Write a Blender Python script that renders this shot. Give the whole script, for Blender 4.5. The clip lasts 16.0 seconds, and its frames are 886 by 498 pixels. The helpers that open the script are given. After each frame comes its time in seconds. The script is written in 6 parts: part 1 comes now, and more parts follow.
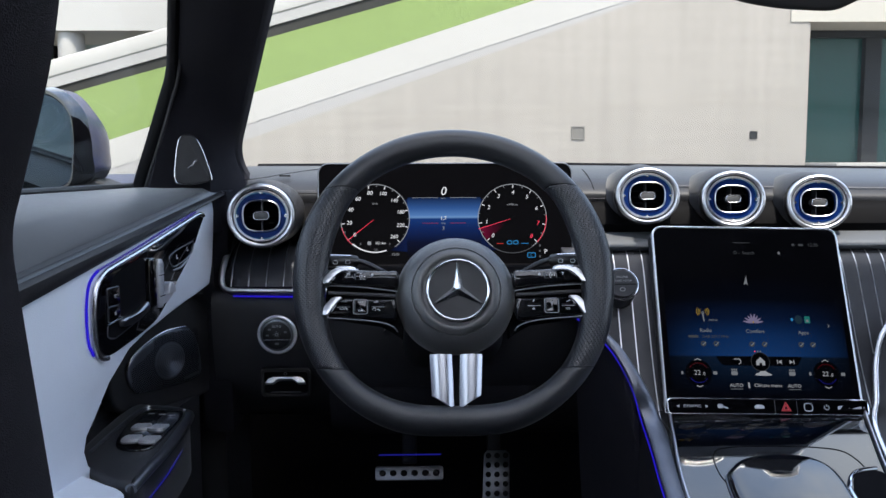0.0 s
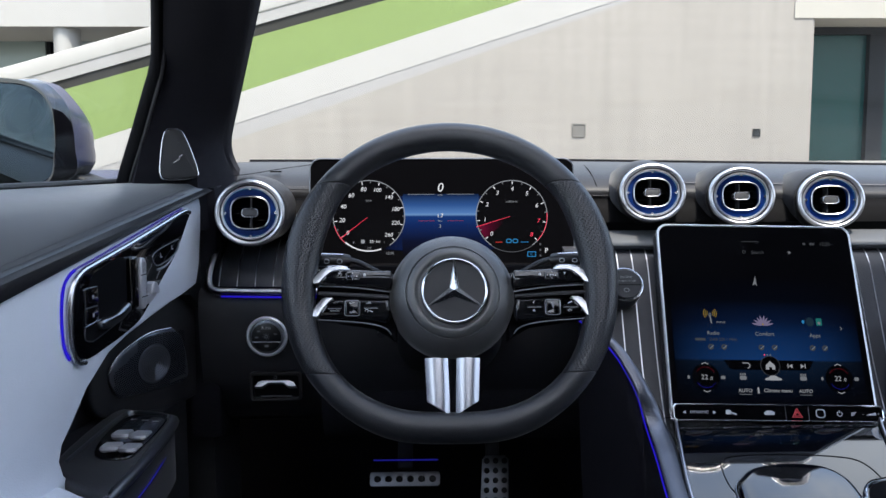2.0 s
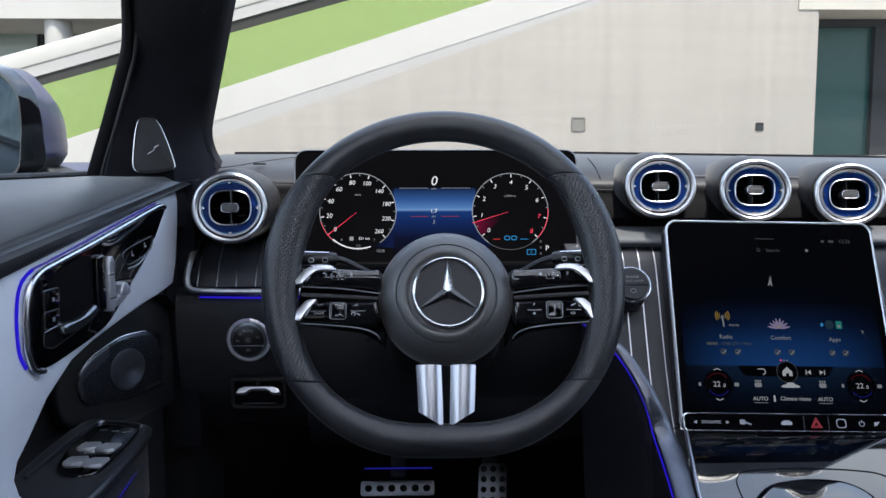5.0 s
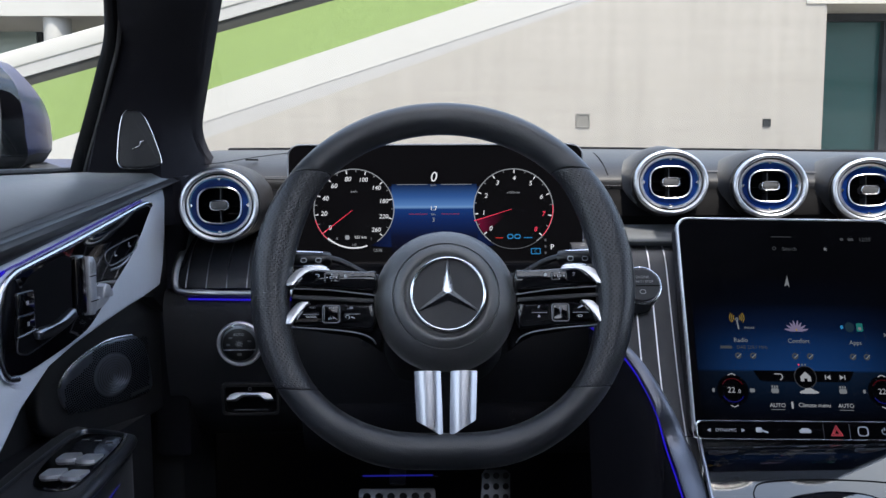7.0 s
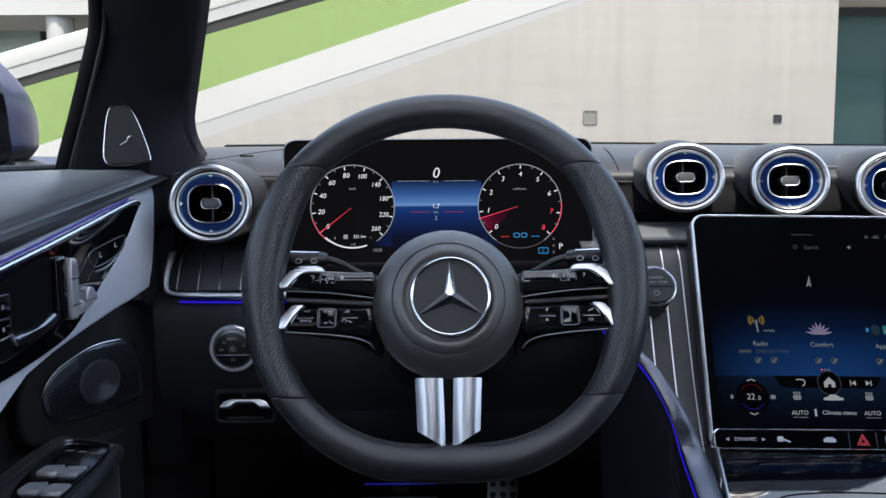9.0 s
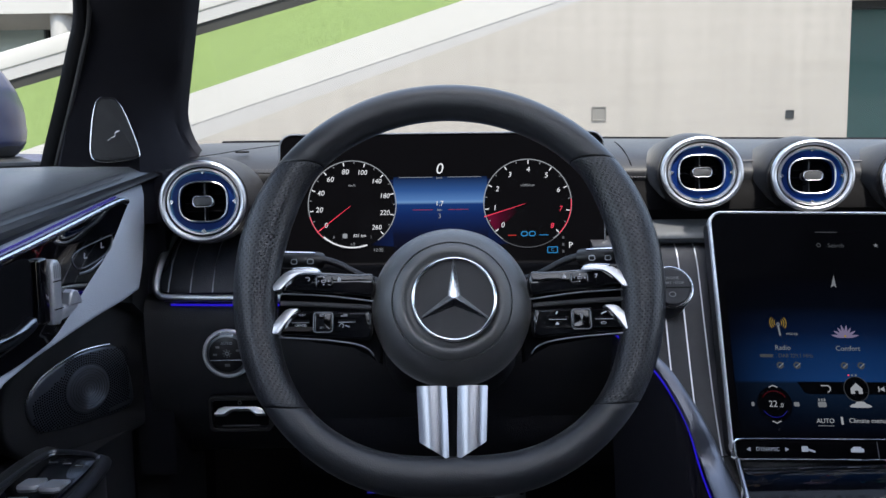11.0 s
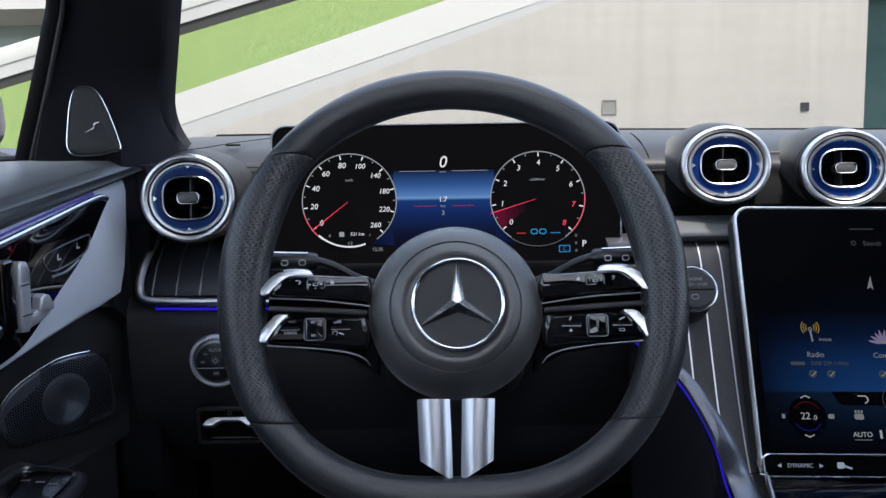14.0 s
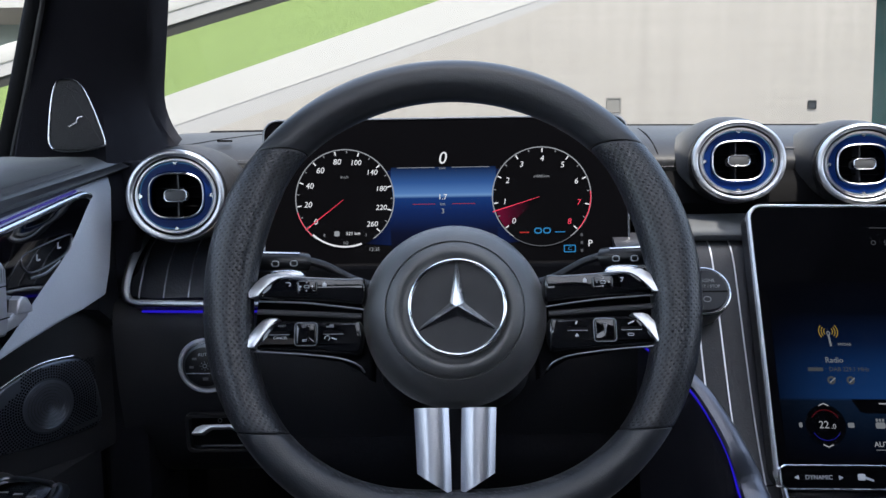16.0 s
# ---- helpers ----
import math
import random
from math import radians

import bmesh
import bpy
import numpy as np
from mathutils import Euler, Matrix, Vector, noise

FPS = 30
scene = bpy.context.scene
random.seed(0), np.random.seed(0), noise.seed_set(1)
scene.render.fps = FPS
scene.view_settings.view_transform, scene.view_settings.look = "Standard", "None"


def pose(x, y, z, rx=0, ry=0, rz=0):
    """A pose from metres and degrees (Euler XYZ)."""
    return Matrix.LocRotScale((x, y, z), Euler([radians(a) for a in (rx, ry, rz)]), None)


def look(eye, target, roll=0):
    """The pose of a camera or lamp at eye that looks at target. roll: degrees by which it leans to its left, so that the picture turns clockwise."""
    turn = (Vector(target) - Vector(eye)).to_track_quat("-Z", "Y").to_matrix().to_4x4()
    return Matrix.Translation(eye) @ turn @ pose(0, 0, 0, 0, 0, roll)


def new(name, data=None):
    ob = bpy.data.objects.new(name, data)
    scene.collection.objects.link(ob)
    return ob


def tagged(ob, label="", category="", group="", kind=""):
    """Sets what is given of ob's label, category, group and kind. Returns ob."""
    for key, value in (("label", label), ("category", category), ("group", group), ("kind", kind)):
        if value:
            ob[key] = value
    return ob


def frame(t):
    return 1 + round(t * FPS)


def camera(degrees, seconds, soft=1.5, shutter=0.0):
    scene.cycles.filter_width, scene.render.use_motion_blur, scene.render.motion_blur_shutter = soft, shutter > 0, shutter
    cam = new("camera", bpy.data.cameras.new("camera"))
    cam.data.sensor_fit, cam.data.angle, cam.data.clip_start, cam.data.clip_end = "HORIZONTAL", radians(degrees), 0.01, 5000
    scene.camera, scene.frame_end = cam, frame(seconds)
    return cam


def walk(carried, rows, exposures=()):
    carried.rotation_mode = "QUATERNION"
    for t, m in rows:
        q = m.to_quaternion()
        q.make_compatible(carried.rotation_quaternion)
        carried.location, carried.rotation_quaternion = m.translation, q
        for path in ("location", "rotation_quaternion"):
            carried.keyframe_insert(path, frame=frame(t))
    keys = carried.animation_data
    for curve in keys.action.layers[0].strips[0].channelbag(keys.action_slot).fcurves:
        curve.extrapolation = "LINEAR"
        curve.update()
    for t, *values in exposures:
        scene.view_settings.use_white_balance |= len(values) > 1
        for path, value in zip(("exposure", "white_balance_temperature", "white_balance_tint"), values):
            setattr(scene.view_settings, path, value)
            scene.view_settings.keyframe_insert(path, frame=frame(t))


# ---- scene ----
cam = camera(54.0, 16.0)
PATH = [
    (0.0, (-0.03946, -0.99481, 0.97672), (-0.01629, -0.00037, 0.87400), -0.225),
    (0.5, (-0.03786, -0.98375, 0.97521), (-0.01543, 0.01072, 0.87263), -0.212),
    (1.0, (-0.03645, -0.97248, 0.97401), (-0.01412, 0.02196, 0.87112), -0.191),
    (1.5, (-0.03519, -0.96105, 0.97301), (-0.01251, 0.03332, 0.86951), -0.165),
    (2.0, (-0.03402, -0.94947, 0.97215), (-0.01075, 0.04480, 0.86784), -0.138),
    (2.5, (-0.03289, -0.93777, 0.97136), (-0.00893, 0.05639, 0.86612), -0.114),
    (3.0, (-0.03180, -0.92597, 0.97060), (-0.00716, 0.06807, 0.86440), -0.095),
    (3.5, (-0.03068, -0.91411, 0.96981), (-0.00551, 0.07982, 0.86268), -0.082),
    (4.0, (-0.02953, -0.90219, 0.96899), (-0.00404, 0.09163, 0.86098), -0.078),
    (4.5, (-0.02834, -0.89023, 0.96811), (-0.00279, 0.10350, 0.85930), -0.082),
    (5.0, (-0.02712, -0.87825, 0.96716), (-0.00180, 0.11541, 0.85767), -0.095),
    (5.5, (-0.02584, -0.86627, 0.96615), (-0.00108, 0.12734, 0.85608), -0.118),
    (6.0, (-0.02453, -0.85430, 0.96507), (-0.00065, 0.13929, 0.85451), -0.150),
    (6.5, (-0.02318, -0.84233, 0.96393), (-0.00049, 0.15123, 0.85299), -0.189),
    (7.0, (-0.02181, -0.83042, 0.96275), (-0.00059, 0.16315, 0.85149), -0.236),
    (7.5, (-0.02043, -0.81854, 0.96155), (-0.00094, 0.17503, 0.85003), -0.290),
    (8.0, (-0.01906, -0.80671, 0.96034), (-0.00151, 0.18687, 0.84858), -0.348),
    (8.5, (-0.01770, -0.79495, 0.95914), (-0.00227, 0.19864, 0.84714), -0.409),
    (9.0, (-0.01639, -0.78327, 0.95798), (-0.00318, 0.21032, 0.84571), -0.473),
    (9.5, (-0.01512, -0.77168, 0.95686), (-0.00421, 0.22190, 0.84428), -0.536),
    (10.0, (-0.01392, -0.76019, 0.95580), (-0.00531, 0.23337, 0.84285), -0.598),
    (10.5, (-0.01279, -0.74882, 0.95483), (-0.00645, 0.24471, 0.84140), -0.658),
    (11.0, (-0.01174, -0.73757, 0.95394), (-0.00757, 0.25591, 0.83995), -0.714),
    (11.5, (-0.01077, -0.72647, 0.95313), (-0.00866, 0.26693, 0.83849), -0.766),
    (12.0, (-0.00989, -0.71553, 0.95240), (-0.00967, 0.27779, 0.83701), -0.811),
    (12.5, (-0.00907, -0.70478, 0.95173), (-0.01058, 0.28845, 0.83554), -0.850),
    (13.0, (-0.00832, -0.69423, 0.95111), (-0.01135, 0.29889, 0.83408), -0.883),
    (13.5, (-0.00761, -0.68391, 0.95049), (-0.01198, 0.30911, 0.83265), -0.908),
    (14.0, (-0.00692, -0.67385, 0.94985), (-0.01246, 0.31908, 0.83126), -0.928),
    (14.5, (-0.00621, -0.66408, 0.94911), (-0.01279, 0.32877, 0.82994), -0.942),
    (15.0, (-0.00543, -0.65461, 0.94822), (-0.01296, 0.33819, 0.82873), -0.952),
    (15.5, (-0.00452, -0.64551, 0.94708), (-0.01303, 0.34729, 0.82765), -0.960),
    (16.0, (-0.00343, -0.63679, 0.94561), (-0.01301, 0.35607, 0.82676), -0.969),
]
walk(cam, [(t, look(eye, target, roll)) for t, eye, target, roll in PATH])

# ---- world and light ----
world = bpy.data.worlds.new("sky")
scene.world = world
world.use_nodes = True
wn = world.node_tree.nodes
sky = wn.new("ShaderNodeTexSky")
sky.sky_type, sky.sun_disc = "NISHITA", False
SUN_ELEVATION, SUN_AZIMUTH = 64.0, 160.0
sky.sun_elevation, sky.sun_rotation = radians(SUN_ELEVATION), radians(SUN_AZIMUTH)
sky.dust_density, sky.ozone_density = 2.0, 0.8
haze = wn.new("ShaderNodeHueSaturation")
haze.inputs["Saturation"].default_value = 0.95
world.node_tree.links.new(sky.outputs[0], haze.inputs["Color"])
# broken white cloud over the whole sky
where, drift, cover, clouds = (wn.new("ShaderNode" + k) for k in ("TexCoord", "TexNoise", "ValToRGB", "Mix"))
drift.inputs["Scale"].default_value, drift.inputs["Detail"].default_value, drift.inputs["Distortion"].default_value = 2.6, 7.0, 0.4
cover.color_ramp.elements[0].position, cover.color_ramp.elements[1].position = 0.42, 0.66
clouds.data_type = "RGBA"
clouds.inputs["B"].default_value = (3.05, 3.22, 3.70, 1)
world.node_tree.links.new(where.outputs["Generated"], drift.inputs["Vector"])
world.node_tree.links.new(drift.outputs["Fac"], cover.inputs[0])
world.node_tree.links.new(cover.outputs[0], clouds.inputs["Factor"])
world.node_tree.links.new(haze.outputs[0], clouds.inputs["A"])
world.node_tree.links.new(clouds.outputs["Result"], wn["Background"].inputs[0])
wn["Background"].inputs[1].default_value = 0.15
sun_data = bpy.data.lights.new("sun", "SUN")
sun_data.energy, sun_data.angle, sun_data.color = 2.15, radians(0.6), (1.0, 0.94, 0.85)
sun = new("sun", sun_data)
az, el = radians(SUN_AZIMUTH), radians(SUN_ELEVATION)
toward = Vector((math.sin(az) * math.cos(el), math.cos(az) * math.cos(el), math.sin(el)))
sun.matrix_world = look(toward * 30, (0, 0, 0))
scene.view_settings.exposure = 2.42

# ---- materials ----
LIT = 0.21  # brightness of everything that gives off light indoors


def mat(name, color, rough=0.5, metal=0.0, grain=0.0, scale=40.0, bump=0.0, bump_scale=400.0, coat=0.0, spec=0.5, emit=0.0, stain=0.0):
    """A painted, leather, plastic or metal surface: colour varied at two scales, and a fine relief."""
    m = bpy.data.materials.new(name)
    m.use_nodes = True
    nt = m.node_tree
    p = nt.nodes["Principled BSDF"]
    p.inputs["Roughness"].default_value, p.inputs["Metallic"].default_value = rough, metal
    p.inputs["Coat Weight"].default_value, p.inputs["Coat Roughness"].default_value = coat, 0.04
    p.inputs["Specular IOR Level"].default_value = spec
    p.inputs["Base Color"].default_value = (*color, 1)
    if emit:
        p.inputs["Emission Color"].default_value, p.inputs["Emission Strength"].default_value = (*color, 1), emit
    tc = nt.nodes.new("ShaderNodeTexCoord")
    if grain or stain:
        fine, wide = nt.nodes.new("ShaderNodeTexNoise"), nt.nodes.new("ShaderNodeTexNoise")
        fine.inputs["Scale"].default_value, fine.inputs["Detail"].default_value = scale, 6
        wide.inputs["Scale"].default_value, wide.inputs["Detail"].default_value = scale * 0.08, 4
        for n in (fine, wide):
            nt.links.new(tc.outputs["Object"], n.inputs["Vector"])
        both = nt.nodes.new("ShaderNodeMath")
        both.operation = "MULTIPLY_ADD"
        nt.links.new(wide.outputs["Fac"], both.inputs[0])
        both.inputs[1].default_value = stain
        grainy = nt.nodes.new("ShaderNodeMath")
        grainy.operation = "MULTIPLY"
        nt.links.new(fine.outputs["Fac"], grainy.inputs[0])
        grainy.inputs[1].default_value = grain
        nt.links.new(grainy.outputs[0], both.inputs[2])
        shift = nt.nodes.new("ShaderNodeMath")
        shift.operation = "ADD"
        nt.links.new(both.outputs[0], shift.inputs[0])
        shift.inputs[1].default_value = 1 - 0.5 * (grain + stain)
        hsv = nt.nodes.new("ShaderNodeHueSaturation")
        hsv.inputs["Color"].default_value = (*color, 1)
        nt.links.new(shift.outputs[0], hsv.inputs["Value"])
        nt.links.new(hsv.outputs[0], p.inputs["Base Color"])
    if bump:
        tex = nt.nodes.new("ShaderNodeTexVoronoi")
        tex.inputs["Scale"].default_value = bump_scale
        nt.links.new(tc.outputs["Object"], tex.inputs["Vector"])
        b = nt.nodes.new("ShaderNodeBump")
        b.inputs["Strength"].default_value, b.inputs["Distance"].default_value = bump, 0.0006
        nt.links.new(tex.outputs["Distance"], b.inputs["Height"])
        nt.links.new(b.outputs[0], p.inputs["Normal"])
    return m


def glow(name, color, strength=1.0):
    m = bpy.data.materials.new(name)
    m.use_nodes = True
    nt = m.node_tree
    p = nt.nodes["Principled BSDF"]
    p.inputs["Base Color"].default_value = (0.0018, 0.0018, 0.0023, 1)
    p.inputs["Roughness"].default_value, p.inputs["Specular IOR Level"].default_value = 0.08, 0.0
    p.inputs["Emission Color"].default_value, p.inputs["Emission Strength"].default_value = (*color, 1), strength * LIT
    return m


def screen_glow(name, axis, stops, strength=1.0, fade=0.0):
    """A lit display whose colour runs along one of its own axes (generated, 0 to 1)."""
    m = glow(name, (0, 0, 0), strength)
    nt = m.node_tree
    tc, sep, ramp = nt.nodes.new("ShaderNodeTexCoord"), nt.nodes.new("ShaderNodeSeparateXYZ"), nt.nodes.new("ShaderNodeValToRGB")
    nt.links.new(tc.outputs["Generated"], sep.inputs[0])
    nt.links.new(sep.outputs[axis], ramp.inputs[0])
    e = ramp.color_ramp.elements
    while len(e) < len(stops):
        e.new(0.5)
    for el_, (pos, col) in zip(e, stops):
        el_.position, el_.color = pos, (*col, 1)
    nt.links.new(ramp.outputs[0], nt.nodes["Principled BSDF"].inputs["Emission Color"])
    if fade:  # dimmer towards both sides
        side, off, wide, one = (nt.nodes.new("ShaderNodeMath") for _ in range(4))
        side.operation, off.operation, wide.operation, one.operation = "SUBTRACT", "POWER", "MULTIPLY", "SUBTRACT"
        nt.links.new(sep.outputs[1 - axis], side.inputs[0])
        side.inputs[1].default_value = 0.5
        nt.links.new(side.outputs[0], off.inputs[0])
        off.inputs[1].default_value = 2.0
        nt.links.new(off.outputs[0], wide.inputs[0])
        wide.inputs[1].default_value = 4 * fade * strength * LIT
        one.inputs[0].default_value = strength * LIT
        nt.links.new(wide.outputs[0], one.inputs[1])
        nt.links.new(one.outputs[0], nt.nodes["Principled BSDF"].inputs["Emission Strength"])
    return m


def pane(name, tint=(1, 1, 1), gloss=0.06):
    """Thin clear glass: lets the view through and mirrors a little, more at grazing angles."""
    m = bpy.data.materials.new(name)
    m.use_nodes = True
    nt = m.node_tree
    nt.nodes.remove(nt.nodes["Principled BSDF"])
    tr, gl, mix, fr, po = (nt.nodes.new("ShaderNode" + k) for k in ("BsdfTransparent", "BsdfGlossy", "MixShader", "LayerWeight", "Math"))
    tr.inputs[0].default_value, gl.inputs["Roughness"].default_value = (*tint, 1), 0.0
    fr.inputs[0].default_value = 0.5
    po.operation = "POWER"
    po.inputs[1].default_value = 1 / gloss
    nt.links.new(fr.outputs["Facing"], po.inputs[0])
    nt.links.new(po.outputs[0], mix.inputs[0])
    nt.links.new(tr.outputs[0], mix.inputs[1])
    nt.links.new(gl.outputs[0], mix.inputs[2])
    nt.links.new(mix.outputs[0], nt.nodes["Material Output"].inputs[0])
    return m


def perforated():
    """Black leather with rows of small punched holes, by the grip's own UV."""
    m = mat("perforated_leather", (0.014, 0.014, 0.016), 0.34, bump=0.0)
    nt = m.node_tree
    p = nt.nodes["Principled BSDF"]
    uv = nt.nodes.new("ShaderNodeUVMap")
    vor = nt.nodes.new("ShaderNodeTexVoronoi")
    vor.inputs["Scale"].default_value, vor.inputs["Randomness"].default_value = 1.0, 0.0
    nt.links.new(uv.outputs[0], vor.inputs["Vector"])
    ramp = nt.nodes.new("ShaderNodeMapRange")
    ramp.inputs["From Min"].default_value, ramp.inputs["From Max"].default_value = 0.20, 0.31
    nt.links.new(vor.outputs["Distance"], ramp.inputs["Value"])
    mix = nt.nodes.new("ShaderNodeMix")
    mix.data_type = "RGBA"
    mix.inputs["A"].default_value, mix.inputs["B"].default_value = (0.003, 0.003, 0.003, 1), (0.025, 0.026, 0.030, 1)
    nt.links.new(ramp.outputs[0], mix.inputs["Factor"])
    nt.links.new(mix.outputs["Result"], p.inputs["Base Color"])
    b = nt.nodes.new("ShaderNodeBump")
    b.inputs["Strength"].default_value, b.inputs["Distance"].default_value = 1.0, 0.0012
    nt.links.new(ramp.outputs[0], b.inputs["Height"])
    nt.links.new(b.outputs[0], p.inputs["Normal"])
    return m


LEATHER = mat("black_leather", (0.017, 0.018, 0.021), 0.36, bump=0.2, bump_scale=900, grain=0.3, scale=60)
PAD = mat("soft_dash_leather", (0.013, 0.014, 0.017), 0.52, bump=0.12, bump_scale=900, grain=0.25, scale=50, spec=0.24)
ROLL = mat("black_roll_leather", (0.009, 0.009, 0.011), 0.5, bump=0.2, bump_scale=900, grain=0.3, scale=60, spec=0.3)
PERF = perforated()
HUBPLASTIC = mat("grained_black_plastic", (0.046, 0.046, 0.046), 0.40, spec=1.0, bump=0.3, bump_scale=1300, grain=0.2, scale=80)
DARK = mat("matt_black_plastic", (0.013, 0.013, 0.015), 0.55, bump=0.3, bump_scale=1000, grain=0.3, scale=50)
LOWDASH = mat("lower_dash_plastic", (0.015, 0.015, 0.018), 0.5, bump=0.3, bump_scale=1000, grain=0.3, scale=50)
CLOTH = mat("black_headliner", (0.010, 0.010, 0.014), 0.95, bump=0.4, bump_scale=1500, grain=0.3, scale=90, spec=0.15)
DOORTOP = mat("door_top_leather", (0.042, 0.044, 0.047), 0.38, bump=0.15, bump_scale=900, grain=0.25, scale=50)
PIANO = mat("piano_black", (0.002, 0.002, 0.003), 0.03, coat=1.0, grain=0.2, scale=20, spec=0.3)
WINDOWSEAL = mat("rubber_window_seal", (0.004, 0.004, 0.005), 0.8, spec=0.08, grain=0.2, scale=80)
SWEEP = mat("brushed_silver_trim", (0.13, 0.135, 0.155), 0.40, 1.0, grain=0.1, scale=80)
SPOKE = mat("smooth_satin_silver", (0.44, 0.45, 0.48), 0.30, 1.0)
PADTIP = mat("key_pad_silver", (0.62, 0.63, 0.66), 0.30, 0.95, grain=0.05, scale=60)
STARCHROME = mat("star_chrome", (0.93, 0.94, 0.95), 0.13, 1.0, grain=0.05, scale=60)
KEYGLOSS = mat("glossy_key_black", (0.004, 0.004, 0.005), 0.07, coat=0.8, spec=0.5, grain=0.2, scale=40)
ROCKER = mat("satin_switch", (0.46, 0.47, 0.50), 0.38, 0.6, grain=0.08, scale=80)
SWITCHFACE = mat("satin_black_face", (0.008, 0.008, 0.009), 0.3)
BLACKGAP = mat("dark_cavity", (0.005, 0.005, 0.006), 0.8, spec=0.03)
RECESS = mat("black_recess_plastic", (0.002, 0.002, 0.0025), 0.7, spec=0.05, grain=0.2, scale=80)
CAPFACE = mat("dark_button_face", (0.028, 0.029, 0.032), 0.55, spec=0.2, grain=0.1, scale=80)
CHROME = mat("bright_chrome", (0.86, 0.87, 0.89), 0.12, 1.0, grain=0.05, scale=30)
SATIN = mat("satin_silver", (0.60, 0.61, 0.64), 0.26, 1.0, grain=0.08, scale=60)
SATINDARK = mat("dark_satin_metal", (0.22, 0.23, 0.25), 0.32, 1.0, grain=0.08, scale=60)
GREY_LEATHER = mat("pale_grey_leather", (0.56, 0.60, 0.67), 0.5, bump=0.3, bump_scale=800, grain=0.06, scale=40, stain=0.05)
LEDGE = mat("silver_grey_ledge", (0.055, 0.059, 0.064), 0.62, 0.2, grain=0.08, scale=40)
STITCH = mat("grey_thread", (0.08, 0.08, 0.09), 0.8, grain=0.2, scale=300)
WOOD = mat("dark_open_pore_wood", (0.017, 0.018, 0.023), 0.46, grain=0.5, scale=90, bump=0.25, bump_scale=500, stain=0.3)
INLAY = mat("metal_inlay", (0.58, 0.59, 0.62), 0.3, 1.0)
AMBIENT = glow("blue_light_guide", (0.03, 0.015, 0.9), 0.5)
AMBIENT_PALE = glow("pale_violet_light_guide", (0.10, 0.09, 0.55), 0.42)
AMBIENT_DIM = glow("dim_blue_light_guide", (0.03, 0.03, 0.6), 0.25)
VENTBLUE = mat("blue_anodised", (0.0012, 0.010, 0.062), 0.30, 0.0, spec=0.14, grain=0.3, scale=60, emit=0.05)
VENTLINE = glow("pale_blue_guide", (0.10, 0.35, 0.75), 0.30)
TIPSILVER = mat("satin_silver_paint", (0.74, 0.75, 0.78), 0.36, 0.75, grain=0.06, scale=60)
VENTKNOB = mat("dark_grey_knob", (0.05, 0.052, 0.056), 0.4, 0.3, grain=0.1, scale=80)
VENTMETAL = mat("satin_vent_ring", (0.52, 0.53, 0.56), 0.30, 1.0, grain=0.06, scale=60)
CWHITE = glow("menu_white", (0.80, 0.84, 0.92), 0.30)
CGREY = glow("menu_grey", (0.5, 0.54, 0.60), 0.26)
CDIM = glow("menu_dim", (0.30, 0.33, 0.38), 0.13)
SCREEN = mat("display_glass", (0.0018, 0.0018, 0.0023), 0.08, spec=0.004)
WHITE = glow("lit_white", (0.85, 0.87, 0.92), 0.85)
GREYLIT = glow("lit_grey", (0.5, 0.53, 0.58), 0.5)
DIMLIT = glow("lit_dim_grey", (0.3, 0.32, 0.36), 0.25)
REDLIT = glow("lit_red", (0.9, 0.06, 0.12), 0.9)
CYANDIM = glow("lit_dim_cyan", (0.05, 0.40, 0.85), 0.42)
REDDIM = glow("lit_dark_red", (0.8, 0.06, 0.05), 0.4)
YELLOWLIT = glow("lit_yellow", (0.75, 0.50, 0.08), 0.32)
PINKLIT = glow("lit_lilac", (0.42, 0.36, 0.60), 0.32)
PRINT = mat("white_print", (0.40, 0.41, 0.43), 0.5)
PRINTDIM = mat("grey_print", (0.16, 0.16, 0.17), 0.5)
PEDAL = mat("brushed_steel", (0.20, 0.20, 0.21), 0.35, 1.0, grain=0.1, scale=80)
RUBBER = mat("black_rubber", (0.01, 0.01, 0.01), 0.8)
CARPET = mat("black_carpet", (0.014, 0.014, 0.017), 1.0, spec=0.05, grain=0.5, scale=300, bump=0.6, bump_scale=700)
PAINT = mat("dark_blue_car_paint", (0.006, 0.013, 0.065), 0.28, 0.0, coat=0.10, grain=0.1, scale=200)
for soft_, sheen_ in ((PAD, 0.18), (DOORTOP, 0.40), (HUBPLASTIC, 0.30), (LEATHER, 0.14)):  # added sheen: lightens grazing angles, standing in for reflected daylight
    soft_.node_tree.nodes["Principled BSDF"].inputs["Sheen Weight"].default_value = sheen_
    soft_.node_tree.nodes["Principled BSDF"].inputs["Sheen Roughness"].default_value = 0.35
MIRROR = mat("mirror_glass", (0.10, 0.125, 0.14), 0.01, 1.0)


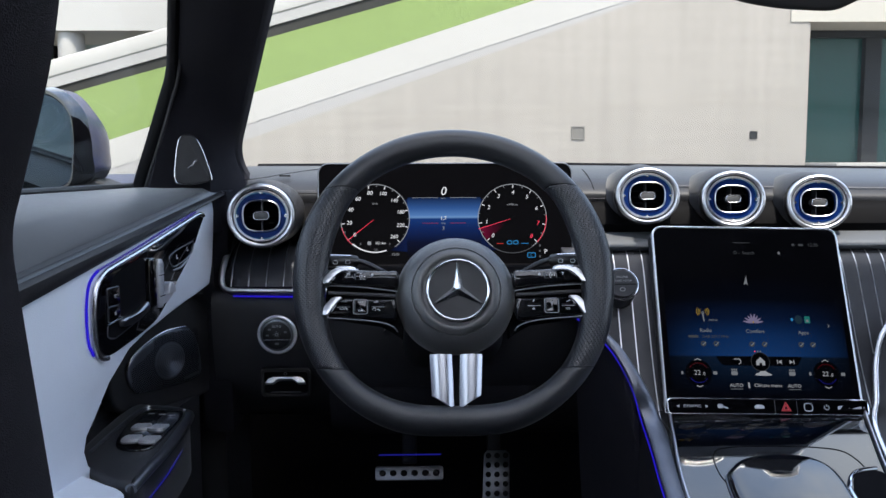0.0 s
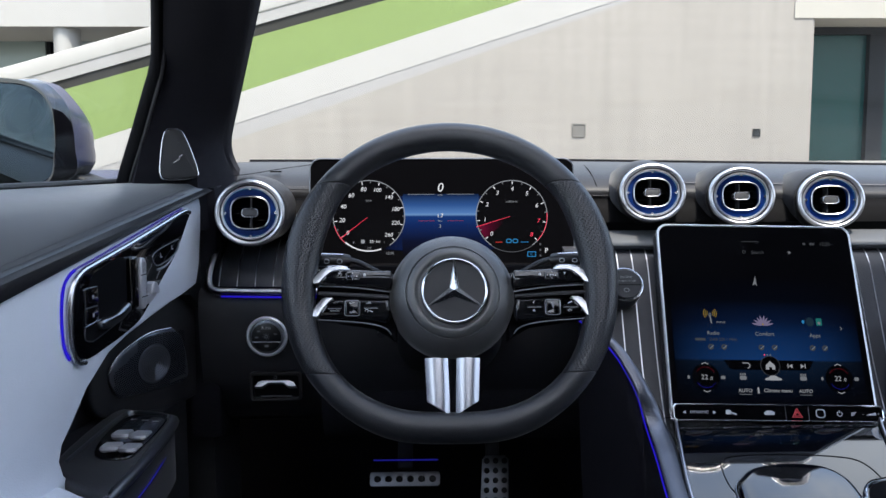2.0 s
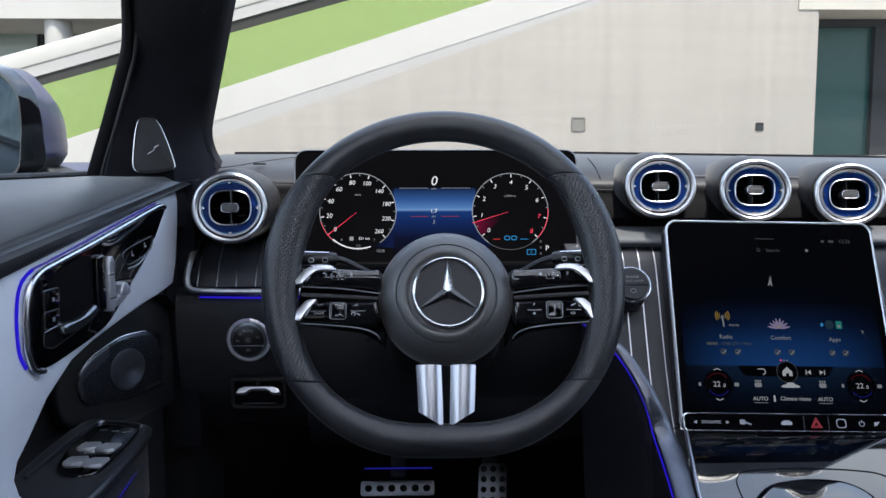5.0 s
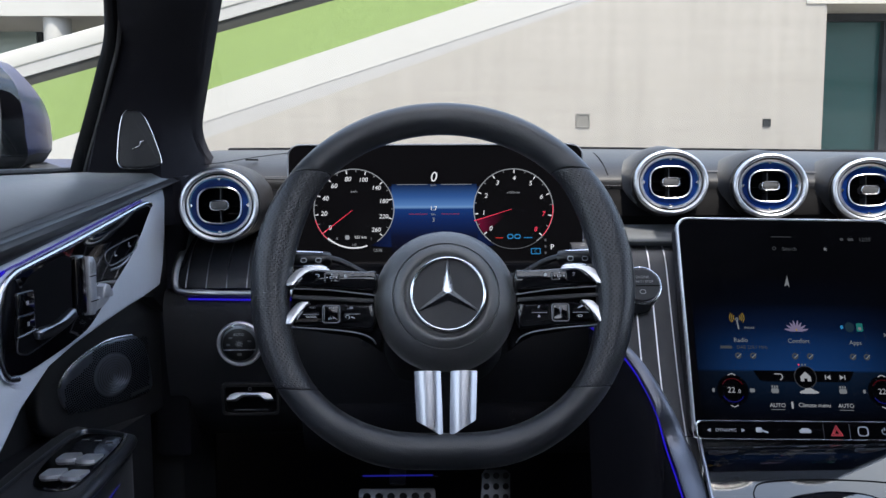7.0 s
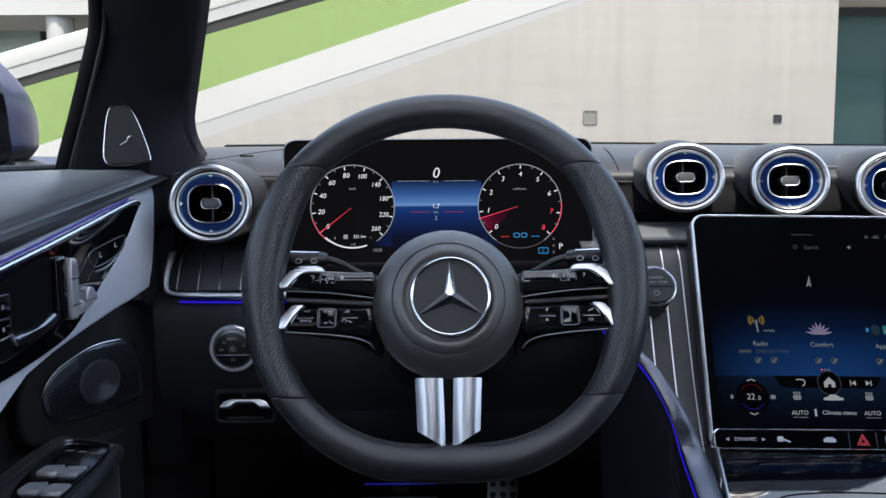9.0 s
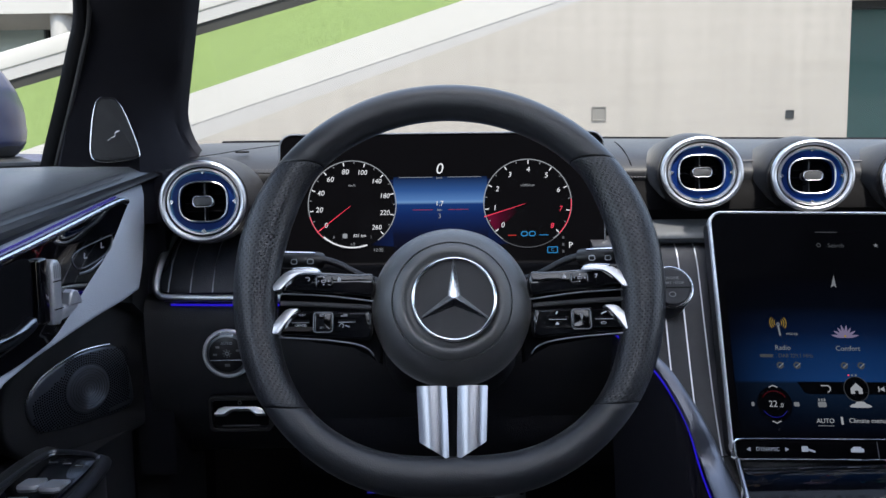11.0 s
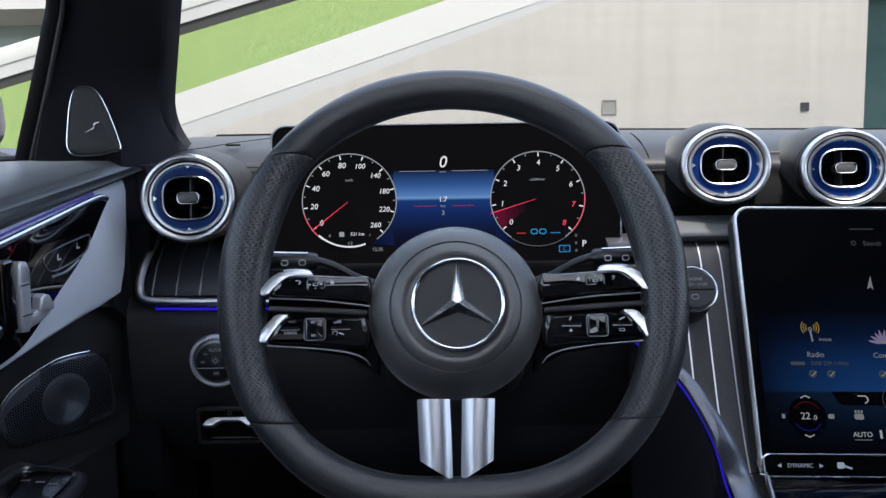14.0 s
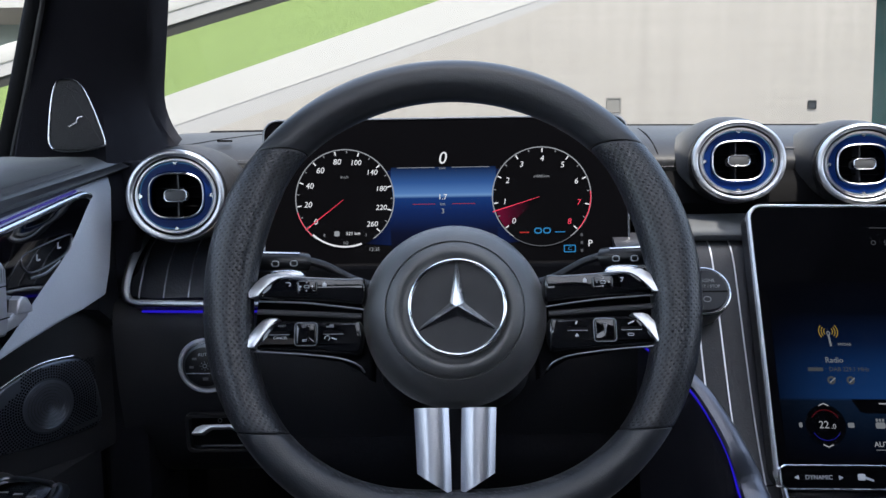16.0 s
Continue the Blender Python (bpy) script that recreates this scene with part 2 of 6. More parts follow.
def board_marked():
    """Pale concrete with faint level board lines, upright runs and broad stains."""
    m = mat("board_marked_concrete", (0.204, 0.187, 0.170), 0.9)
    nt = m.node_tree
    tc = nt.nodes.new("ShaderNodeTexCoord")
    total = None
    for k, (stretch, scale, weight) in enumerate((((0.8, 22.0, 1.0), 3.2, 0.18), ((16.0, 0.8, 1.0), 1.8, 0.28), ((1, 1, 1), 2.3, 0.16), ((1, 1, 1), 40.0, 0.14))):
        mp, nz, mul = nt.nodes.new("ShaderNodeMapping"), nt.nodes.new("ShaderNodeTexNoise"), nt.nodes.new("ShaderNodeMath")
        mp.inputs["Scale"].default_value = stretch
        nz.inputs["Scale"].default_value, nz.inputs["Detail"].default_value = scale, 5
        nt.links.new(tc.outputs["Object"], mp.inputs[0])
        nt.links.new(mp.outputs[0], nz.inputs["Vector"])
        mul.operation = "MULTIPLY_ADD"
        nt.links.new(nz.outputs["Fac"], mul.inputs[0])
        mul.inputs[1].default_value = weight
        if total is None:
            mul.inputs[2].default_value = 0.62
        else:
            nt.links.new(total, mul.inputs[2])
        total = mul.outputs[0]
    hsv = nt.nodes.new("ShaderNodeHueSaturation")
    hsv.inputs["Color"].default_value = (0.204, 0.187, 0.170, 1)
    nt.links.new(total, hsv.inputs["Value"])
    nt.links.new(hsv.outputs[0], nt.nodes["Principled BSDF"].inputs["Base Color"])
    return m


CONCRETE = board_marked()
# one concrete twice: sunlit faces paler, shaded edges greyer, both by base colour
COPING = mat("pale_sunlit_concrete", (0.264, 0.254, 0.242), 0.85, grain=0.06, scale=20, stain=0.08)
COPING_SIDE = mat("shaded_concrete", (0.218, 0.210, 0.206), 0.9, grain=0.1, scale=20, stain=0.15)
# near black: the shade under the slab is part of the stone's colour
SHADOWGAP = mat("shaded_kerb_stone", (0.010, 0.0095, 0.008), 0.9, grain=0.6, scale=30, stain=0.4)
GRASS = mat("lawn_grass", (0.078, 0.112, 0.030), 0.9, grain=0.10, scale=200, stain=0.16)
up_ = GRASS.node_tree.nodes.new("ShaderNodeCombineXYZ")
for axis_, value_ in enumerate((0.15, -0.35, 0.92)):  # blades shade as one soft carpet
    up_.inputs[axis_].default_value = value_
GRASS.node_tree.links.new(up_.outputs[0], GRASS.node_tree.nodes["Principled BSDF"].inputs["Normal"])
SOIL = mat("lawn_soil", (0.078, 0.112, 0.030), 0.95, grain=0.12, scale=200, stain=0.15)
TEALGLASS = mat("dark_teal_glass", (0.008, 0.040, 0.038), 0.25, spec=0.2, grain=0.3, scale=3, stain=0.5)
PALETEAL = mat("pale_teal_glass", (0.17, 0.21, 0.20), 0.2, spec=0.5, grain=0.2, scale=3, stain=0.4)
FRAME_METAL = mat("dark_window_frame", (0.012, 0.014, 0.016), 0.7, 0.0, spec=0.2)
VENTGREY = mat("grey_vent_cover", (0.105, 0.098, 0.09), 0.8, grain=0.1, scale=60)
CREAM = mat("cream_render", (0.275, 0.258, 0.23), 0.9, grain=0.08, scale=20, stain=0.1)
PAVING = mat("pale_paving", (0.22, 0.21, 0.19), 0.9, grain=0.15, scale=20, stain=0.15)
WINDOWPANE = pane("window_glass", (0.97, 0.99, 0.98), 0.25)


def fill_cloth():
    """Thin pale cloth added unseen overhead: passes part of the daylight, scattered, as fill."""
    m = bpy.data.materials.new("pale_fill_cloth")
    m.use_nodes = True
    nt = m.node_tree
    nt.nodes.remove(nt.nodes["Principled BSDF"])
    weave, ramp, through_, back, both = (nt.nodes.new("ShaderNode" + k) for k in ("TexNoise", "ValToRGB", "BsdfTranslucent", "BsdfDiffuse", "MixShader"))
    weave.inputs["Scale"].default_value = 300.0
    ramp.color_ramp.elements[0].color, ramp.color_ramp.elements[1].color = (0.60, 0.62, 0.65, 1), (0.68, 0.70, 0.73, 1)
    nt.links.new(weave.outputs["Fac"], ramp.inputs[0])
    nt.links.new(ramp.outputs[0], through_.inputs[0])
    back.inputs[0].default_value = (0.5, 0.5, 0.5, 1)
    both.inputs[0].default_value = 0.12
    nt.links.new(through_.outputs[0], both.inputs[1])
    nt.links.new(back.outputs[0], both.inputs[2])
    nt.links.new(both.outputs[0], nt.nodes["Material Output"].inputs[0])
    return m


FILL_CLOTH = fill_cloth()

# ---- builders ----
def part(name, bm, material, parent, label="", m=None, smooth=True):
    """One mesh object from a bmesh, under a thing or part."""
    bmesh.ops.recalc_face_normals(bm, faces=bm.faces)
    me = bpy.data.meshes.new(name)
    bm.to_mesh(me)
    bm.free()
    if smooth:
        me.polygons.foreach_set("use_smooth", [True] * len(me.polygons))
        me.set_sharp_from_angle(angle=radians(38))
    me.materials.append(material)
    ob = new(name, me)
    ob.parent = parent
    if m is not None:
        ob.matrix_basis = m
    return tagged(ob, label=label) if label else ob


def thing(name, m, label, category, group="", kind=""):
    ob = new(name)
    ob.empty_display_size = 0.02
    ob.matrix_basis = m
    return tagged(ob, label, category, group, kind)


def face_pose(x, y, z, tilt=0.0, yaw=0.0):
    """A frame that faces the driver: its x to the right, its y up, its z towards the seat."""
    return pose(x, y, z, 90 - tilt, 0, yaw)


SIDE = Matrix(((0, 0, 1, 0), (1, 0, 0, 0), (0, 1, 0, 0), (0, 0, 0, 1)))  # x ahead, y up, z into the cabin


def rrect(w, h, r, n=6, cx=0.0, cy=0.0):
    pts = []
    for k, (sx, sy) in enumerate(((1, 1), (-1, 1), (-1, -1), (1, -1))):
        for i in range(n + 1):
            a = math.pi / 2 * (k + i / n)
            pts.append((cx + sx * (w / 2 - r) + r * math.cos(a), cy + sy * (h / 2 - r) + r * math.sin(a)))
    return pts


def oval(rx, ry, n=48, cx=0.0, cy=0.0, power=2.0):
    pts = []
    for i in range(n):
        a = 2 * math.pi * i / n
        c, s = math.cos(a), math.sin(a)
        pts.append((cx + rx * math.copysign(abs(c) ** (2 / power), c), cy + ry * math.copysign(abs(s) ** (2 / power), s)))
    return pts


def soft(points, steps=6, closed=True):
    """A smooth line through a few corner points (Catmull-Rom)."""
    n, out = len(points), []
    for i in range(n if closed else n - 1):
        p = [Vector(points[(i + k) % n] if closed else points[min(max(i + k, 0), n - 1)]) for k in (-1, 0, 1, 2)]
        for s in range(steps):
            t = s / steps
            out.append(0.5 * (2 * p[1] + (p[2] - p[0]) * t + (2 * p[0] - 5 * p[1] + 4 * p[2] - p[3]) * t * t + (3 * p[1] - p[0] - 3 * p[2] + p[3]) * t ** 3))
    if not closed:
        out.append(Vector(points[-1]))
    return [tuple(v) for v in out]


def inset(outline, d):
    """The outline moved inwards by d (outline runs either way round)."""
    n = len(outline)
    area = sum(outline[i][0] * outline[(i + 1) % n][1] - outline[(i + 1) % n][0] * outline[i][1] for i in range(n))
    s, out = (1 if area > 0 else -1), []
    for i in range(n):
        a, b = Vector(outline[i - 1]), Vector(outline[(i + 1) % n])
        t = (b - a).normalized()
        out.append((outline[i][0] - s * t.y * d, outline[i][1] + s * t.x * d))
    return out


def plate(outline, z0, z1, bevel=0.0, steps=3):
    """A slab over an outline, from z0 to z1, its front edge rounded."""
    bm = bmesh.new()
    rings = [[(x, y, z0) for x, y in outline]]
    if bevel:
        for k in range(steps + 1):
            a = math.pi / 2 * k / steps
            rings.append([(x, y, z1 - bevel * (1 - math.sin(a))) for x, y in inset(outline, bevel * (1 - math.cos(a)))])
    else:
        rings.append([(x, y, z1) for x, y in outline])
    return stack(rings, bm, True, True)


def stack(rings, bm=None, cap0=True, cap1=True, closed=True):
    """Skins a row of rings with the same number of points."""
    bm = bm or bmesh.new()
    vs = [[bm.verts.new(p) for p in ring] for ring in rings]
    n = len(rings[0])
    for a, b in zip(vs, vs[1:]):
        for i in range(n if closed else n - 1):
            j = (i + 1) % n
            bm.faces.new((a[i], a[j], b[j], b[i]))
    for want, ring in ((cap0, vs[0]), (cap1, vs[-1])):
        if want:
            bm.faces.new(ring)
    return bm


def dome(outline, levels, centre=(0.0, 0.0), top=True):
    """Rings of the outline scaled about a centre: levels are (scale, z)."""
    return stack([[(centre[0] + (x - centre[0]) * s, centre[1] + (y - centre[1]) * s, z) for x, y in outline] for s, z in levels], None, True, top)


def band(outer, inner, z0, z1, bevel=0.0008):
    """A flat ring between two outlines with the same number of points."""
    rings = [[(x, y, z0) for x, y in outer], [(x, y, z1 - bevel) for x, y in outer], [(x, y, z1) for x, y in inset(outer, bevel)],
             [(x, y, z1) for x, y in inset(inner, -bevel)], [(x, y, z1 - bevel) for x, y in inner], [(x, y, z0) for x, y in inner]]
    bm = stack(rings, None, False, False)
    bm.verts.ensure_lookup_table()
    n = len(outer)
    last = 5 * n
    for i in range(n):
        j = (i + 1) % n
        bm.faces.new((bm.verts[last + i], bm.verts[last + j], bm.verts[j], bm.verts[i]))
    return bm


def tube(path, rx, ry=None, n=10, closed=False, up=(0, 0, 1), uv=None):
    """A bar of oval section along a path. uv: how many times a pattern repeats along and round it."""
    ry = ry or rx
    bm = bmesh.new()
    lay = bm.loops.layers.uv.new("UVMap") if uv else None
    m, rings, ups = len(path), [], Vector(up)
    for i in range(m):
        a, b = (path[i - 1], path[(i + 1) % m]) if closed else (path[max(i - 1, 0)], path[min(i + 1, m - 1)])
        t = (Vector(b) - Vector(a)).normalized()
        side = t.cross(ups).normalized()
        u = side.cross(t)
        rings.append([bm.verts.new(Vector(path[i]) + side * rx * math.cos(2 * math.pi * k / n) + u * ry * math.sin(2 * math.pi * k / n)) for k in range(n)])
    for i in range(m if closed else m - 1):
        for k in range(n):
            f = bm.faces.new((rings[i][k], rings[i][(k + 1) % n], rings[(i + 1) % m][(k + 1) % n], rings[(i + 1) % m][k]))
            if uv:
                for loop, (a, b) in zip(f.loops, ((i, k), (i, k + 1), (i + 1, k + 1), (i + 1, k))):
                    s, t = a / (m - 1) * uv[0], b / n * uv[1]
                    loop[lay].uv = (s + t, s - t)
    if not closed:
        bm.faces.new(rings[0])
        bm.faces.new(rings[-1])
    return bm


def box(x0, y0, z0, x1, y1, z1, r=0.0):
    bm = bmesh.new()
    bmesh.ops.create_cube(bm, size=1, matrix=Matrix.Translation(((x0 + x1) / 2, (y0 + y1) / 2, (z0 + z1) / 2)) @ Matrix.Diagonal((abs(x1 - x0), abs(y1 - y0), abs(z1 - z0), 1)))
    if r:
        bmesh.ops.bevel(bm, geom=bm.edges[:], offset=r, segments=2, profile=0.5, affect="EDGES")
    return bm


def sheet(rows, thick=(0, 0, 0)):
    """A surface through rows of points, with thickness along a direction."""
    bm = bmesh.new()
    v = Vector(thick)
    a = [[bm.verts.new(p) for p in r] for r in rows]
    b = [[bm.verts.new(Vector(p) + v) for p in r] for r in rows]
    h, w = len(rows), len(rows[0])
    for i in range(h - 1):
        for j in range(w - 1):
            bm.faces.new((a[i][j], a[i][j + 1], a[i + 1][j + 1], a[i + 1][j]))
            bm.faces.new((b[i][j], b[i + 1][j], b[i + 1][j + 1], b[i][j + 1]))
    for i in range(h - 1):
        for j in (0, w - 1):
            bm.faces.new((a[i][j], a[i + 1][j], b[i + 1][j], b[i][j]))
    for j in range(w - 1):
        for i in (0, h - 1):
            bm.faces.new((a[i][j], b[i][j], b[i][j + 1], a[i][j + 1]))
    return bm


def arc_band(r, width, a0, a1, z, n=40, cx=0.0, cy=0.0, t=0.0003):
    """A thin arc on a dial, degrees counted from the right, anticlockwise."""
    pts = [radians(a0 + (a1 - a0) * i / n) for i in range(n + 1)]
    rows = [[(cx + q * math.cos(a), cy + q * math.sin(a), z) for a in pts] for q in (r - width / 2, r + width / 2)]
    return sheet(rows, (0, 0, t))


def bar(x, y, w, h, z, angle=0.0, t=0.0003):
    c, s = math.cos(radians(angle)), math.sin(radians(angle))
    return plate([(x + u * c - v * s, y + u * s + v * c) for u, v in ((-w / 2, -h / 2), (w / 2, -h / 2), (w / 2, h / 2), (-w / 2, h / 2))], z, z + t)


TEXTS = []


def words(body, x, y, z, size, material, parent, slant=0.0, align="CENTER", name="lettering", m=None):
    """Lettering in the built-in font, turned into a mesh at the end of the script."""
    cu = bpy.data.curves.new(name, "FONT")
    cu.body, cu.size, cu.align_x, cu.align_y, cu.extrude, cu.shear, cu.resolution_u = body, size, align, "CENTER", 0.00012, slant, 3
    cu.materials.append(material)
    ob = new(name, cu)
    ob.parent = parent
    ob.matrix_basis = (m or Matrix()) @ Matrix.Translation((x, y, z))
    TEXTS.append(ob)
    return ob

# ---- steering wheel ----
wheel = thing("steering_wheel", face_pose(0, 0, 0.8, 20), "black leather steering wheel with flat bottom and silver lower spokes", "steering wheel")
RIM_C = (-0.0035, 0.030)
# degrees from the top, radius of the middle line, half width: slim at the top, swelling thumb rests, slimmer again below, flat foot
RIM = ((0, 0.1773, 0.0164), (20, 0.1778, 0.0166), (40, 0.1780, 0.0162), (50, 0.1768, 0.0166), (58, 0.1738, 0.0190), (68, 0.1710, 0.0203), (78, 0.1690, 0.0204), (90, 0.1679, 0.0190),
       (108, 0.1685, 0.0174), (120, 0.1692, 0.0158), (131, 0.1684, 0.0150), (143, 0.1656, 0.0157), (154, 0.1624, 0.0168), (163, 0.1588, 0.0174), (172, 0.1546, 0.0170), (180, 0.1533, 0.0168))
RIM_AT = np.arange(-200.0, 201.0, 1.0)
RIM_MID, RIM_HALF = (np.convolve(np.pad(np.interp(np.abs((RIM_AT + 180) % 360 - 180), [r[0] for r in RIM], [r[k] for r in RIM]), 6, "edge"), np.ones(13) / 13, "valid") for k in (1, 2))


def rim_point(a, u, w, scale=1.0):
    """A point of the rim's skin at angle a from the right, u outwards and w towards the driver (-1 to 1)."""
    f = (90 - a + 180) % 360 - 180
    r, h = np.interp(f, RIM_AT, RIM_MID), np.interp(f, RIM_AT, RIM_HALF)
    q = r + h * u * scale
    return (RIM_C[0] + q * math.cos(radians(a)), RIM_C[1] + q * math.sin(radians(a)), 0.003 + 0.0168 * w * scale)


def rim_piece(a0, a1, shear0, shear1, rings=44, n=28, uv=None, scale=1.0, lip=0.955):
    """A stretch of the rim whose ends are cut level rather than square; its ends roll into the seams."""
    bm = bmesh.new()
    lay = bm.loops.layers.uv.new("UVMap") if uv else None
    step = math.copysign(0.45, a1 - a0)
    angles = [(a0, lip, 0.0), (a0 + step * 0.4, 0.99, 0.0)] + [(a0 + step + (a1 - a0 - 2 * step) * i / rings, 1.0, i / rings) for i in range(rings + 1)] + [(a1 - step * 0.4, 0.99, 1.0), (a1, lip, 1.0)]
    skin = []
    for a, k, t in angles:
        sh = shear0 + (shear1 - shear0) * t
        skin.append([bm.verts.new(rim_point(a + sh * math.cos(2 * math.pi * j / n), math.cos(2 * math.pi * j / n), math.sin(2 * math.pi * j / n), k * scale)) for j in range(n)])
    for i in range(len(skin) - 1):
        for j in range(n):
            face = bm.faces.new((skin[i][j], skin[i][(j + 1) % n], skin[i + 1][(j + 1) % n], skin[i + 1][j]))
            if uv:
                for loop, (p, q) in zip(face.loops, ((i, j), (i, j + 1), (i + 1, j + 1), (i + 1, j))):
                    along, round_ = p / (len(skin) - 1) * uv[0], q / n * uv[1]
                    loop[lay].uv = (along + round_, along - round_)
    for ring in (skin[0], skin[-1]):
        bm.faces.new(ring)
    return bm


part("rim_top", rim_piece(138.0, 42.6, 4.5, -4.5), LEATHER, wheel, "smooth black leather upper rim")
part("rim_grip", rim_piece(138.3, 214.7, 4.5, -3.9, uv=(50, 26)), PERF, wheel, "perforated black leather grip")
part("rim_grip", rim_piece(42.3, -34.7, -4.5, 3.9, uv=(50, 26)), PERF, wheel, "perforated black leather grip")
part("rim_bottom", rim_piece(215.0, 325.0, -3.9, 3.9, 60), LEATHER, wheel, "smooth black leather flat lower rim")
for a, sh in ((138.15, 4.5), (42.45, -4.5), (214.85, -3.9), (325.15, 3.9)):
    part("seam", rim_piece(a - 0.6, a + 0.6, sh, sh, 2, scale=0.955, lip=0.955), BLACKGAP, wheel)
# lacing along the inside of the lower rim
for k in range(46):
    a = 222 + 96 * k / 45
    part("stitch", tube([rim_point(a - 0.42, -0.90, 0.42), rim_point(a + 0.42, -0.84, 0.52)], 0.00045, 0.00045, 5), STITCH, wheel)

HUB = (-0.0015, 0.0212)
hub_rings = ((0.0650, -0.036), (0.0694, -0.028), (0.0705, -0.020), (0.0705, -0.014), (0.0699, -0.0085), (0.0686, -0.0030), (0.0665, 0.0025), (0.0638, 0.0073), (0.0606, 0.0114), (0.0573, 0.0147), (0.0543, 0.0171), (0.0516, 0.0188))
ring_at = lambda r, z: [(HUB[0] + r * math.cos(2 * math.pi * i / 96), HUB[1] + r * math.sin(2 * math.pi * i / 96), z) for i in range(96)]
part("airbag_cover", stack([ring_at(r, z) for r, z in hub_rings] + [ring_at(0.0511, 0.0184), ring_at(0.0509, 0.0165)], None, True, False), HUBPLASTIC, wheel, "domed grained black airbag cover")
part("airbag_cover_centre", stack([ring_at(r, z) for r, z in ((0.0506, 0.0165), (0.0505, 0.0186), (0.0501, 0.0192), (0.0480, 0.0206), (0.0455, 0.0220), (0.0435, 0.0227), (0.0418, 0.0226), (0.0402, 0.0217), (0.0388, 0.0204), (0.0374, 0.0200), (0.0340, 0.0200))], None, False, False), HUBPLASTIC, wheel, "smooth middle of the airbag cover, dished round the badge")
EM = (0.0002, 0.0216)
emblem = part("emblem", plate(oval(0.0365, 0.0365, 64, *EM), 0.0196, 0.0237), mat("matt_emblem_ground", (0.014, 0.014, 0.016), 0.55, grain=0.2, scale=200, bump=0.2, bump_scale=2200), wheel, "round badge with a three-pointed chrome star in a ring")
part("emblem_ring", tube([(EM[0] + 0.0347 * math.cos(radians(a)), EM[1] + 0.0347 * math.sin(radians(a)), 0.0246) for a in range(0, 360, 5)], 0.0016, 0.0022, 12, True), CHROME, emblem, "bright chrome ring")


def star_point(angle):
    """One ridged arm: broad at the middle, pointed at the ring."""
    bm = bmesh.new()
    c, s = math.cos(radians(angle)), math.sin(radians(angle))
    def at(u, v, z):
        return bm.verts.new((EM[0] + u * c - v * s, EM[1] + u * s + v * c, z))
    tip, left, right, top, back, tl, tr = at(0.0335, 0, 0.0262), at(0.0032, 0.0054, 0.0247), at(0.0032, -0.0054, 0.0247), at(0, 0, 0.0305), at(-0.003, 0, 0.0247), at(0.033, 0.0007, 0.0247), at(0.033, -0.0007, 0.0247)
    for f in ((top, tip, tl, left), (top, right, tr, tip), (top, left, back), (top, back, right), (tip, tr, tl), (left, tl, tr, right, back)):
        bm.faces.new(f)
    return bm


for a in (90, 210, 330):
    part("star_arm", star_point(a), STARCHROME, emblem, "ridged chrome star arm", smooth=False)
words("AIRBAG", -0.001, -0.0238, 0.0207, 0.0056, LOWDASH, wheel)
part("cover_mark", plate(rrect(0.0095, 0.0022, 0.0005, 2, -0.001, 0.0668), 0.0150, 0.0216), PRINTDIM, wheel)


def leaned(bm, slope, y0):
    """Tilts the front of a slab back towards its upper edge."""
    for v in bm.verts:
        if v.co.z > 0:
            v.co.z -= slope * max(0.0, v.co.y - y0)
    return bm


def crowned(bm, y0):
    """Rounds the front of a slab across its height: level along the middle, falling away above and below."""
    for v in bm.verts:
        if v.co.z > 0:
            d = v.co.y - y0 - 0.0035
            v.co.z -= (75.0 if d > 0 else 22.0) * d * d
    return bm


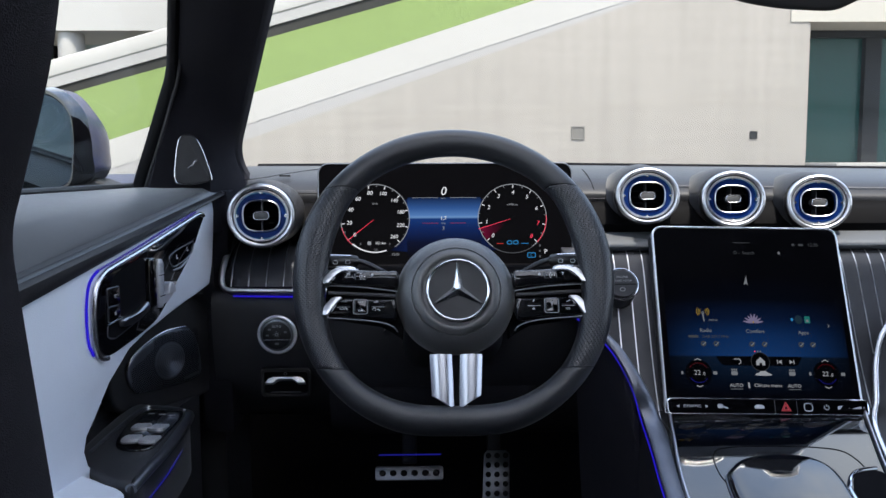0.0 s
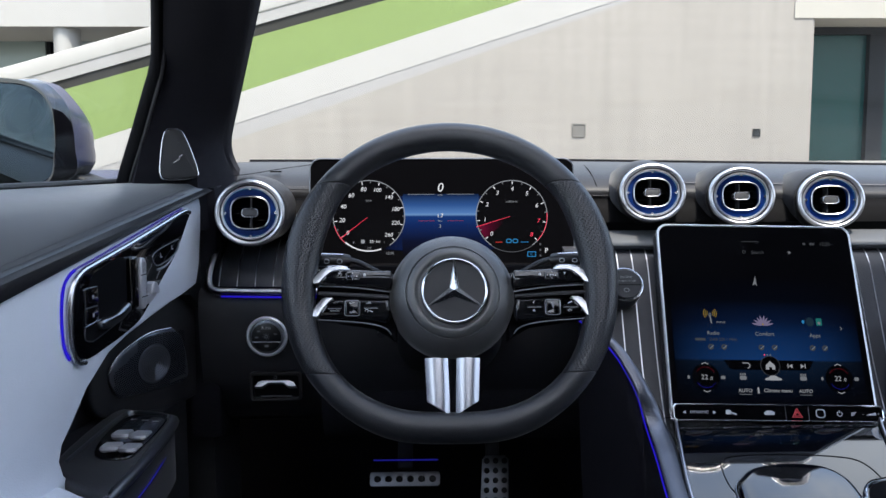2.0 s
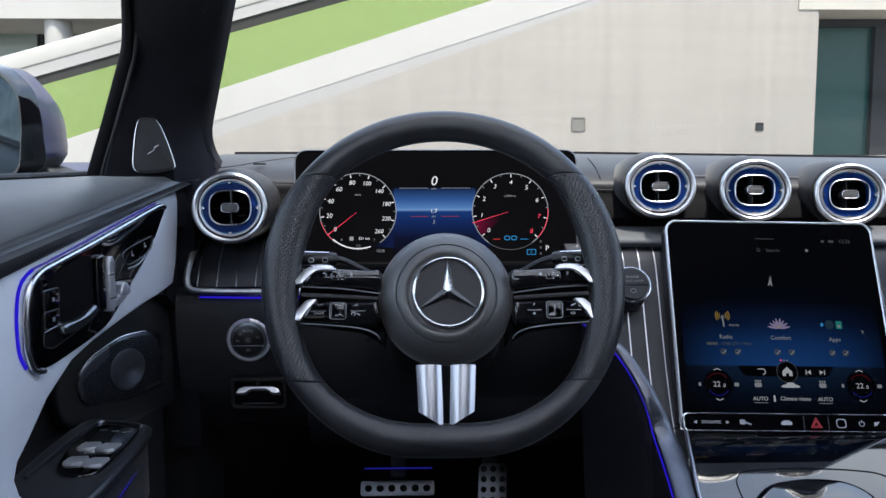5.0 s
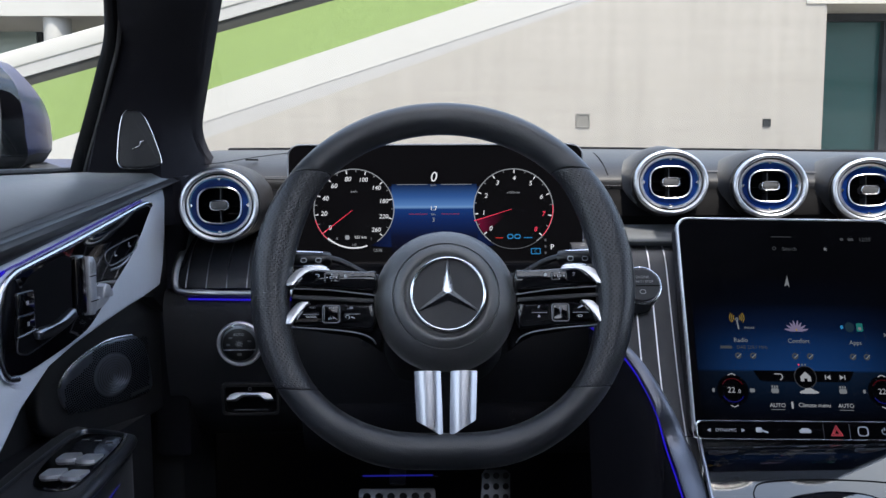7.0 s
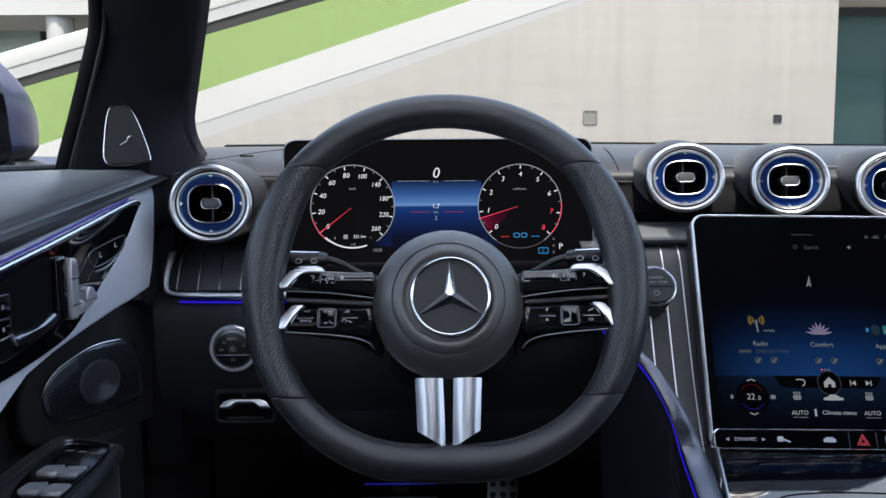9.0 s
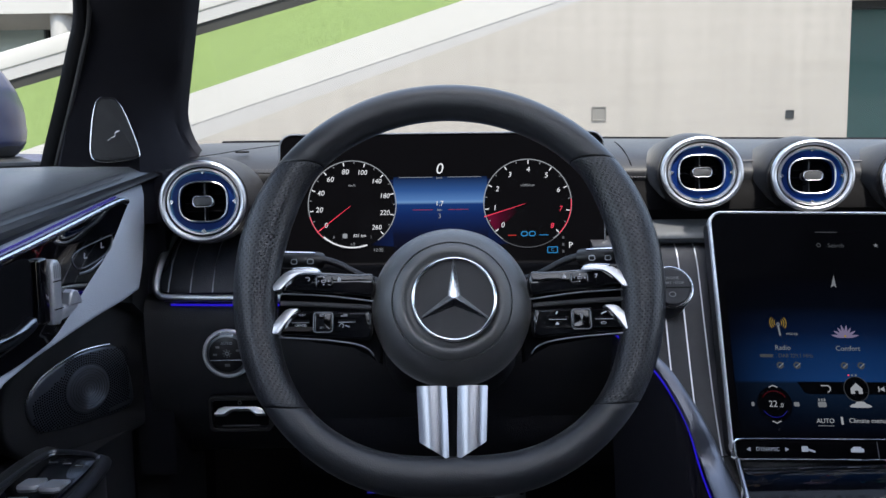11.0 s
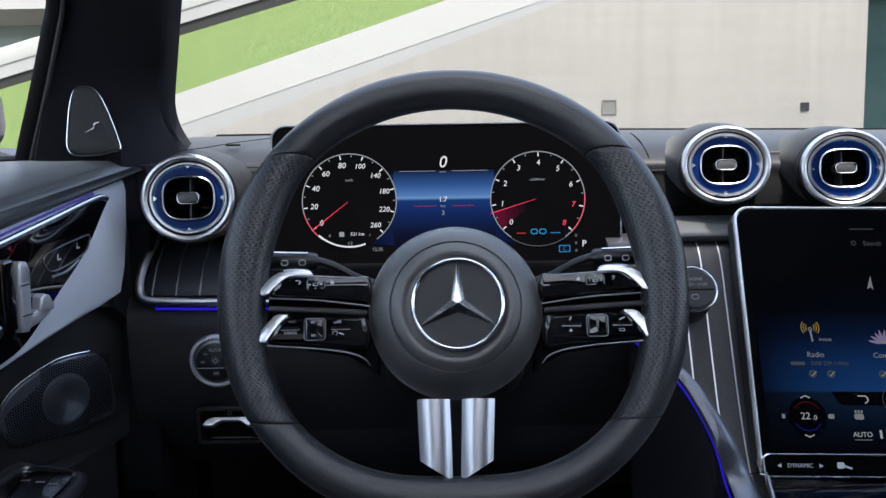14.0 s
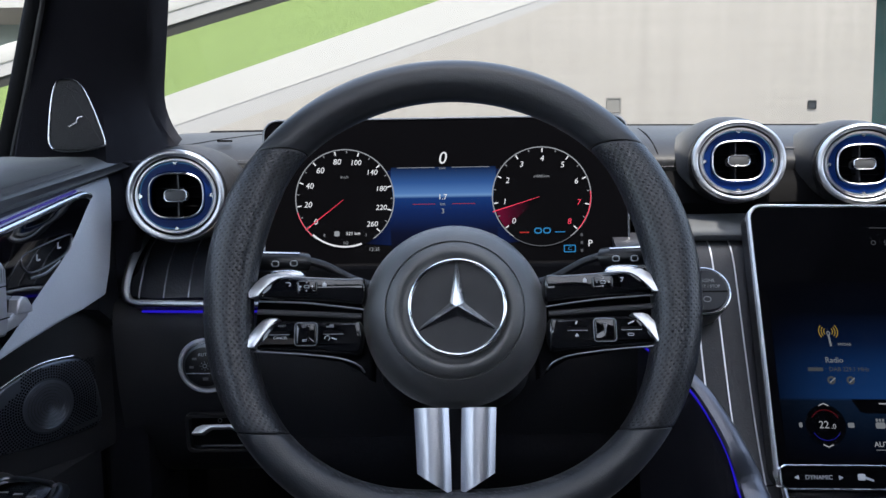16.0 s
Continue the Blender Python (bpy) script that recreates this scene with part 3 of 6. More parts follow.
def key_pad(side, lower):
    """A glossy, rounded key pad on a spoke, with its silver crescent tip. side: -1 on the left, 1 on the right."""
    fx = (lambda x: x) if side < 0 else (lambda x: -0.0030 - x)
    put = lambda pts: [(fx(x), y) for x, y in pts]
    if lower:
        body = soft([(-0.1482, -0.0030), (-0.1440, 0.0044), (-0.1375, 0.0130), (-0.1300, 0.0160), (-0.1150, 0.0163), (-0.0980, 0.0155), (-0.0800, 0.0147), (-0.0712, 0.0135), (-0.0712, -0.0092), (-0.0850, -0.0098), (-0.1127, -0.0080), (-0.1440, -0.0056)], 3)
        tip = [(-0.1566, 0.0000), (-0.1545, 0.0042), (-0.1500, 0.0110), (-0.1450, 0.0170), (-0.1410, 0.0186), (-0.1340, 0.0186), (-0.1340, 0.0168), (-0.1375, 0.0140), (-0.1440, 0.0050), (-0.1484, -0.0030), (-0.1484, -0.0040), (-0.1545, -0.0040)]
        edge = [(-0.1500, -0.0066, 0.0080), (-0.1280, -0.0082, 0.0085), (-0.1080, -0.0098, 0.0085), (-0.0860, -0.0128, 0.0075), (-0.0740, -0.0170, 0.0045), (-0.0690, -0.0225, 0.0010)]
        cy, half = 0.0050, 0.0080
    else:
        body = soft([(-0.1478, 0.0342), (-0.1440, 0.0400), (-0.1360, 0.0470), (-0.1300, 0.0496), (-0.1200, 0.0496), (-0.0950, 0.0478), (-0.0800, 0.0470), (-0.0690, 0.0462), (-0.0690, 0.0280), (-0.0850, 0.0284), (-0.1087, 0.0302), (-0.1440, 0.0322)], 3)
        tip = [(-0.1556, 0.0372), (-0.1520, 0.0432), (-0.1470, 0.0490), (-0.1420, 0.0520), (-0.1320, 0.0520), (-0.1150, 0.0508), (-0.1150, 0.0495), (-0.1300, 0.0494), (-0.1365, 0.0468), (-0.1440, 0.0400), (-0.1482, 0.0340), (-0.1540, 0.0330)]
        edge = [(-0.1490, 0.0310, 0.0080), (-0.1280, 0.0298, 0.0088), (-0.1087, 0.0285, 0.0088), (-0.0860, 0.0258, 0.0080), (-0.0690, 0.0238, 0.0060)]
        cy, half = 0.0402, 0.0050
    b = part("lower_key_pad" if lower else "upper_key_pad", crowned(plate(put(body), -0.018, 0.0132, 0.0030, 4), cy), KEYGLOSS, wheel, "glossy black key pad with silver tip")
    part("tip", leaned(plate(put(tip), -0.010, 0.0132, 0.0007, 2), 0.36, cy - 0.0070), PADTIP, b, "bright satin silver tip")
    for k in range(4):
        part("ridge", bar(fx(-0.1546 + 0.0016 * k), (-0.0036 if lower else 0.0340), 0.0004, 0.0026, 0.0126, side * -4), SATINDARK, b)
    part("edge_trim", tube([(fx(x), y, z) for x, y, z in soft(edge, 6, False)], 0.0007, 0.0006, 8), SATINDARK, b, "thin satin silver lower edge")
    mid = rrect(0.0155, 2 * half, 0.0024, 4, fx(-0.1112), cy)
    part("rocker_key", leaned(plate(mid, 0.0060, 0.0140, 0.0016, 4), -0.09, cy - half), KEYGLOSS, b, "raised glossy rocker")
    if lower:
        part("rocker_frame", tube([(x, y, 0.0136) for x, y in rrect(0.0165, 2 * half + 0.001, 0.0028, 4, fx(-0.1112), cy)], 0.0004, 0.0004, 6, True), SATINDARK, b)
        for cx, w in ((-0.1305, 0.0150), (-0.0910, 0.0150)):
            part("key_slot", plate(rrect(w, 0.0022, 0.0008, 3, fx(cx), cy + 0.0012), 0.0120, 0.0136), BLACKGAP, b)
            part("key_line", bar(fx(cx), cy - 0.0002, w, 0.0005, 0.0133), SATINDARK, b)
        if side < 0:
            words("RESET", fx(-0.1290), cy + 0.0062, 0.0134, 0.0022, PRINTDIM, b)
            words("CANCEL", fx(-0.1300), cy - 0.0026, 0.0134, 0.0027, PRINT, b)
            words("SET +", fx(-0.1112), cy + 0.0052, 0.0158, 0.0024, PRINT, b)
            words("SET -", fx(-0.1112), cy - 0.0050, 0.0153, 0.0024, PRINT, b)
            for cx, dy, w, a in ((-0.0935, 0.0052, 0.0056, 0), (-0.0925, 0.0064, 0.0030, 0)):
                part("key_mark", bar(fx(cx), cy + dy, w, 0.0010, 0.0133, a), PRINTDIM, b)
            part("key_mark", arc_band(0.0018, 0.0005, -60, 200, 0.0133, 10, fx(-0.0955), cy - 0.0032), PRINT, b)
            part("key_mark", bar(fx(-0.0905), cy - 0.0036, 0.0040, 0.0008, 0.0133, -20), PRINT, b)
        else:
            for cx, dy, w, a in ((-0.0905, 0.0056, 0.0028, 60), (-0.1305, 0.0052, 0.0050, 25)):
                part("key_mark", bar(fx(cx), cy + dy, w, 0.0010, 0.0133, a), PRINT, b)
            part("key_mark", plate([(fx(-0.0905) - 0.0016, cy - 0.0046), (fx(-0.0905) + 0.0016, cy - 0.0046), (fx(-0.0905), cy - 0.0020)], 0.0131, 0.0134), PRINT, b)
            part("key_mark", band(rrect(0.0046, 0.0022, 0.001, 3, fx(-0.1300), cy - 0.0036), rrect(0.0036, 0.0012, 0.0006, 3, fx(-0.1300), cy - 0.0036), 0.0130, 0.0134, 0.0001), PRINT, b)
            part("volume_mark", plate([(fx(-0.1126), cy + 0.0045), (fx(-0.1098), cy + 0.0045), (fx(-0.1112), cy - 0.0035)], 0.0152, 0.0158), PRINTDIM, b)
    else:
        for dx, dy in ((-0.0044, 0), (0.0044, 0), (0, 0.0030), (0, -0.0030)):
            part("key_mark", bar(fx(-0.1112) + dx, cy + dy, 0.0010, 0.0010, 0.0152, 45), PRINT, b)
        part("key_mark", band(rrect(0.0040, 0.0024, 0.0008, 3, fx(-0.1112), cy), rrect(0.0030, 0.0015, 0.0005, 3, fx(-0.1112), cy), 0.0150, 0.0154, 0.0001), PRINT, b)
        part("key_mark", arc_band(0.0013, 0.0006, -90, 100, 0.0133, 8, fx(-0.1248), cy + 0.0022), PRINT, b)
        part("key_mark", bar(fx(-0.1258), cy + 0.0035, 0.0026, 0.0006, 0.0133), PRINT, b)
        x = fx(-0.0982)
        part("home_mark", plate([(x - 0.0014, cy + 0.0004), (x - 0.0014, cy + 0.0024), (x, cy + 0.0040), (x + 0.0014, cy + 0.0024), (x + 0.0014, cy + 0.0004)], 0.0131, 0.0135), PRINT, b)


for s in (-1, 1):
    for low in (False, True):
        key_pad(s, low)
for s in (-1, 1):
    line = [(-0.0015 + s * x, y) for x, y in ((0.060, 0.044), (0.120, 0.046), (0.1510, 0.041), (0.1540, 0.000), (0.120, -0.0070), (0.088, -0.0115), (0.074, -0.0190), (0.062, -0.028))]
    part("spoke", plate(line, -0.030, -0.010, 0.003), BLACKGAP, wheel, "matt black spoke behind the key pads")
    rail = [(-0.0015 + s * x, y, 0.0046) for x, y in ((0.1480, 0.0235), (0.1100, 0.0215), (0.0700, 0.0190))]
    part("spoke_rail", tube(soft(rail, 6, False), 0.0022, 0.0012, 8), DARK, wheel, "black rail between the key pads")

    part("shift_paddle", plate(soft([(-0.0015 + s * x, y) for x, y in ((0.1420, 0.0535), (0.1400, 0.0575), (0.1240, 0.0580), (0.1170, 0.0555), (0.1180, 0.0515), (0.1400, 0.0515))], 3), -0.016, -0.008, 0.0018, 3), SATIN, wheel, "silver shift paddle behind the key pad")

# lower spokes: two smooth convex blades whose feet are cut at a slant
for s in (-1, 1):
    rings = []
    for k in range(13):
        t = k / 12
        y = -0.0495 - 0.0460 * t
        inner_, outer_ = 0.0048 - 0.0016 * t, 0.0300 - 0.0022 * t
        row = []
        for j in range(17):
            u = j / 16
            x = inner_ + (outer_ - inner_) * u
            cut_ = 0.0150 * (1 - u) * t ** 6
            bulge = 1 - (2 * u - 1) ** 2
            row.append((-0.0025 + s * x, y - cut_, 0.0060 + 0.0050 * bulge + 0.002 * t))
        rings.append(row)
    part("lower_spoke", sheet(rings, (0, 0, -0.012)), SPOKE, wheel, "convex satin silver lower spoke")
part("lower_spoke_core", plate([(-0.0070, -0.050), (0.0020, -0.050), (0.0010, -0.110), (-0.0060, -0.110)], -0.012, 0.004, 0.001), BLACKGAP, wheel)

# steering column and stalks
column = thing("steering_column", face_pose(-0.002, 0.03, 0.812, 20), "matt black steering column shroud behind the wheel", "steering column")
part("shroud", dome(rrect(0.13, 0.10, 0.03, 6, 0, -0.012), [(1.0, -0.30), (1.0, -0.10), (0.9, -0.03), (0.75, -0.012)]), DARK, column)
for s in (-1, 1):
    st = thing("control_stalk", pose(-0.001, 0.072, 0.846), "grey and black control stalk behind the steering wheel", "stalk", "control stalks")
    part("arm", tube(soft([(s * 0.045, 0.01, -0.022), (s * 0.080, 0.005, -0.012), (s * 0.108, 0.0, 0.003), (s * 0.130, -0.002, 0.008), (s * 0.160, -0.004, 0.010)], 6, False), 0.0050, 0.0035, 12), DARK, st, "matt black stalk arm")
    part("head", tube([(s * 0.1220, 0.000, 0.0052), (s * 0.1250, -0.002, 0.0060), (s * 0.132, -0.003, 0.0066), (s * 0.152, -0.004, 0.0074), (s * 0.166, -0.005, 0.0080)], 0.0095, 0.0080, 18), SWITCHFACE, st, "glossy black stalk head")
    part("top_line", tube([(s * 0.126, -0.006, 0.0136), (s * 0.164, -0.008, 0.0152)], 0.0022, 0.0010, 8), SATIN, st)
    part("end_cap", tube([(s * 0.125, -0.010, -0.006), (s * 0.155, -0.010, -0.005)], 0.0025, 0.0030, 8), SATIN, st, "bright satin lower edge")
    for dx in (0.130, 0.145):
        part("stalk_mark", band(rrect(0.0062, 0.0050, 0.0018, 3, s * dx, 0.0036), rrect(0.0046, 0.0034, 0.0012, 3, s * dx, 0.0036), 0.0138, 0.0145, 0.0001), PRINT, st, m=pose(0, 0, 0, 78))

part("adjust_lever", tube([(-0.0820, 0.120, 0.776), (-0.0830, 0.085, 0.769), (-0.0838, 0.062, 0.7645)], 0.0048, 0.0040, 12), CAPFACE, column, "short grey column adjusting lever", face_pose(-0.002, 0.03, 0.812, 20).inverted())
part("cowl_panel", box(-0.20, 0.170, 0.770, 0.172, 0.250, 0.8325, 0.004), BLACKGAP, column, "black panel below the instruments", face_pose(-0.002, 0.03, 0.812, 20).inverted())
# ---- instrument display ----
cluster = thing("instrument_display", face_pose(-0.010, 0.195, 0.9005, 8), "wide black instrument display with two lit round dials", "display")
part("housing", plate(rrect(0.351, 0.1455, 0.016, 8, 0.002, 0.0), -0.040, -0.0015, 0.002), DARK, cluster, "black display housing")
part("bezel", band(rrect(0.350, 0.1440, 0.015, 8, 0.002, 0.0), rrect(0.3465, 0.1405, 0.0135, 8, 0.002, 0.0), -0.004, 0.0012, 0.0004), SATINDARK, cluster, "thin dark satin edge")
glass = part("screen", plate(rrect(0.3465, 0.1405, 0.0135, 8, 0.002, 0.0), -0.003, 0.0), SCREEN, cluster, "glossy black screen")
blue = screen_glow("blue_screen_field", 1, [(0.0, (0.000, 0.0, 0.001)), (0.25, (0.0005, 0.0035, 0.024)), (0.50, (0.003, 0.020, 0.115)), (0.64, (0.006, 0.040, 0.19)), (0.67, (0.16, 0.32, 0.62)), (0.70, (0.09, 0.22, 0.52)), (0.82, (0.03, 0.10, 0.32)), (1.0, (0.002, 0.012, 0.05))], 0.75)
part("lit_field", plate([(-0.050, -0.058), (0.050, -0.058), (0.052, -0.02), (0.050, 0.0245), (-0.050, 0.0245), (-0.052, -0.02)], 0.0001, 0.0004), blue, glass, "blue lit middle field")
halo = screen_glow("blue_screen_halo", 0, [(0.0, (0, 0, 0)), (0.5, (0.0, 0.006, 0.045)), (1.0, (0.002, 0.012, 0.07))], 0.6)
part("lit_halo", plate([(-0.078, -0.048), (-0.0500, -0.05), (-0.0500, 0.022), (-0.078, 0.018)], 0.0001, 0.0003), halo, glass)
halo2 = screen_glow("blue_screen_halo_mirrored", 0, [(0.0, (0.002, 0.012, 0.07)), (0.5, (0.0, 0.006, 0.045)), (1.0, (0, 0, 0))], 0.6)
part("lit_halo", plate([(0.0500, -0.05), (0.078, -0.048), (0.078, 0.018), (0.0500, 0.022)], 0.0001, 0.0003), halo2, glass)
part("lower_bezel", plate([(-0.1735, -0.0735), (0.1775, -0.0735), (0.1775, -0.0668), (-0.1735, -0.0668)], -0.002, 0.0014), BLACKGAP, cluster, "black lower edge")
words("0", -0.001, 0.0325, 0.0006, 0.0165, WHITE, glass, 0.18)
words("km/h", -0.001, 0.0232, 0.0006, 0.0032, GREYLIT, glass, 0.1)
for s in (-1, 1):
    part("field_line", bar(s * 0.026, 0.0240, 0.036, 0.0005, 0.0005), GREYLIT, glass)
    part("trip_line", bar(s * 0.019, -0.0110, 0.022, 0.0005, 0.0005), REDDIM, glass)
words("1.7", -0.001, -0.0045, 0.0006, 0.0072, WHITE, glass)
words("km", -0.001, -0.0112, 0.0006, 0.0040, GREYLIT, glass)
words("3", -0.001, -0.0180, 0.0006, 0.0068, GREYLIT, glass)


def dial(cx, cy, numbers, first, step_angle, name):
    d = part(name, plate(oval(0.0462, 0.0478, 64, cx, cy), 0.0002, 0.0005), SCREEN, glass, "round black dial with white ring and numbers")
    part("dial_ring", arc_band(0.0470, 0.0010, -55, 235, 0.0006, 80, cx, cy), GREYLIT, d)
    n = len(numbers)
    for k, word in enumerate(numbers):
        a = first - step_angle * k
        c, s = math.cos(radians(a)), math.sin(radians(a))
        hot = name == "rev_counter" and k >= 7
        words(word, cx + 0.0358 * c, cy + 0.0358 * s, 0.0008, 0.0078 if len(word) < 3 else 0.0072, REDLIT if hot else WHITE, d, 0.15)
        part("tick", bar(cx + 0.0440 * c, cy + 0.0440 * s, 0.0040, 0.0011, 0.0007, a), WHITE, d)
        if k < n - 1:
            b = a - step_angle / 2
            part("tick", bar(cx + 0.0448 * math.cos(radians(b)), cy + 0.0448 * math.sin(radians(b)), 0.0020, 0.0008, 0.0007, b), GREYLIT, d)
    return d


def needle(parent, cx, cy, angle, r0, r1):
    c, s = math.cos(radians(angle)), math.sin(radians(angle))
    q = lambda r, w: (cx + r * c - w * s, cy + r * s + w * c)
    part("needle", plate([q(r0, 0.0002), q(r1, 0.0005), q(r1, -0.0005), q(r0, -0.0002)], 0.0009, 0.0012), REDLIT, parent, "red lit needle")


LX, LY, RX, RY = -0.0945, -0.0045, 0.0935, -0.0050
speed = dial(LX, LY, ["0", "20", "40", "60", "80", "100", "140", "180", "220", "260"], 218, 29.1, "speedometer")
revs = dial(RX, RY, ["0", "1", "2", "3", "4", "5", "6", "7", "8"], 221, 33.1, "rev_counter")
needle(speed, LX, LY, 218, 0.002, 0.048)
needle(revs, RX, RY, 197, 0.002, 0.049)
redfan = screen_glow("red_fan", 0, [(0.0, (0.45, 0.008, 0.09)), (0.35, (0.16, 0.0, 0.035)), (0.75, (0.0, 0.0, 0.0))], 0.26)
part("lit_fan", plate([(RX, RY)] + [(RX + 0.0455 * math.cos(radians(a)), RY + 0.0455 * math.sin(radians(a))) for a in range(197, 222, 3)], 0.0006, 0.0007), redfan, revs)
part("red_zone", arc_band(0.0468, 0.0008, -44, 5, 0.0007, 20, RX, RY), REDLIT, revs)
part("speed_zone", arc_band(0.0470, 0.0007, 196, 228, 0.0008, 20, LX, LY), REDLIT, speed)
words("km/h", LX, LY + 0.0205, 0.0008, 0.0038, GREYLIT, speed)
words("x1000/min", RX, RY + 0.0190, 0.0008, 0.0036, GREYLIT, revs)
part("fuel_arc", arc_band(0.0460, 0.0016, 228, 290, 0.0009, 20, LX, LY), WHITE, speed, "white fuel gauge arc")
part("fuel_icon", plate(rrect(0.005, 0.005, 0.001, 2, LX - 0.008, LY - 0.0335), 0.0007, 0.0010), GREYLIT, speed)
words("521 km", LX + 0.0075, LY - 0.0335, 0.0008, 0.0046, WHITE, speed, 0.1)
words("1/2", LX, LY - 0.0425, 0.0008, 0.0042, GREYLIT, speed, 0.1)
words("0", LX - 0.0200, LY - 0.0350, 0.0008, 0.0038, GREYLIT, speed)
words("1", LX + 0.0200, LY - 0.0350, 0.0008, 0.0038, GREYLIT, speed)
words("12:35", LX + 0.0275, LY - 0.0490, 0.0008, 0.0048, GREYLIT, glass)
part("drive_mark", band(rrect(0.0075, 0.0058, 0.0025, 4, RX - 0.004, RY - 0.0330), rrect(0.0050, 0.0034, 0.0015, 4, RX - 0.004, RY - 0.0330), 0.0007, 0.0010, 0.0001), CYANDIM, revs)
part("drive_mark", band(rrect(0.0075, 0.0058, 0.0025, 4, RX + 0.0045, RY - 0.0330), rrect(0.0050, 0.0034, 0.0015, 4, RX + 0.0045, RY - 0.0330), 0.0007, 0.0010, 0.0001), CYANDIM, revs)
part("drive_bar", bar(RX - 0.017, RY - 0.0345, 0.009, 0.0012, 0.0007), REDDIM, revs)
part("drive_bar", bar(RX + 0.017, RY - 0.0345, 0.010, 0.0009, 0.0007), CYANDIM, revs)
part("dial_foot", arc_band(0.0475, 0.0009, 235, 305, 0.0006, 20, RX, RY), DIMLIT, revs)
part("gear_box", band(rrect(0.0115, 0.0072, 0.001, 3, 0.1195, -0.0555), rrect(0.0095, 0.0052, 0.0006, 3, 0.1195, -0.0555), 0.0003, 0.0007, 0.0001), CYANDIM, glass)
words("C", 0.1195, -0.0555, 0.0006, 0.0052, CYANDIM, glass)
words("P", 0.1390, -0.0510, 0.0008, 0.0090, WHITE, glass)
for k in range(3):
    part("gear_mark", bar(0.1310, -0.0425 - 0.0075 * k, 0.0022, 0.0028, 0.0006), DIMLIT, glass)

# ---- centre display ----
CENTRE = pose(0.3850, 0.0997, 0.7818, 64.2) @ Matrix.Diagonal((1.012, 1.027, 1, 1))
centre = thing("centre_display", CENTRE @ pose(0, 0, 0, 0, 0, -1.2), "large upright touch screen with silver rim, lit blue menu", "touch screen")
CW, CH = 0.2445, 0.2200
part("back_shell", plate(rrect(CW, CH + 0.018, 0.012, 8, 0, -0.009), -0.020, -0.002, 0.003), DARK, centre, "black display back")
part("rim", band(rrect(CW, CH + 0.022, 0.013, 8, 0, -0.009), rrect(CW - 0.0050, CH + 0.017, 0.0115, 8, 0, -0.009), -0.008, 0.0012, 0.0011), TIPSILVER, centre, "bright silver rim")
cs = part("screen", plate(rrect(CW - 0.0050, CH + 0.017, 0.0115, 8, 0, -0.009), -0.004, 0.0), SCREEN, centre, "glossy black touch screen")
menu = screen_glow("menu_blue", 1, [(0.0, (0, 0, 0.001)), (0.12, (0.001, 0.004, 0.012)), (0.325, (0.005, 0.016, 0.042)), (0.342, (0.008, 0.047, 0.175)), (0.50, (0.005, 0.032, 0.125)), (0.65, (0.002, 0.010, 0.042)), (0.82, (0, 0.001, 0.004)), (1.0, (0, 0, 0.001))], 0.55, 0.85)
part("menu_field", plate(rrect(0.225, 0.150, 0.004, 5, 0, -0.034), 0.0001, 0.0003), menu, cs, "blue lit menu field")
words("Radio", -0.0635, -0.0268, 0.0006, 0.0066, CGREY, cs)
words("DAB 229.1 MHz", -0.0520, -0.0345, 0.0006, 0.0050, CDIM, cs)
part("station_mark", bar(-0.0800, -0.0345, 0.0125, 0.0030, 0.0005), CDIM, cs)
words("Comfort", -0.0012, -0.0272, 0.0006, 0.0066, CGREY, cs)
words("Apps", 0.0600, -0.0284, 0.0006, 0.0066, CGREY, cs)
words("FM/DAB", -0.0530, -0.0135, 0.0006, 0.0032, CGREY, cs)
part("radio_mast", bar(-0.0650, -0.0100, 0.0016, 0.0100, 0.0006, 6), CGREY, cs)
part("radio_cell", band(oval(0.0016, 0.0020, 14, -0.0653, -0.0040), oval(0.0008, 0.0011, 14, -0.0653, -0.0040), 0.0004, 0.0007, 0.0001), CGREY, cs)
for k in (1, 2, 3):
    for a0 in (-40, 140):
        part("radio_wave", arc_band(0.0016 + 0.0021 * k, 0.0006, a0, a0 + 80, 0.0006, 10, -0.0653, -0.0025), YELLOWLIT, cs)
for a, r in ((-80, 0.0135), (-58, 0.0125), (-34, 0.0115), (-12, 0.0125), (12, 0.0125), (34, 0.0115), (58, 0.0125), (80, 0.0135)):
    c, s_ = math.sin(radians(a)), math.cos(radians(a))
    w = 0.0013
    part("flower_petal", plate(soft([(-0.002, -0.0165), (-0.002 + r * 0.5 * c - w * s_, -0.0165 + r * 0.5 * s_ + w * c), (-0.002 + r * c, -0.0165 + r * s_), (-0.002 + r * 0.5 * c + w * s_, -0.0165 + r * 0.5 * s_ - w * c)], 4), 0.0004, 0.0006 + 0.0001 * abs(a) / 80), PINKLIT, cs)
part("flower_heart", plate(oval(0.0009, 0.0012, 16, -0.002, -0.0152), 0.0007, 0.0009), YELLOWLIT, cs)
part("app_tile", plate(rrect(0.0070, 0.0090, 0.001, 3, 0.0670, -0.0115), 0.0004, 0.0006), glow("lit_green", (0.02, 0.22, 0.20), 0.5), cs)
part("app_tile_mark", bar(0.0668, -0.0130, 0.0032, 0.0032, 0.0007), CGREY, cs)
part("app_ball", plate(oval(0.0050, 0.0056, 24, 0.0560, -0.0115), 0.0005, 0.0009, 0.0003, 1), glow("lit_night_blue", (0.02, 0.05, 0.08), 0.4), cs)
part("app_bar", plate(oval(0.0016, 0.0022, 14, 0.0475, -0.0115), 0.0005, 0.0008), CYANDIM, cs)
part("menu_arrow", bar(0.0930, -0.0185, 0.0030, 0.0008, 0.0006, -45), CGREY, cs)
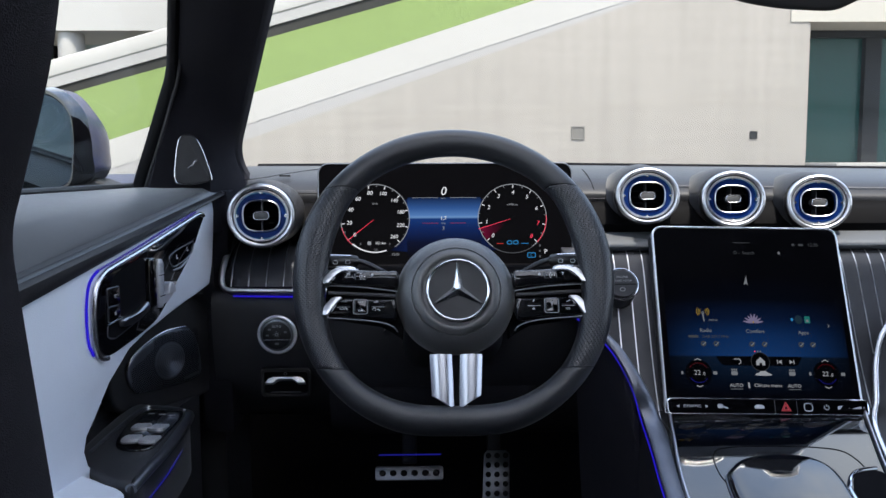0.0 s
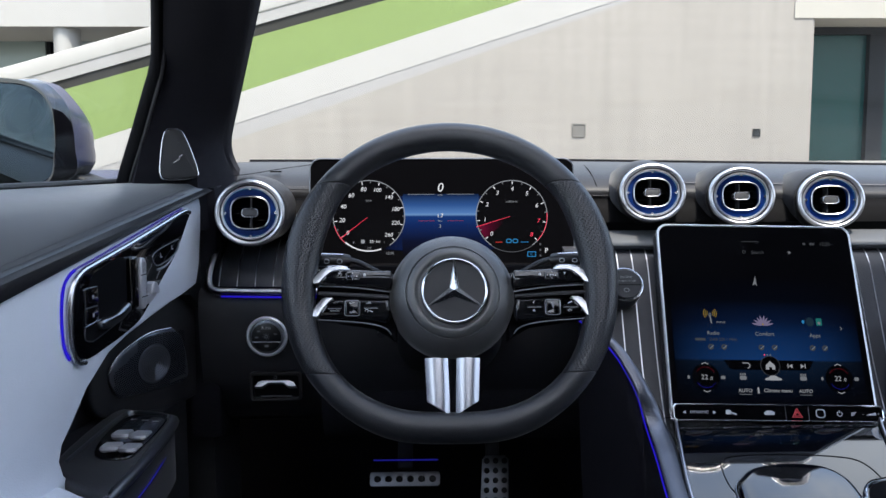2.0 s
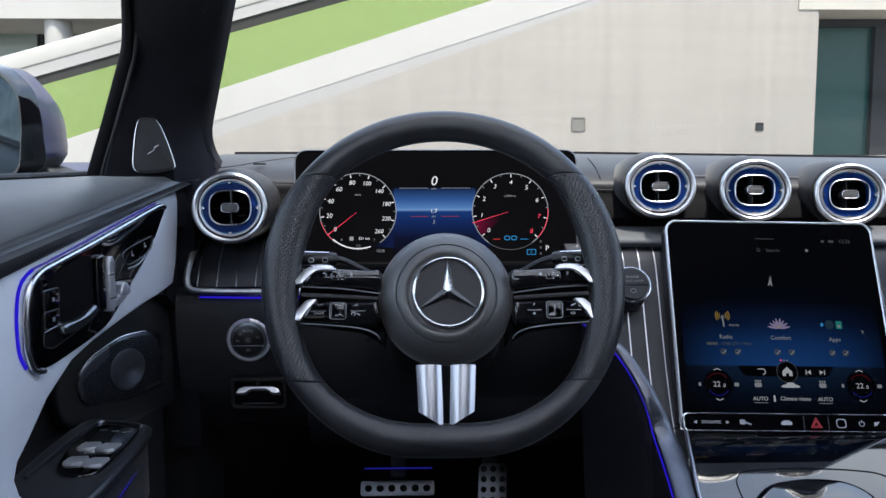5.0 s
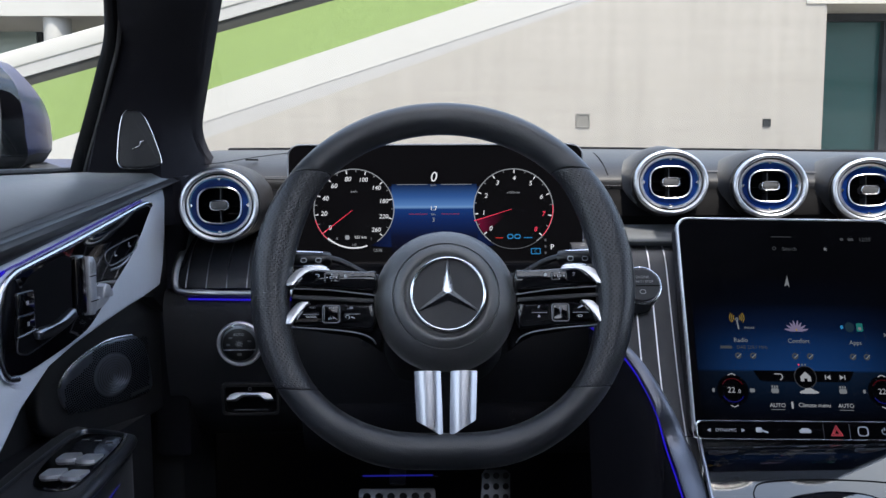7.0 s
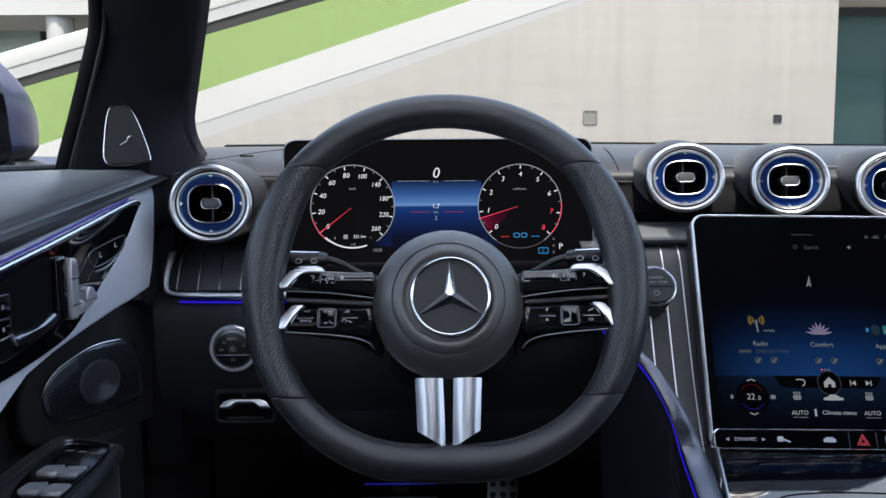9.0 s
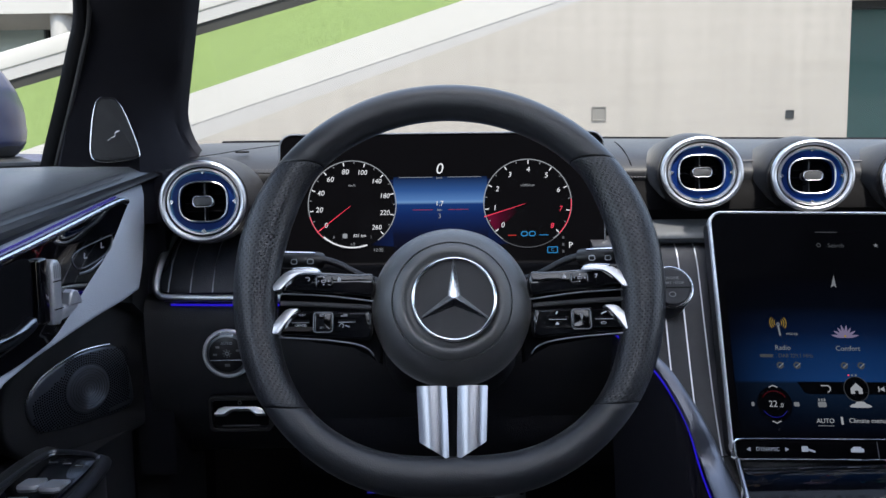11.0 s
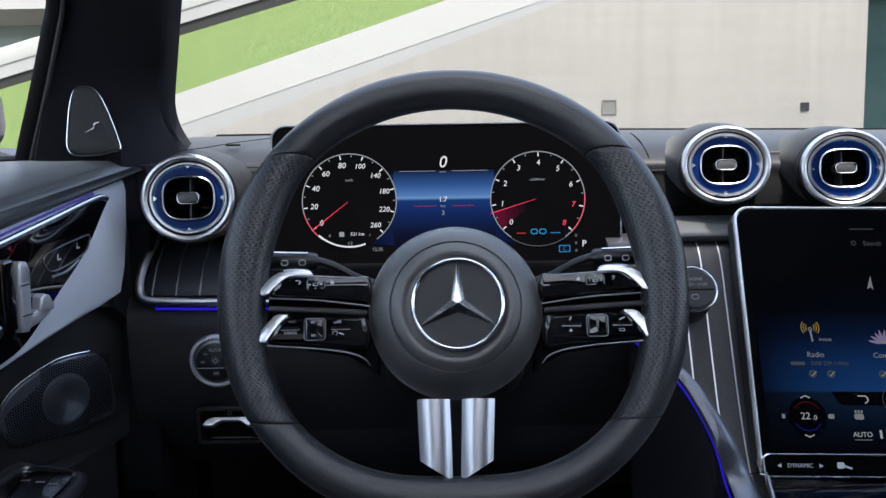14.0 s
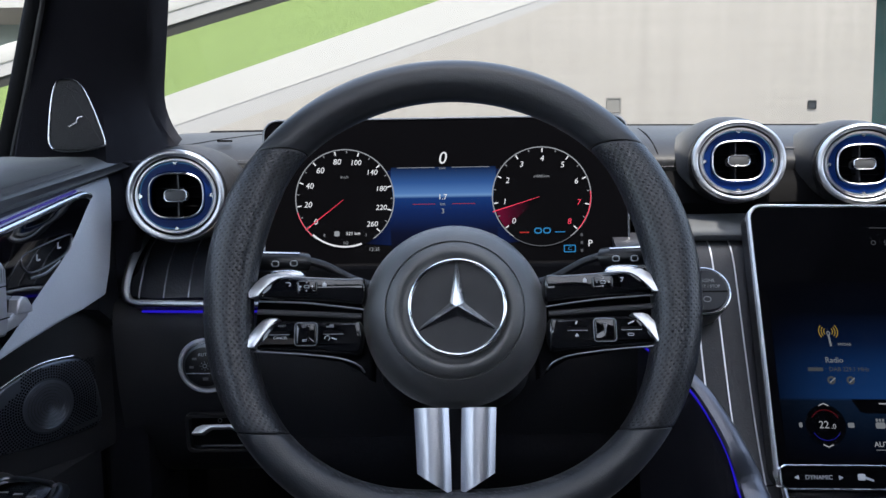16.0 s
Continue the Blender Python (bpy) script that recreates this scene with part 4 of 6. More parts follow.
part("menu_arrow", bar(0.0930, -0.0203, 0.0030, 0.0008, 0.0006, 45), CGREY, cs)
for x in (-0.068, -0.052, -0.007, 0.009, 0.055, 0.070):
    part("menu_icon", band(oval(0.0034, 0.0034, 16, x, -0.0435), oval(0.0017, 0.0017, 16, x, -0.0435), 0.0004, 0.0007, 0.0001), CDIM, cs)
    part("menu_icon_mark", bar(x + 0.001, -0.0435, 0.0060, 0.0010, 0.0006, 40), CGREY, cs)
for x, m_ in ((-0.0045, REDLIT), (-0.001, CGREY), (0.0025, CGREY)):
    part("page_dot", plate(oval(0.0009, 0.0009, 10, x, -0.0525), 0.0004, 0.0006), m_, cs)
part("home_bar", plate([(-0.054, -0.0590), (0.054, -0.0590), (0.048, -0.0690), (0.043, -0.0705), (-0.043, -0.0705), (-0.048, -0.0690)], 0.0004, 0.0006), SCREEN, cs)
part("home_disc", plate(oval(0.0115, 0.0115, 32, 0.001, -0.0655), 0.0005, 0.0008), SCREEN, cs)
part("home_ring", band(oval(0.0118, 0.0118, 32, 0.001, -0.0655), oval(0.0113, 0.0113, 32, 0.001, -0.0655), 0.0005, 0.0009, 0.0001), CDIM, cs)
part("home_icon", plate([(-0.0045, -0.0700), (-0.0008, -0.0700), (-0.0008, -0.0670), (0.0028, -0.0670), (0.0028, -0.0700), (0.0065, -0.0700), (0.0065, -0.0650), (0.001, -0.0598), (-0.0045, -0.0650)], 0.0008, 0.0011), CWHITE, cs)
part("back_icon", arc_band(0.0030, 0.0010, -90, 90, 0.0008, 10, -0.0265, -0.0655), CWHITE, cs)
part("back_icon_bar", bar(-0.0290, -0.0625, 0.0060, 0.0010, 0.0008), CWHITE, cs)
for x, d in ((0.0250, -1), (0.0400, 1)):
    part("skip_icon", plate([(x - d * 0.0025, -0.0680), (x - d * 0.0025, -0.0630), (x + d * 0.0020, -0.0655)], 0.0008, 0.0010), CWHITE, cs)
    part("skip_icon_bar", bar(x + d * 0.0028, -0.0655, 0.0009, 0.0050, 0.0008), CWHITE, cs)
for x in (-0.0775, 0.0820):
    y = -0.0800
    part("dial_disc", plate(oval(0.0165, 0.0165, 40, x, y), 0.0004, 0.0006), SCREEN, cs)
    part("dial_warm", arc_band(0.0122, 0.0005, 30, 150, 0.0007, 20, x, y), glow("lit_dim_red", (0.4, 0.02, 0.04), 0.16), cs)
    part("dial_cool", arc_band(0.0122, 0.0005, 210, 330, 0.0007, 20, x, y), AMBIENT_DIM, cs)
    words("22", x - 0.0016, y, 0.0008, 0.0084, CWHITE, cs)
    words(".0", x + 0.0062, y - 0.0012, 0.0008, 0.0056, CWHITE, cs)
    for s in (-1, 1):
        for e in (-1, 1):
            part("dial_arrow", bar(x + e * 0.0020, y + s * 0.0165, 0.0046, 0.0009, 0.0008, -s * e * 24), CWHITE, cs)
        part("fan_icon", plate(rrect(0.0040 + 0.0012 * s, 0.0040, 0.001, 3, x + s * 0.0205, y), 0.0006, 0.0008), CGREY, cs)
for x in (-0.0320, 0.0400):
    words("AUTO", x, -0.0952, 0.0006, 0.0060, CWHITE, cs)
    part("auto_line", bar(x, -0.0995, 0.0150, 0.0005, 0.0006), CGREY, cs)
    part("heat_icon", plate(rrect(0.0080, 0.0050, 0.0015, 3, x - 0.001, -0.0800), 0.0005, 0.0007), CGREY, cs)
    for k in (-1, 0, 1):
        part("heat_icon_bar", bar(x - 0.001 + 0.0026 * k, -0.0758, 0.0016, 0.0024, 0.0006), CGREY, cs)
words("Climate menu", 0.0070, -0.0948, 0.0006, 0.0060, CWHITE, cs)
part("thermo_icon", bar(-0.0165, -0.0948, 0.0020, 0.0070, 0.0006), CWHITE, cs)
part("car_icon", plate(soft([(-0.0060, -0.0825), (-0.0055, -0.0800), (-0.002, -0.0790), (0.000, -0.0772), (0.006, -0.0772), (0.009, -0.0793), (0.0120, -0.0803), (0.0122, -0.0825)], 3), 0.0005, 0.0007), CWHITE, cs)
words("Search", 0.0020, 0.0760, 0.0006, 0.0060, CDIM, cs)
part("search_icon", band(oval(0.0022, 0.0022, 16, -0.0150, 0.0765), oval(0.0015, 0.0015, 16, -0.0150, 0.0765), 0.0004, 0.0006, 0.0001), CDIM, cs)
part("position_arrow", plate([(-0.0090, 0.0330), (-0.0045, 0.0455), (-0.0035, 0.0325), (-0.0055, 0.0350)], 0.0004, 0.0006), CGREY, cs)
part("map_star", plate([(0.0420 + (0.0026 if k % 2 == 0 else 0.0011) * math.sin(k * math.pi / 5), 0.0765 + (0.0026 if k % 2 == 0 else 0.0011) * math.cos(k * math.pi / 5)) for k in range(10)], 0.0004, 0.0006), CGREY, cs)
words("12:35", 0.0880, 0.0880, 0.0006, 0.0062, CDIM, cs)
for x, w in ((0.0620, 0.0035), (0.0720, 0.0060)):
    part("status_mark", bar(x, 0.0880, w, 0.0030, 0.0005), CDIM, cs)
part("grab_line", bar(-0.006, 0.0900, 0.022, 0.0007, 0.0005), CDIM, cs)

switches = thing("switch_bar", CENTRE @ pose(0, -0.1215, 0.002, 0, 0, -1.2), "slim glossy black switch bar with silver frame below the touch screen", "switch bar")
part("body", plate(rrect(0.2440, 0.0165, 0.0045, 5), -0.010, 0.003, 0.001), SCREEN, switches, "glossy black touch bar")
part("frame", band(rrect(0.2480, 0.0200, 0.006, 5), rrect(0.2440, 0.0165, 0.0045, 5), -0.008, 0.0040, 0.0008), CHROME, switches, "bright silver frame")
words("DYNAMIC", -0.0930, 0, 0.0032, 0.0048, PRINT, switches)
for x, s in ((-0.1105, -1), (-0.0755, 1)):
    part("arrow_mark", plate([(x - s * 0.0015, -0.0018), (x - s * 0.0015, 0.0018), (x + s * 0.0020, 0)], 0.0030, 0.0033), PRINT, switches)
part("park_mark", plate(rrect(0.0060, 0.0050, 0.001, 2, -0.0590, 0.0005), 0.0030, 0.0033), PRINT, switches)
part("park_mark", bar(-0.0530, -0.0010, 0.0070, 0.0016, 0.0030, -20), PRINT, switches)
part("car_mark", plate(rrect(0.0120, 0.0035, 0.0012, 3, -0.0110, -0.0005), 0.0030, 0.0033), PRINT, switches)
part("car_mark", bar(-0.0110, 0.0020, 0.0075, 0.0014, 0.0030), PRINT, switches)
for x in (0.0080, 0.0350):
    part("key_gap", bar(x, 0, 0.0005, 0.0150, 0.0030), SATINDARK, switches)
red = mat("red_print", (0.55, 0.04, 0.05), 0.5)
for k, r in enumerate((0.0075, 0.0045)):
    tri = lambda q: [(0.0215 + q * math.cos(radians(a)), -0.0012 + q * math.sin(radians(a))) for a in (90, 210, 330)]
    part("hazard_mark", band(tri(r), tri(r - 0.0016), 0.0030, 0.0034, 0.0001), red, switches)
part("screen_key", band(rrect(0.0110, 0.0100, 0.0035, 4, 0.0490, 0), rrect(0.0090, 0.0080, 0.0028, 4, 0.0490, 0), 0.0030, 0.0036, 0.0002), PRINT, switches)
part("power_mark", arc_band(0.0028, 0.0007, -230, 50, 0.0030, 14, 0.0715, 0), PRINT, switches)
part("power_mark", bar(0.0715, 0.0025, 0.0007, 0.0030, 0.0030), PRINT, switches)
part("mute_mark", bar(0.0880, 0, 0.0070, 0.0012, 0.0030, 40), PRINT, switches)
part("mute_mark", plate(rrect(0.0035, 0.0035, 0.0006, 2, 0.0870, 0), 0.0030, 0.0033), PRINT, switches)
part("volume_mark", plate([(0.1020, -0.0014), (0.1140, -0.0014), (0.1140, 0.0018)], 0.0030, 0.0033), PRINT, switches)
words("-", 0.0990, 0, 0.0032, 0.0050, PRINT, switches)
words("+", 0.1172, 0, 0.0032, 0.0050, PRINT, switches)

# ---- air vents ----
def air_vent(m, big):
    v = thing("air_vent", m, "round turbine air vent with chrome rings and blue inner ring", "air vent", "round air vents")
    R = 0.0442
    part("shell", stack([[(x * s, y * s, z) for x, y in oval(R + 0.0025, R + 0.0025, 64)] for s, z in ((0.96, -0.075), (1.0, -0.03), (1.0, -0.010), (0.99, -0.003), (0.93, -0.004), (0.93, -0.05))], None, False, False), SWITCHFACE, v, "satin black vent shell")
    part("outer_ring", tube([(R * 0.955 * math.cos(radians(a)), R * 0.955 * math.sin(radians(a)), -0.001) for a in range(0, 360, 6)], 0.0036, 0.0040, 12, True), VENTMETAL, v, "broad satin silver outer ring")
    part("ring_gap", band(oval(R * 0.88, R * 0.88, 64), oval(R * 0.80, R * 0.80, 64), -0.012, -0.0015), BLACKGAP, v)
    part("second_ring", tube([(R * 0.815 * math.cos(radians(a)), R * 0.80 * math.sin(radians(a)), -0.001) for a in range(0, 360, 6)], 0.0020, 0.0022, 10, True), VENTMETAL, v, "satin silver second ring")
    outer, inner = oval(R * 0.775, R * 0.755, 64, power=2.2), oval(R * 0.585, R * 0.525, 64, power=2.9)
    part("blue_ring", band(outer, inner, -0.014, -0.0035, 0.0012), VENTBLUE, v, "glossy dark blue inner ring")
    part("light_guide", band(oval(R * 0.765, R * 0.745, 64, power=2.2), oval(R * 0.742, R * 0.722, 64, power=2.2), -0.006, -0.0034, 0.0002), VENTLINE, v)
    part("inner_frame", tube([(x, y, -0.0018) for x, y in oval(R * 0.565, R * 0.50, 64, power=2.9)], 0.0010, 0.0014, 8, True, up=(0, 0, 1)), VENTMETAL, v, "rounded square silver frame")
    part("cavity", plate(oval(R * 0.56, R * 0.50, 64, power=2.9), -0.045, -0.030), BLACKGAP, v)
    for k in (-1, 0, 1):
        part("vane", box(-R * 0.53, k * 0.0095 - 0.0006, -0.034, R * 0.53, k * 0.0095 + 0.0006, -0.020), BLACKGAP, v)
    part("upright_vane", box(-0.0007, -R * 0.49, -0.030, 0.0007, R * 0.49, -0.012), VENTKNOB, v)
    knob = part("knob", plate(rrect(0.0195, 0.0105, 0.0042, 6), -0.014, 0.0015, 0.0015, 3), VENTKNOB, v, "dark knob with silver frame")
    part("knob_frame", band(rrect(0.0215, 0.0125, 0.005, 6), rrect(0.0190, 0.0100, 0.0040, 6), -0.004, 0.0022, 0.0006), SATIN, knob)
    for a in (0, 90, 180, 270):
        c, s = math.cos(radians(a)), math.sin(radians(a))
        q = lambda r, w: (r * c - w * s, r * s + w * c)
        part("tab", plate([q(R * 0.80, 0.0042), q(R * 0.80, -0.0042), q(R * 0.69, -0.0012), q(R * 0.69, 0.0012)], -0.0035, -0.0012, 0.0006, 1), SATIN, v)
    return v


VENTS = ((-0.2495, 0.140, 0.9045, 6, 0.95, 0.91), (0.2675, 0.185, 0.9262, -4, 0.958, 0.845), (0.3860, 0.187, 0.9212, -5, 0.958, 0.845), (0.5065, 0.190, 0.9155, -6, 0.965, 0.845))
for x, y, z, yaw, sx, sy in VENTS:
    air_vent(face_pose(x, y, z, 6, yaw) @ Matrix.Diagonal((sx, sy, 1, 1)), False)

# ---- dashboard ----
dash = thing("dashboard", Matrix(), "black leather dashboard with dark wood trim and metal pinstripes", "dashboard")


def along_x(profile, xs, bend=None):
    """A bar of one profile (y, z) run across the car; bend(x) gives (dy, dz)."""
    rings = []
    for x in xs:
        dy, dz = bend(x) if bend else (0, 0)
        rings.append([(x, y + dy, z + dz) for y, z in profile])
    return stack(rings)


XS = [-0.33 + 0.02 * k for k in range(67)]
pad_profile = soft([(0.66, 0.930), (0.60, 0.957), (0.50, 0.966), (0.36, 0.962), (0.275, 0.950), (0.240, 0.934), (0.2335, 0.921), (0.252, 0.900), (0.35, 0.86), (0.60, 0.86)], 4)
part("upper_pad", along_x(pad_profile, XS, lambda x: (0.03 * max(0, -x - 0.15) / 0.2, -0.015 * max(0, x - 0.2))), PAD, dash, "soft black leather top pad")
part("pad_edge", tube([(x, 0.560 + 0.02 * max(0, -x - 0.15), 0.9655 - 0.015 * max(0, x - 0.2)) for x in XS], 0.010, 0.0045, 8), BLACKGAP, dash, "dark rear edge below the windscreen")
part("pad_crease", tube(soft([(-0.298, 0.262, 0.9478), (-0.270, 0.272, 0.9510), (-0.245, 0.292, 0.9556), (-0.215, 0.330, 0.9603), (-0.190, 0.380, 0.9637)], 6, False), 0.0006, 0.0005, 6), BLACKGAP, dash, "crease in the pad beside the display")
part("pad_slot", plate(rrect(0.016, 0.0045, 0.002, 3, -0.240, 0.283), 0.9525, 0.9545), BLACKGAP, dash, "small sensor slot")
part("pad_fold", tube([(-0.220, 0.2290, 0.9305), (-0.186, 0.2290, 0.9295)], 0.0007, 0.0007, 6), BLACKGAP, dash)
for k in range(8):
    part("pad_stitch", tube([(-0.218 + 0.0038 * k, 0.2295, 0.9335), (-0.2158 + 0.0038 * k, 0.2295, 0.9335)], 0.0005, 0.0005, 5), STITCH, dash)
part("pad_fold", tube(soft([(0.206, 0.340, 0.9600), (0.203, 0.280, 0.9515), (0.204, 0.2445, 0.9370), (0.206, 0.2345, 0.9240), (0.209, 0.2345, 0.9170)], 6, False), 0.0008, 0.0008, 6), BLACKGAP, dash, "seam across the pad")
for k in range(12):
    part("pad_stitch", tube([(0.188 + 0.0036 * k, 0.2330, 0.9205), (0.1902 + 0.0036 * k, 0.2330, 0.9205)], 0.0005, 0.0005, 5), STITCH, dash)
part("pad_seam", tube([(x, 0.2440, 0.9388 - 0.014 * max(0, x - 0.2)) for x in XS if x > 0.29], 0.0010, 0.0010, 6), STITCH, dash)
for vx, vy, vz, yaw_, sx, sy in VENTS:
    pod = [[(vx + r * sx * math.cos(radians(a)), vy + d, vz + r * sy * math.sin(radians(a)) + dz) for a in range(0, 360, 8)] for d, r, dz in ((0.014, 0.0455, 0), (0.022, 0.0480, 0.0006), (0.05, 0.0490, 0.0010), (0.09, 0.0475, -0.0010), (0.14, 0.0440, -0.007), (0.22, 0.036, -0.020))]
    part("vent_pod", stack(pod, None, False, True), DARK if vx < 0 else PAD, dash, "leather-covered vent pod")
# dark band between vents and trim
part("recess_band", along_x([(0.30, 0.926), (0.236, 0.917), (0.221, 0.904), (0.215, 0.885), (0.225, 0.865), (0.30, 0.855)], XS), RECESS, dash, "black recess below the vents")
part("door_gap_filler", box(-0.346, 0.185, 0.60, -0.302, 0.27, 0.936, 0.006), CLOTH, dash)
# silver-grey ledge
part("ledge", along_x(soft([(0.225, 0.873), (0.195, 0.870), (0.172, 0.863), (0.168, 0.856), (0.18, 0.851), (0.24, 0.849)], 3), [0.186 + 0.02 * k for k in range(42)]), LEDGE, dash, "satin silver-grey ledge")

TRIM = [(0.205, 0.858), (0.176, 0.852), (0.158, 0.835), (0.140, 0.800), (0.118, 0.755), (0.095, 0.710), (0.070, 0.670), (0.045, 0.640), (0.00, 0.60)]


def trim_at(s):
    line = soft([(y, z, 0) for y, z in TRIM], 8, False)
    k = min(int(s * (len(line) - 1)), len(line) - 2)
    f = s * (len(line) - 1) - k
    return [line[k][i] + (line[k + 1][i] - line[k][i]) * f for i in (0, 1)]


def trim_left(z):
    """The left border of the centre trim, along the sweeping side trim."""
    table = [(0.56, 0.262), (0.655, 0.246), (0.700, 0.228), (0.735, 0.211), (0.757, 0.193), (0.775, 0.150), (0.9, 0.150)]
    for (z0, x0), (z1, x1) in zip(table, table[1:]):
        if z <= z1:
            return x0 + (x1 - x0) * (z - z0) / (z1 - z0)
    return 0.15


rows = []
for k in range(41):
    y, z = trim_at(k / 40)
    x0 = trim_left(z)
    rows.append([(x0 + (0.95 - x0) * i / 32, y, z) for i in range(33)])
part("centre_trim", sheet(rows, (0, 0.006, -0.006)), WOOD, dash, "dark open-pored wood centre trim")
for k in range(40):
    x = 0.1785 + 0.0193 * k
    line = [trim_at(q / 32) for q in range(33)]
    line = [(y, z) for y, z in line if trim_left(z) < x - 0.002]
    if x < 0.93 and len(line) > 3:
        part("pinstripe", sheet([[(x - 0.0006, y - 0.0006, z + 0.0004), (x + 0.0006, y - 0.0006, z + 0.0004)] for y, z in line], (0, 0.001, -0.001)), INLAY, dash)

# driver's side trim ledge
LEFT = [(0.230, 0.862), (0.205, 0.852), (0.182, 0.836), (0.168, 0.818), (0.162, 0.808)]
rows = [[(x, y + 0.012 * max(0, (-0.28 - x)) / 0.03, z) for x in [-0.312 + 0.0107 * i for i in range(16)]] for y, z in LEFT]
part("driver_trim", sheet(rows, (0, 0.01, -0.006)), WOOD, dash, "dark wood trim beside the wheel")
for k in range(6):
    x = -0.296 + 0.0232 * k
    part("pinstripe", sheet([[(x - 0.0006, y - 0.0008, z + 0.0007), (x + 0.0006, y - 0.0008, z + 0.0007)] for y, z in LEFT], (0, 0.001, -0.001)), INLAY, dash)
part("driver_trim_rim", tube(soft([(-0.298, 0.222, 0.872), (-0.3065, 0.188, 0.846), (-0.3095, 0.168, 0.820), (-0.303, 0.160, 0.8055), (-0.280, 0.158, 0.8035), (-0.22, 0.158, 0.8023), (-0.152, 0.158, 0.8017)], 8, False), 0.0042, 0.0036, 10, up=(0, 1, 0.25)), VENTMETAL, dash, "satin silver rim under the trim")
part("light_strip", tube([(-0.293, 0.161, 0.7958), (-0.22, 0.160, 0.7945), (-0.152, 0.160, 0.7940)], 0.0014, 0.0012, 8), AMBIENT, dash, "blue light strip")

# lower dash
low = soft([(0.28, 0.83), (0.205, 0.81), (0.172, 0.795), (0.170, 0.75), (0.178, 0.70), (0.195, 0.655), (0.235, 0.615), (0.32, 0.59), (0.40, 0.60), (0.40, 0.82)], 4)
part("lower_panel", along_x(low, [-0.325 + 0.02 * k for k in range(29)]), LOWDASH, dash, "matt black lower dash panel")
part("knee_panel", along_x(soft([(0.26, 0.70), (0.19, 0.66), (0.21, 0.60), (0.28, 0.57), (0.37, 0.6)], 4), [-0.17 + 0.02 * k for k in range(19)]), CARPET, dash)

# light switch
ls = thing("light_switch", face_pose(-0.236, 0.166, 0.743, -2), "round silver-ringed headlamp switch on the lower dash", "light switch")
part("outer_ring", tube([(0.0243 * math.cos(radians(a)), 0.0243 * math.sin(radians(a)), 0.004) for a in range(0, 360, 8)], 0.0026, 0.0030, 10, True), TIPSILVER, ls, "satin silver ring")
part("dial", dome(oval(0.0235, 0.0235, 48), [(1, -0.012), (1, 0.002), (0.9, 0.0075), (0.82, 0.0080)]), SATINDARK, ls)
part("face", dome(oval(0.0190, 0.0190, 48), [(1, 0.006), (1, 0.0086), (0.95, 0.0090)]), SWITCHFACE, ls, "glossy black switch face")
part("divider", bar(0.0, -0.0060, 0.0360, 0.0011, 0.0090), SATIN, ls)
words("AUTO", 0.0, 0.0120, 0.0092, 0.0044, PRINT, ls)
for a in (140, 180, 20):
    part("lamp_mark", bar(0.0125 * math.cos(radians(a)), 0.0125 * math.sin(radians(a)), 0.0040, 0.0022, 0.0090), PRINTDIM, ls)
part("lamp_mark", band(oval(0.0022, 0.0022, 16, 0, 0.001), oval(0.0014, 0.0014, 16, 0, 0.001), 0.0088, 0.0092, 0.0001), PRINT, ls)
for k in range(8):
    a = 45 * k
    part("lamp_ray", bar(0.0038 * math.cos(radians(a)), 0.001 + 0.0038 * math.sin(radians(a)), 0.0014, 0.0004, 0.0090, a), PRINT, ls)
part("fog_mark", bar(0.0, -0.0115, 0.0050, 0.0028, 0.0090), PRINTDIM, ls)
for k in range(5):
    part("knurl", bar((k - 2) * 0.0032, 0.0212, 0.0012, 0.0040, 0.0070), CHROME, ls)

# parking brake switch
pb = thing("parking_brake_switch", face_pose(-0.2275, 0.172, 0.677, -6), "small bracket-shaped silver parking brake switch in a black recess", "switch")
part("recess", band(rrect(0.068, 0.040, 0.006, 4, 0, -0.003), rrect(0.060, 0.032, 0.004, 4, 0, -0.003), -0.004, 0.0022, 0.0006), SWITCHFACE, pb, "black surround")
part("pocket", plate(rrect(0.060, 0.032, 0.004, 4, 0, -0.003), -0.016, -0.006), BLACKGAP, pb)
part("lever", plate([(-0.0275, -0.0030), (-0.0235, 0.0030), (-0.0170, 0.0055), (0.0170, 0.0055), (0.0235, 0.0030), (0.0275, -0.0030), (0.0170, -0.0030), (0.0115, 0.0012), (0.0085, 0.0025), (-0.0085, 0.0025), (-0.0115, 0.0012), (-0.0170, -0.0030)], -0.006, 0.0030, 0.0008, 2), TIPSILVER, pb, "satin silver bracket lever", pose(0, 0, 0.002, -38))
part("lower_lip", tube([(-0.020, -0.0160, 0.001), (0.020, -0.0160, 0.001)], 0.0008, 0.0008, 6), SATINDARK, pb)
part("brake_mark", band(oval(0.0022, 0.0022, 16, 0, 0.0105), oval(0.0016, 0.0016, 16, 0, 0.0105), 0.002, 0.0026, 0.0001), PRINTDIM, pb)

# start button
sb = thing("start_button", face_pose(0.217, 0.120, 0.811, 30), "round silver-edged engine start button on the wood trim", "button")
part("base", dome(oval(0.0225, 0.0225, 40), [(1.0, -0.02), (1.0, 0.006), (0.96, 0.0085)]), SATINDARK, sb, "satin silver base")
part("cap", dome(oval(0.0195, 0.0195, 40), [(1.0, 0.006), (1.0, 0.0105), (0.93, 0.0118)]), CAPFACE, sb, "dark satin button cap")
part("ring", tube([(0.0212 * math.cos(radians(a)), 0.0212 * math.sin(radians(a)), 0.0082) for a in range(0, 360, 8)], 0.0013, 0.0018, 8, True), SATIN, sb, "bright silver ring")
part("split", bar(0, -0.0015, 0.037, 0.0012, 0.0117), BLACKGAP, sb)
